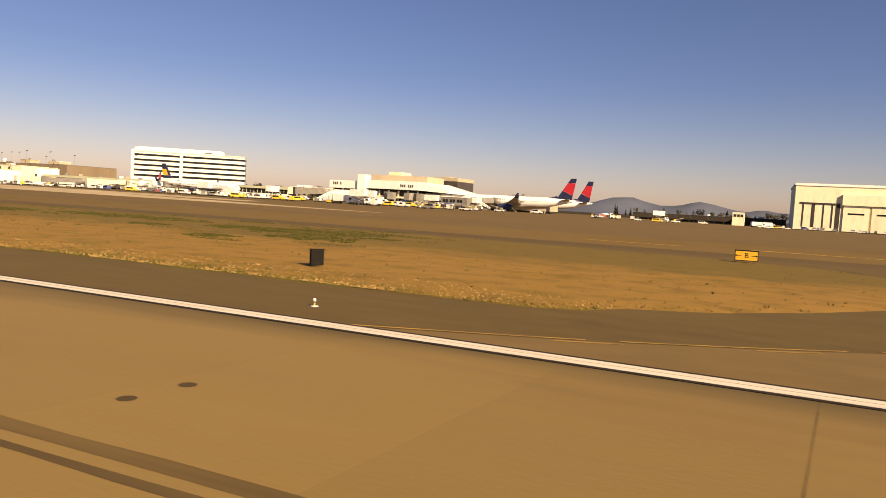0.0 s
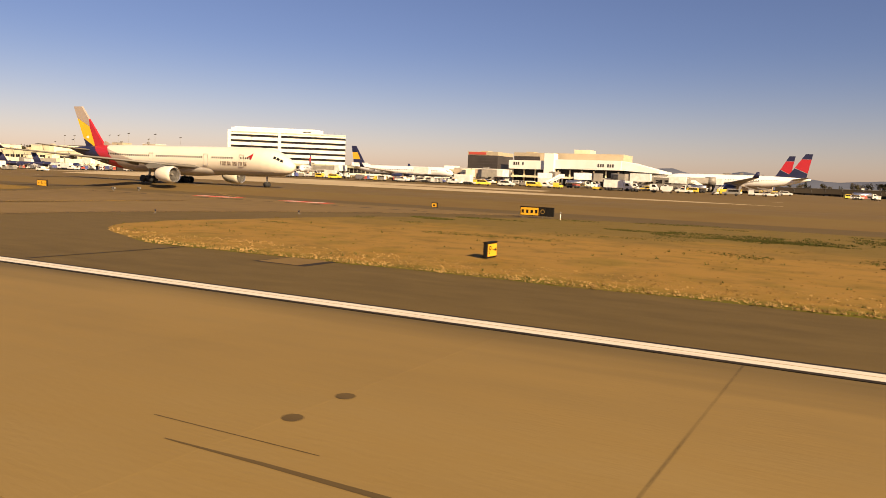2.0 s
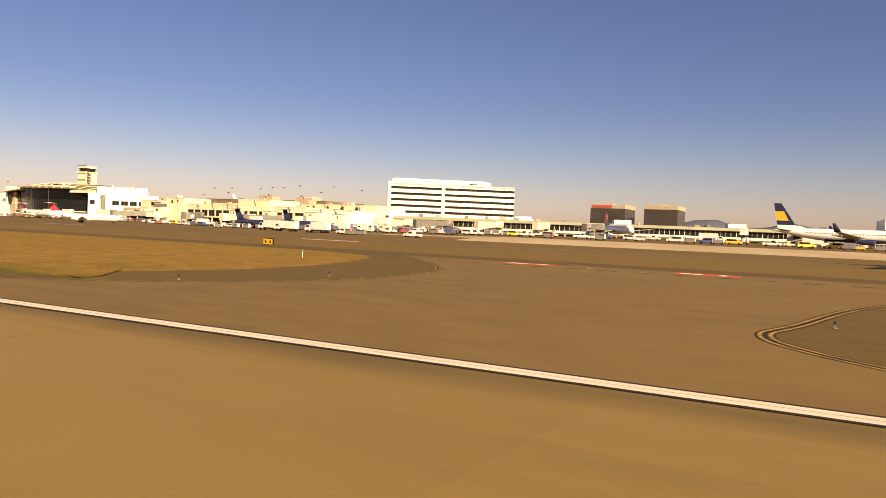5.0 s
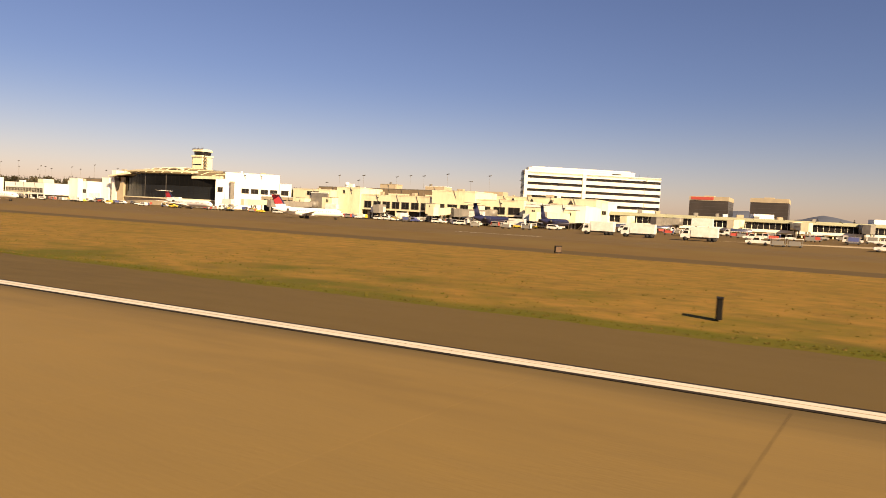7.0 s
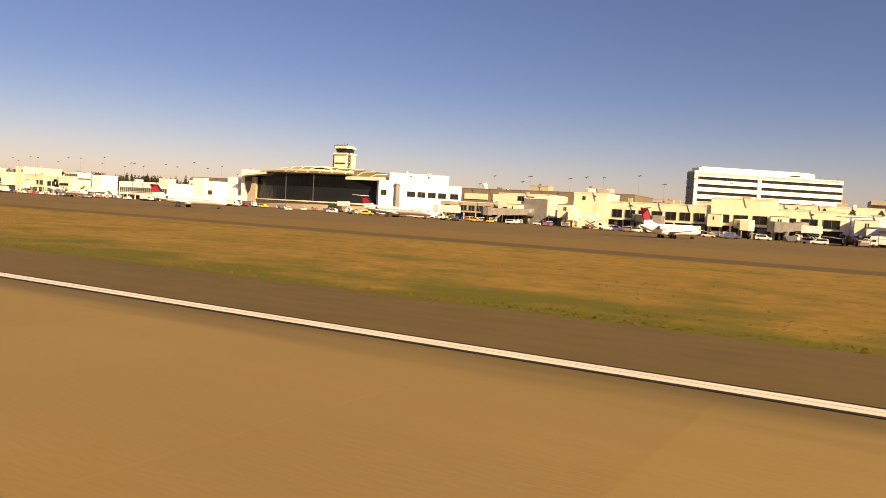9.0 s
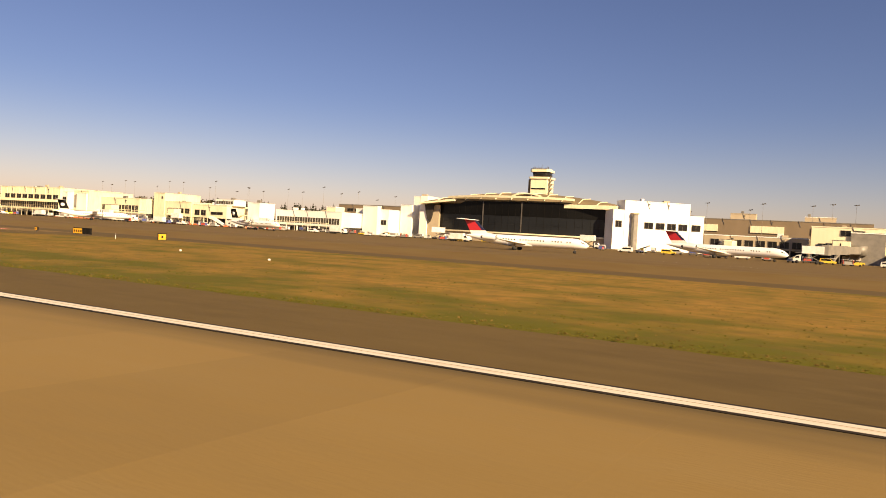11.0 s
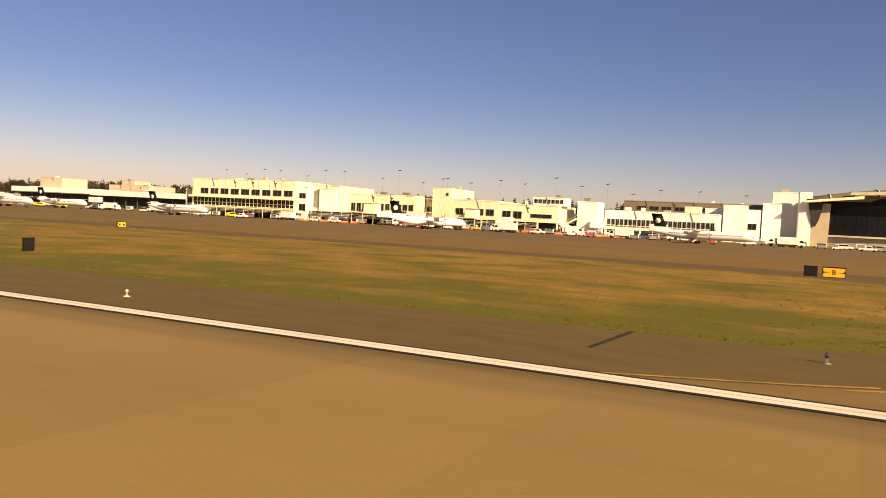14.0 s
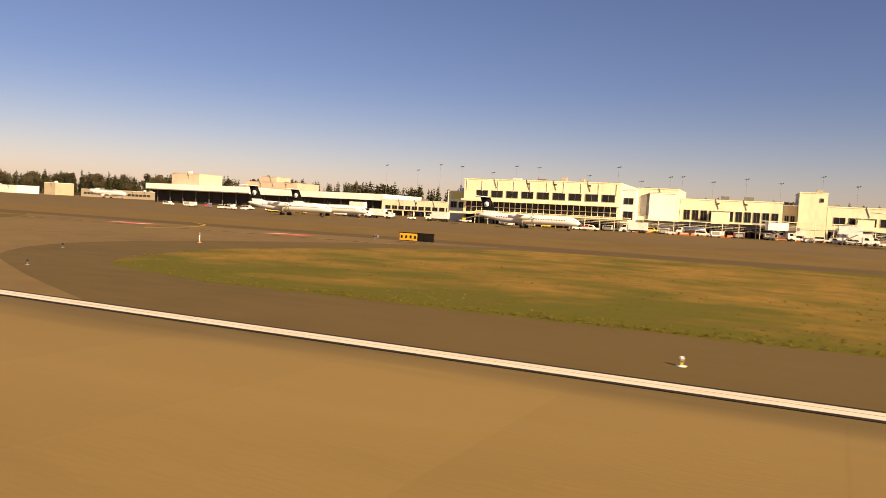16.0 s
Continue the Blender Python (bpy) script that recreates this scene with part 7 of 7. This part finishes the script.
for x0, x1, y0, y1, n in ROWS:
    for i in range(n):
        PARK[rng.choice(KINDS)].append((round(x0 + (x1 - x0) * (i + rng.random()) / n, 1), round(rng.uniform(y0, y1), 1), rng.choice((0, 0, 180, 180, 20, 90))))
SINGLE = {"truck": [(-416.5, 190.0, 180), (-404.5, 184.5, 180), (-389.0, 181.0, 180)], "pickup": [(-375.8, 177.0, 180), (-350.5, 174.5, 180)], "cart_g": [(-371.4, 173.8, 0), (-368.0, 174.2, 0)], "suv": [(-486.5, 244.0, 0), (-444.0, 233.0, 0)]}
taken = [(-236.5 + 5 * k, 249) for k in range(-5, 6)] + [(jx, 238 + 4 * k) for jx in (-475, -450) for k in range(8)]
taken += [(x, y) for spots in SINGLE.values() for x, y, _ in spots]
for kind_ in PARK:                                             # no two may stand in one spot
    keep = []
    for x, y, turn in PARK[kind_]:
        if all(abs(x - a) > 6.5 or abs(y - b) > 3.6 for a, b in taken) or len(keep) == 0:
            keep.append((x, y, turn))
            taken.append((x, y))
    PARK[kind_] = keep
for kind_, spots in SINGLE.items():
    PARK[kind_] = PARK.get(kind_, []) + spots
for kind_, spots in PARK.items():
    first = None
    for x, y, turn in spots:
        m = pose(x, y, apron_z(x, y), 0, 0, turn)
        if first is None:
            first = FLEET[kind_](m)
        else:
            copy_thing(first, place(m))


# orange barriers along the concourse foot
def barrier():
    top = thing("apron_barrier", pose(-957, 262, 0), "low orange and white apron barrier", "barrier", "apron barriers")
    bm = B(); slab_xz(bm, [(-1.6, 0), (1.6, 0), (1.5, 0.35), (1.45, 0.85), (-1.45, 0.85), (-1.5, 0.35)], -0.25, 0.25); part("body", bm, M["orange"], top)
    bm = B(); box(bm, -1.3, 1.3, -0.262, 0.262, 0.5, 0.68); part("band", bm, M["v_white"], top)
    return top


br = barrier()
for i in range(26):
    copy_thing(br, place(pose(-954 + i * 3.6, 262 + 2.2 * math.sin(i), 0, 0, 0, 6 * math.sin(i * 2.1))))
for i in range(9):
    copy_thing(br, place(pose(-1000 + i * 3.7, 250 + math.sin(i), 0)))


# jet bridges
def jet_bridge(x, y, turn, length=22.0, label="grey"):
    mat_ = M["grey_metal"] if label == "grey" else M["cream"]
    top = thing("jet_bridge", pose(x, y, apron_z(x, y), 0, 0, turn), ("grey metal" if label == "grey" else "cream") + " jet bridge reaching out from the gate", "jet bridge", "jet bridges")
    bm = B(); tube(bm, (0, 0, 0), (0, 0, 3.4), 0.7, n=10); part("rotunda_column", bm, M["grey_metal"], top)
    bm = B(); tube(bm, (0, 0, 3.4), (0, 0, 6.9), 2.4, n=14); part("rotunda", bm, mat_, top)
    bm = B(); slab_xz(bm, [(1.8, 3.9), (length * 0.55, 3.6), (length * 0.55, 6.3), (1.8, 6.6)], -1.5, 1.5); part("tunnel", bm, mat_, top)
    bm = B(); slab_xz(bm, [(length * 0.5, 3.4), (length, 3.2), (length, 6.2), (length * 0.5, 6.5)], -1.75, 1.75); part("outer_tunnel", bm, mat_, top)
    bm = B(); prism(bm, [(length - 0.2, -2.0), (length + 2.6, -2.3), (length + 3.4, 0.5), (length + 2.2, 2.3), (length - 0.2, 2.0)], 2.9, 6.5); part("cab", bm, mat_, top)
    bm = B(); box(bm, length * 0.3, length * 0.9, -1.79, -1.76, 4.5, 5.3); part("advert_strip", bm, M["v_grey" if label == "grey" else "tan_wall"], top)
    for sy in (-1.4, 1.4):
        bm = B(); box(bm, length * 0.72 - 0.25, length * 0.72 + 0.25, sy - 0.25, sy + 0.25, 0.6, 3.5); part("lift_column", bm, M["dark_metal"], top)
        bm = B(); wheel(bm, length * 0.72, sy, 0.55, 0.55, 0.5); part("wheel", bm, M["tyre"], top)
    bm = B(); slab_xz(bm, [(length * 0.78, 3.3), (length * 0.95, 0.3), (length * 0.99, 0.3), (length * 0.84, 3.3)], 1.8, 2.5); part("service_stair", bm, M["grey_metal"], top)
    return top


for x, y, turn, ln2, lb in ((-168, 332, -70, 20, "grey"), (-150, 333, -110, 18, "grey"), (-222, 330, -100, 20, "grey"), (-197, 331, -75, 18, "grey"), (-183, 331, -55, 16, "grey"), (-236, 342, -60, 20, "grey"), (-128, 350, -150, 22, "grey"), (-250, 342, -60, 24, "cream"), (-470, 284, -70, 22, "cream"), (-490, 283, -110, 20, "grey"), (-510, 282, -80, 22, "cream"),
                            (-548, 283, -60, 22, "grey"), (-585, 298, -60, 24, "cream"), (-600, 298, -120, 22, "grey"), (-440, 326, -80, 26, "cream"), (-420, 334, -100, 24, "grey"), (-395, 344, -90, 24, "cream"), (-372, 352, -80, 24, "cream"), (-345, 362, -90, 26, "grey"), (-648, 318, -80, 24, "cream"), (-455, 286, -95, 22, "cream")):
    jet_bridge(x, y, turn, ln2, lb)


# gate houses standing out from the south concourse
def gate_house_box(x, y, wdt, z0, h, bars):
    top = thing("gate_lobby", pose(x, y, 0), "boxy cream gate lobby on a steel column", "lobby", "gate lobbies")
    bm = B(); box(bm, -wdt / 2, wdt / 2, -5.0, -0.02, z0, z0 + h, 0, 0.15); part("body", bm, M["cream"], top)
    bm = B(); box(bm, -wdt / 2 - 0.1, wdt / 2 + 0.1, -5.1, 0, z0 + h, z0 + h + 0.2); part("roof", bm, M["grey_metal"], top)
    for sx in (-wdt / 2 + 0.4, wdt / 2 - 0.4):
        bm = B(); tube(bm, (sx, -4.4, 0), (sx, -4.4, z0), 0.18, n=8); part("column", bm, M["dark_metal"], top)
    for k in range(bars):
        bm = B(); box(bm, -0.5 + k * 0.75, -0.05 + k * 0.75, -5.06, -5.0, z0 + h * 0.55, z0 + h * 0.82); part("number_bar", bm, M["sign_black"], top)
    bm = B(); tube(bm, (wdt / 2 + 0.2, -2.5, 0.2), (wdt / 2 + 3.4, -4.8, z0), 0.14, n=6); part("service_stair", bm, M["grey_metal"], top)
    return top


for x, y, wdt, z0, h, bars in ((-577, 284, 6.5, 3.6, 5.5, 2), (-519, 284, 5.0, 3.6, 4.6, 1), (-497, 284, 6.0, 3.4, 5.0, 2), (-470, 285.5, 7.5, 3.0, 5.6, 2), (-454, 285.5, 5.5, 3.0, 5.0, 2), (-606, 299, 6.0, 3.4, 5.0, 1), (-930, 275.5, 5.0, 4.2, 4.0, 0), (-975, 269.5, 6.0, 4.4, 4.2, 0)):
    gate_house_box(x, y, wdt, z0, h, bars)


# covered walkway and stairs of the north concourse
def walkway(x0, x1, y, z=4.6):
    top = thing("covered_walkway", pose(x0, y, 0), "pale steel covered walkway on posts along the concourse", "walkway", "covered walkways")
    w = x1 - x0
    bm = B(); box(bm, 0, w, -1.2, 1.2, z, z + 0.25); part("roof", bm, M["cream"], top)
    bm = B(); box(bm, 0, w, -1.1, 1.1, z - 2.2, z - 2.05); part("deck", bm, M["grey_metal"], top)
    n = max(2, int(w / 5))
    for i in range(n + 1):
        bm = B(); tube(bm, (w * i / n, -1.0, 0), (w * i / n, -1.0, z), 0.12, n=6); part("post", bm, M["cream"], top)
    for dz in (-1.1, -1.6):
        bm = B(); tube(bm, (0, -1.05, z + dz), (w, -1.05, z + dz), 0.06, n=5); part("rail", bm, M["cream"], top)
    return top


walkway(-1060, -1003, 248)
walkway(-1000, -958, 258)
walkway(-962, -930, 255, 6.0)
walkway(-938, -900, 270)
walkway(-880, -838, 292)
st = thing("outside_stair", pose(-893, 281, 0), "pale open steel stair beside the white tower", "stairs")
bm = B(); slab_xz(bm, [(-6, 0), (-4.8, 0), (5.5, 6.2), (9, 6.2), (9, 6.8), (5, 6.8)], -0.8, 0.8); part("flight", bm, M["cream"], st)
for i in range(5):
    bm = B(); tube(bm, (-4 + i * 3, -0.8, 0.2 + i * 1.7), (-4 + i * 3, -0.8, 2.2 + i * 1.55), 0.08, n=5); part("rail_post", bm, M["cream"], st)
bm = B(); tube(bm, (-5, -0.8, 1.6), (6, -0.8, 8.0), 0.09, n=5); part("handrail", bm, M["cream"], st)
for x in (2, 8.5):
    bm = B(); tube(bm, (x, 0, 0), (x, 0, 6.0 if x > 5 else 4.2), 0.16, n=6); part("support", bm, M["cream"], st)


# floodlight masts behind the terminal
def mast(x, y, h):
    top = thing("light_mast", pose(x, y, 0), "tall thin floodlight mast with a cross head", "lamp", "floodlight masts")
    bm = B(); tube(bm, (0, 0, 0), (0, 0, h), 0.09, 0.05, n=6); part("pole", bm, M["grey_metal"], top)
    bm = B(); tube(bm, (-1.3, 0, h), (1.3, 0, h), 0.08, n=5); part("crossbar", bm, M["dark_metal"], top)
    for sx in (-1.1, -0.1, 0.9):
        bm = B(); box(bm, sx - 0.34, sx + 0.34, -0.35, 0.35, h - 0.3 + 0.3 * sx * sx, h + 0.3 + 0.2 * sx, 0, 0.08); part("lamp", bm, M["dark_metal"], top)
    return top


for x, h in ((-1189, 32), (-1160, 28.5), (-1146, 32.4), (-1130, 31.4), (-1113, 28.7), (-1098, 33), (-1084.6, 32.7), (-1054, 28.7), (-1035, 33.2), (-1024, 26.3), (-1008, 29), (-1000.6, 28.8), (-985, 26.4), (-968.7, 29), (-952, 27), (-932.7, 31), (-917, 26.5), (-902, 28.1), (-888, 23), (-873, 25.7), (-852, 25.2), (-828.5, 24),
             (-678.5, 22.1), (-669.7, 27.6), (-646.8, 24), (-640.5, 27.2), (-617.4, 27.1), (-608.5, 28.3), (-598, 28.3), (-575.4, 29.3), (-563, 25.4), (-545.7, 28.8), (-528, 27), (-451, 28)):
    mast(x, 402 + (int(-x) % 5) * 3, h)


# ---- trees and hills ----
def conifer_mesh(seed, h):
    r = random.Random(seed)
    bm = B()
    tube(bm, (0, 0, 0), (0, 0, h * 0.97), 0.018 * h, 0.004 * h, n=6, mi=0)
    levels = 13
    for i in range(levels):
        z = h * (0.14 + 0.83 * i / levels)
        reach = h * 0.19 * (1 - i / levels) ** 0.8 * r.uniform(0.75, 1.2) + 0.02 * h
        for k in range(9):
            a = k * math.tau / 9 + r.uniform(-0.4, 0.4)
            q = reach * r.uniform(0.55, 1.15)
            d = Vector((math.cos(a), math.sin(a), 0))
            s = Vector((-d.y, d.x, 0)) * q * 0.35
            base = Vector((0, 0, z + r.uniform(-0.02, 0.02) * h))
            tip = base + d * q + Vector((0, 0, -0.35 * q))
            mid = base + d * q * 0.55 + Vector((0, 0, 0.05 * q))
            face(bm, [base, mid - s, tip, mid + s], 1)
            face(bm, [base + Vector((0, 0, 0.10 * q)), mid + Vector((0, 0, -0.4 * q)) - s * 0.6, tip], 1)
    return mesh_of("conifer", bm, [M["bark"], M["needles"]])


def broadleaf_mesh(seed, h):
    r = random.Random(seed)
    bm = B()
    tube(bm, (0, 0, 0), (0, 0, h * 0.5), 0.03 * h, 0.015 * h, n=6, mi=0)
    for k in range(7):
        a = r.uniform(0, math.tau)
        tube(bm, (0, 0, h * r.uniform(0.25, 0.5)), (math.cos(a) * h * 0.25, math.sin(a) * h * 0.25, h * r.uniform(0.6, 0.9)), 0.012 * h, 0.003 * h, n=4, mi=0)
    lobes = [(Vector((r.uniform(-0.24, 0.24), r.uniform(-0.24, 0.24), r.uniform(0.38, 0.86))) * h, h * r.uniform(0.10, 0.21)) for _ in range(11)]
    for k in range(420):
        c, rad = r.choice(lobes)
        d = Vector((r.gauss(0, 1), r.gauss(0, 1), r.gauss(0, 0.8))).normalized()
        p = c + d * rad * r.uniform(0.4, 1.15)
        u = Vector((r.uniform(-1, 1), r.uniform(-1, 1), r.uniform(-1, 1))).normalized() * h * r.uniform(0.02, 0.055)
        v = u.orthogonal().normalized() * h * 0.03
        face(bm, [p - u, p - v, p + u, p + v], 1)
    return mesh_of("broadleaf", bm, [M["bark"], M["leafless"]])


CON = [conifer_mesh(k, 1.0) for k in range(4)]
BRO = [broadleaf_mesh(k + 9, 1.0) for k in range(3)]
rng = random.Random(11)


def tree(x, y, h, con, woods=None):
    me, w, turn = rng.choice(CON if con else BRO), rng.uniform(0.8, 1.15), rng.uniform(0, 360)
    m = place(pose(x, y, -0.2, 0, 0, turn)) @ Matrix.Diagonal((h * w * K, h * w * K, h * K, 1))
    if woods is not None:
        o, n = len(woods[0]), len(me.vertices)
        woods[0].extend(tuple(m @ v.co) for v in me.vertices)
        for f in me.polygons:
            woods[1].append([o + k for k in f.vertices])
            woods[2].append(2 if not con and f.material_index else f.material_index)
        return
    ob = new("conifer_tree" if con else "broadleaf_tree", me)
    ob.matrix_basis = m
    tagged(ob, "tall dark conifer in the far tree line" if con else "bare brown broadleaf tree in the far tree line", "tree", "far tree line")


for x0, x1, y, n, hmin, hmax, share, joined in ((-2300, -1640, 740, 240, 20, 37, 0.45, True), (-1690, -1180, 700, 190, 22, 35, 0.88, False), (-1200, -880, 700, 140, 20, 31, 0.9, True), (-880, -800, 640, 18, 18, 26, 0.9, False), (-560, -300, 960, 34, 14, 22, 0.7, False), (-700, -560, 760, 10, 14, 22, 0.5, False), (-300, 150, 1500, 34, 14, 26, 0.6, False)):
    woods = ([], [], []) if joined else None
    for k in range(n):
        tree(x0 + (x1 - x0) * (k + rng.random()) / n, y + rng.uniform(-40, 60), rng.uniform(hmin, hmax), rng.random() < share, woods)
    if joined:
        me = bpy.data.meshes.new("far_woods")
        me.from_pydata(woods[0], [], woods[1])
        for q in ("bark", "needles", "leafless"):
            me.materials.append(M[q])
        me.polygons.foreach_set("material_index", woods[2])
        tagged(new("far_woods", me), "dark mixed conifer and bare broadleaf woods on the skyline", "woods", kind="stuff")


def hills(name, pts, y, label):
    bm = B()
    c = smooth_curve([(x, z) for x, z in pts], 45.0)
    front = []
    for i, p in enumerate(c):
        z = p.y + 9 * noise.noise(Vector((p.x * 0.012, 1.3, y * 0.01))) + 4 * noise.noise(Vector((p.x * 0.05, 5.3, 0)))
        front.append((p.x, max(2.0, z)))
    rows_ = []
    for dy, f in ((-500, 0.0), (-330, 0.45), (-160, 0.8), (0, 1.0), (200, 0.6)):
        rows_.append([bm.verts.new((x, y + dy + 30 * noise.noise(Vector((x * 0.006, dy * 0.01, 0))), z * f - (1 if f == 0 else 0))) for x, z in front])
    for a, b in zip(rows_, rows_[1:]):
        for i in range(len(a) - 1):
            f = bm.faces.new((a[i], a[i + 1], b[i + 1], b[i]))
            f.smooth = True
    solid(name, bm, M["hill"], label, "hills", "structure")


hills("backdrop_hills", [(-1150, 20), (-950, 60), (-820, 90), (-700, 105), (-600, 70), (-480, 62), (-330, 92), (-230, 78), (-120, 52), (20, 62), (150, 48), (330, 60), (600, 50), (1100, 40)], 4250, "hills tinted haze-blue on the southern horizon")
hills("backdrop_ridge", [(-3600, 22), (-3000, 38), (-2400, 34), (-1900, 44), (-1400, 30), (-1000, 26)], 4350, "low wooded ridge tinted with haze on the horizon")


# ---- runway slabs ----
SLAB = {}


def slab_mesh(w):
    if w not in SLAB:
        bm = B()
        L = 6.1 - 0.004
        ring_lo = [(-L / 2 - 0.05 * w, -w / 2), (L / 2 - 0.05 * w, -w / 2), (L / 2 + 0.05 * w, w / 2), (-L / 2 + 0.05 * w, w / 2)]   # joints run askew
        prism(bm, ring_lo, 0.006, 0.032)
        SLAB[w] = mesh_of("slab", bm, M["concrete"])
    return SLAB[w]


runway = tagged(new("runway"), "tan grooved concrete runway laid in long slabs", "runway", kind="structure")
runway.matrix_basis = HALF
for i in range(225):
    x = 58.85 - 6.1 * i
    for yc, w in ((11.92, 13.04 - 0.014),):
        part("slab", slab_mesh(w), None, runway, loc=(x, yc, 0))
bm = B()
L = 6.1 - 0.004
for i in range(290):
    x = 58.85 - 6.1 * i
    prism(bm, [(x - L / 2 - 3.9, -27), (x + L / 2 - 3.9, -27), (x + L / 2 - 0.65, 5.38), (x - L / 2 - 0.65, 5.38)], 0.006, 0.032)
    if i >= 225:
        prism(bm, [(x - L / 2 - 0.65, 5.41), (x + L / 2 - 0.65, 5.41), (x + L / 2 + 0.65, 18.42), (x - L / 2 + 0.65, 18.42)], 0.006, 0.032)
for i in (4, 9, 21, 25, 37, 46, 54, 62, 69, 74, 87, 96, 104, 117, 126, 134, 142, 150, 159, 166):
    x, bj = 55.8 - 6.1 * i, B()
    for k in range(8):                                          # sealed joints, uneven in width
        a, b = k / 8, (k + 1) / 8
        wa, wb = (0.010 + 0.009 * ((i * 7 + k * 5) % 4) / 3 for k in (k, k + 1))
        face(bj, [(x - 0.65 + 1.3 * a - wa, 5.42 + 13.0 * a, 0.0335), (x - 0.65 + 1.3 * a + wa, 5.42 + 13.0 * a, 0.0335), (x - 0.65 + 1.3 * b + wb, 5.42 + 13.0 * b, 0.0335), (x - 0.65 + 1.3 * b - wb, 5.42 + 13.0 * b, 0.0335)])
    part("sealed_joint", bj, M["rubber"], runway, "dark tar sealed joint")
rest = part("far_slabs", bm, M["concrete"], runway)
tagged(rest, kind="stuff")
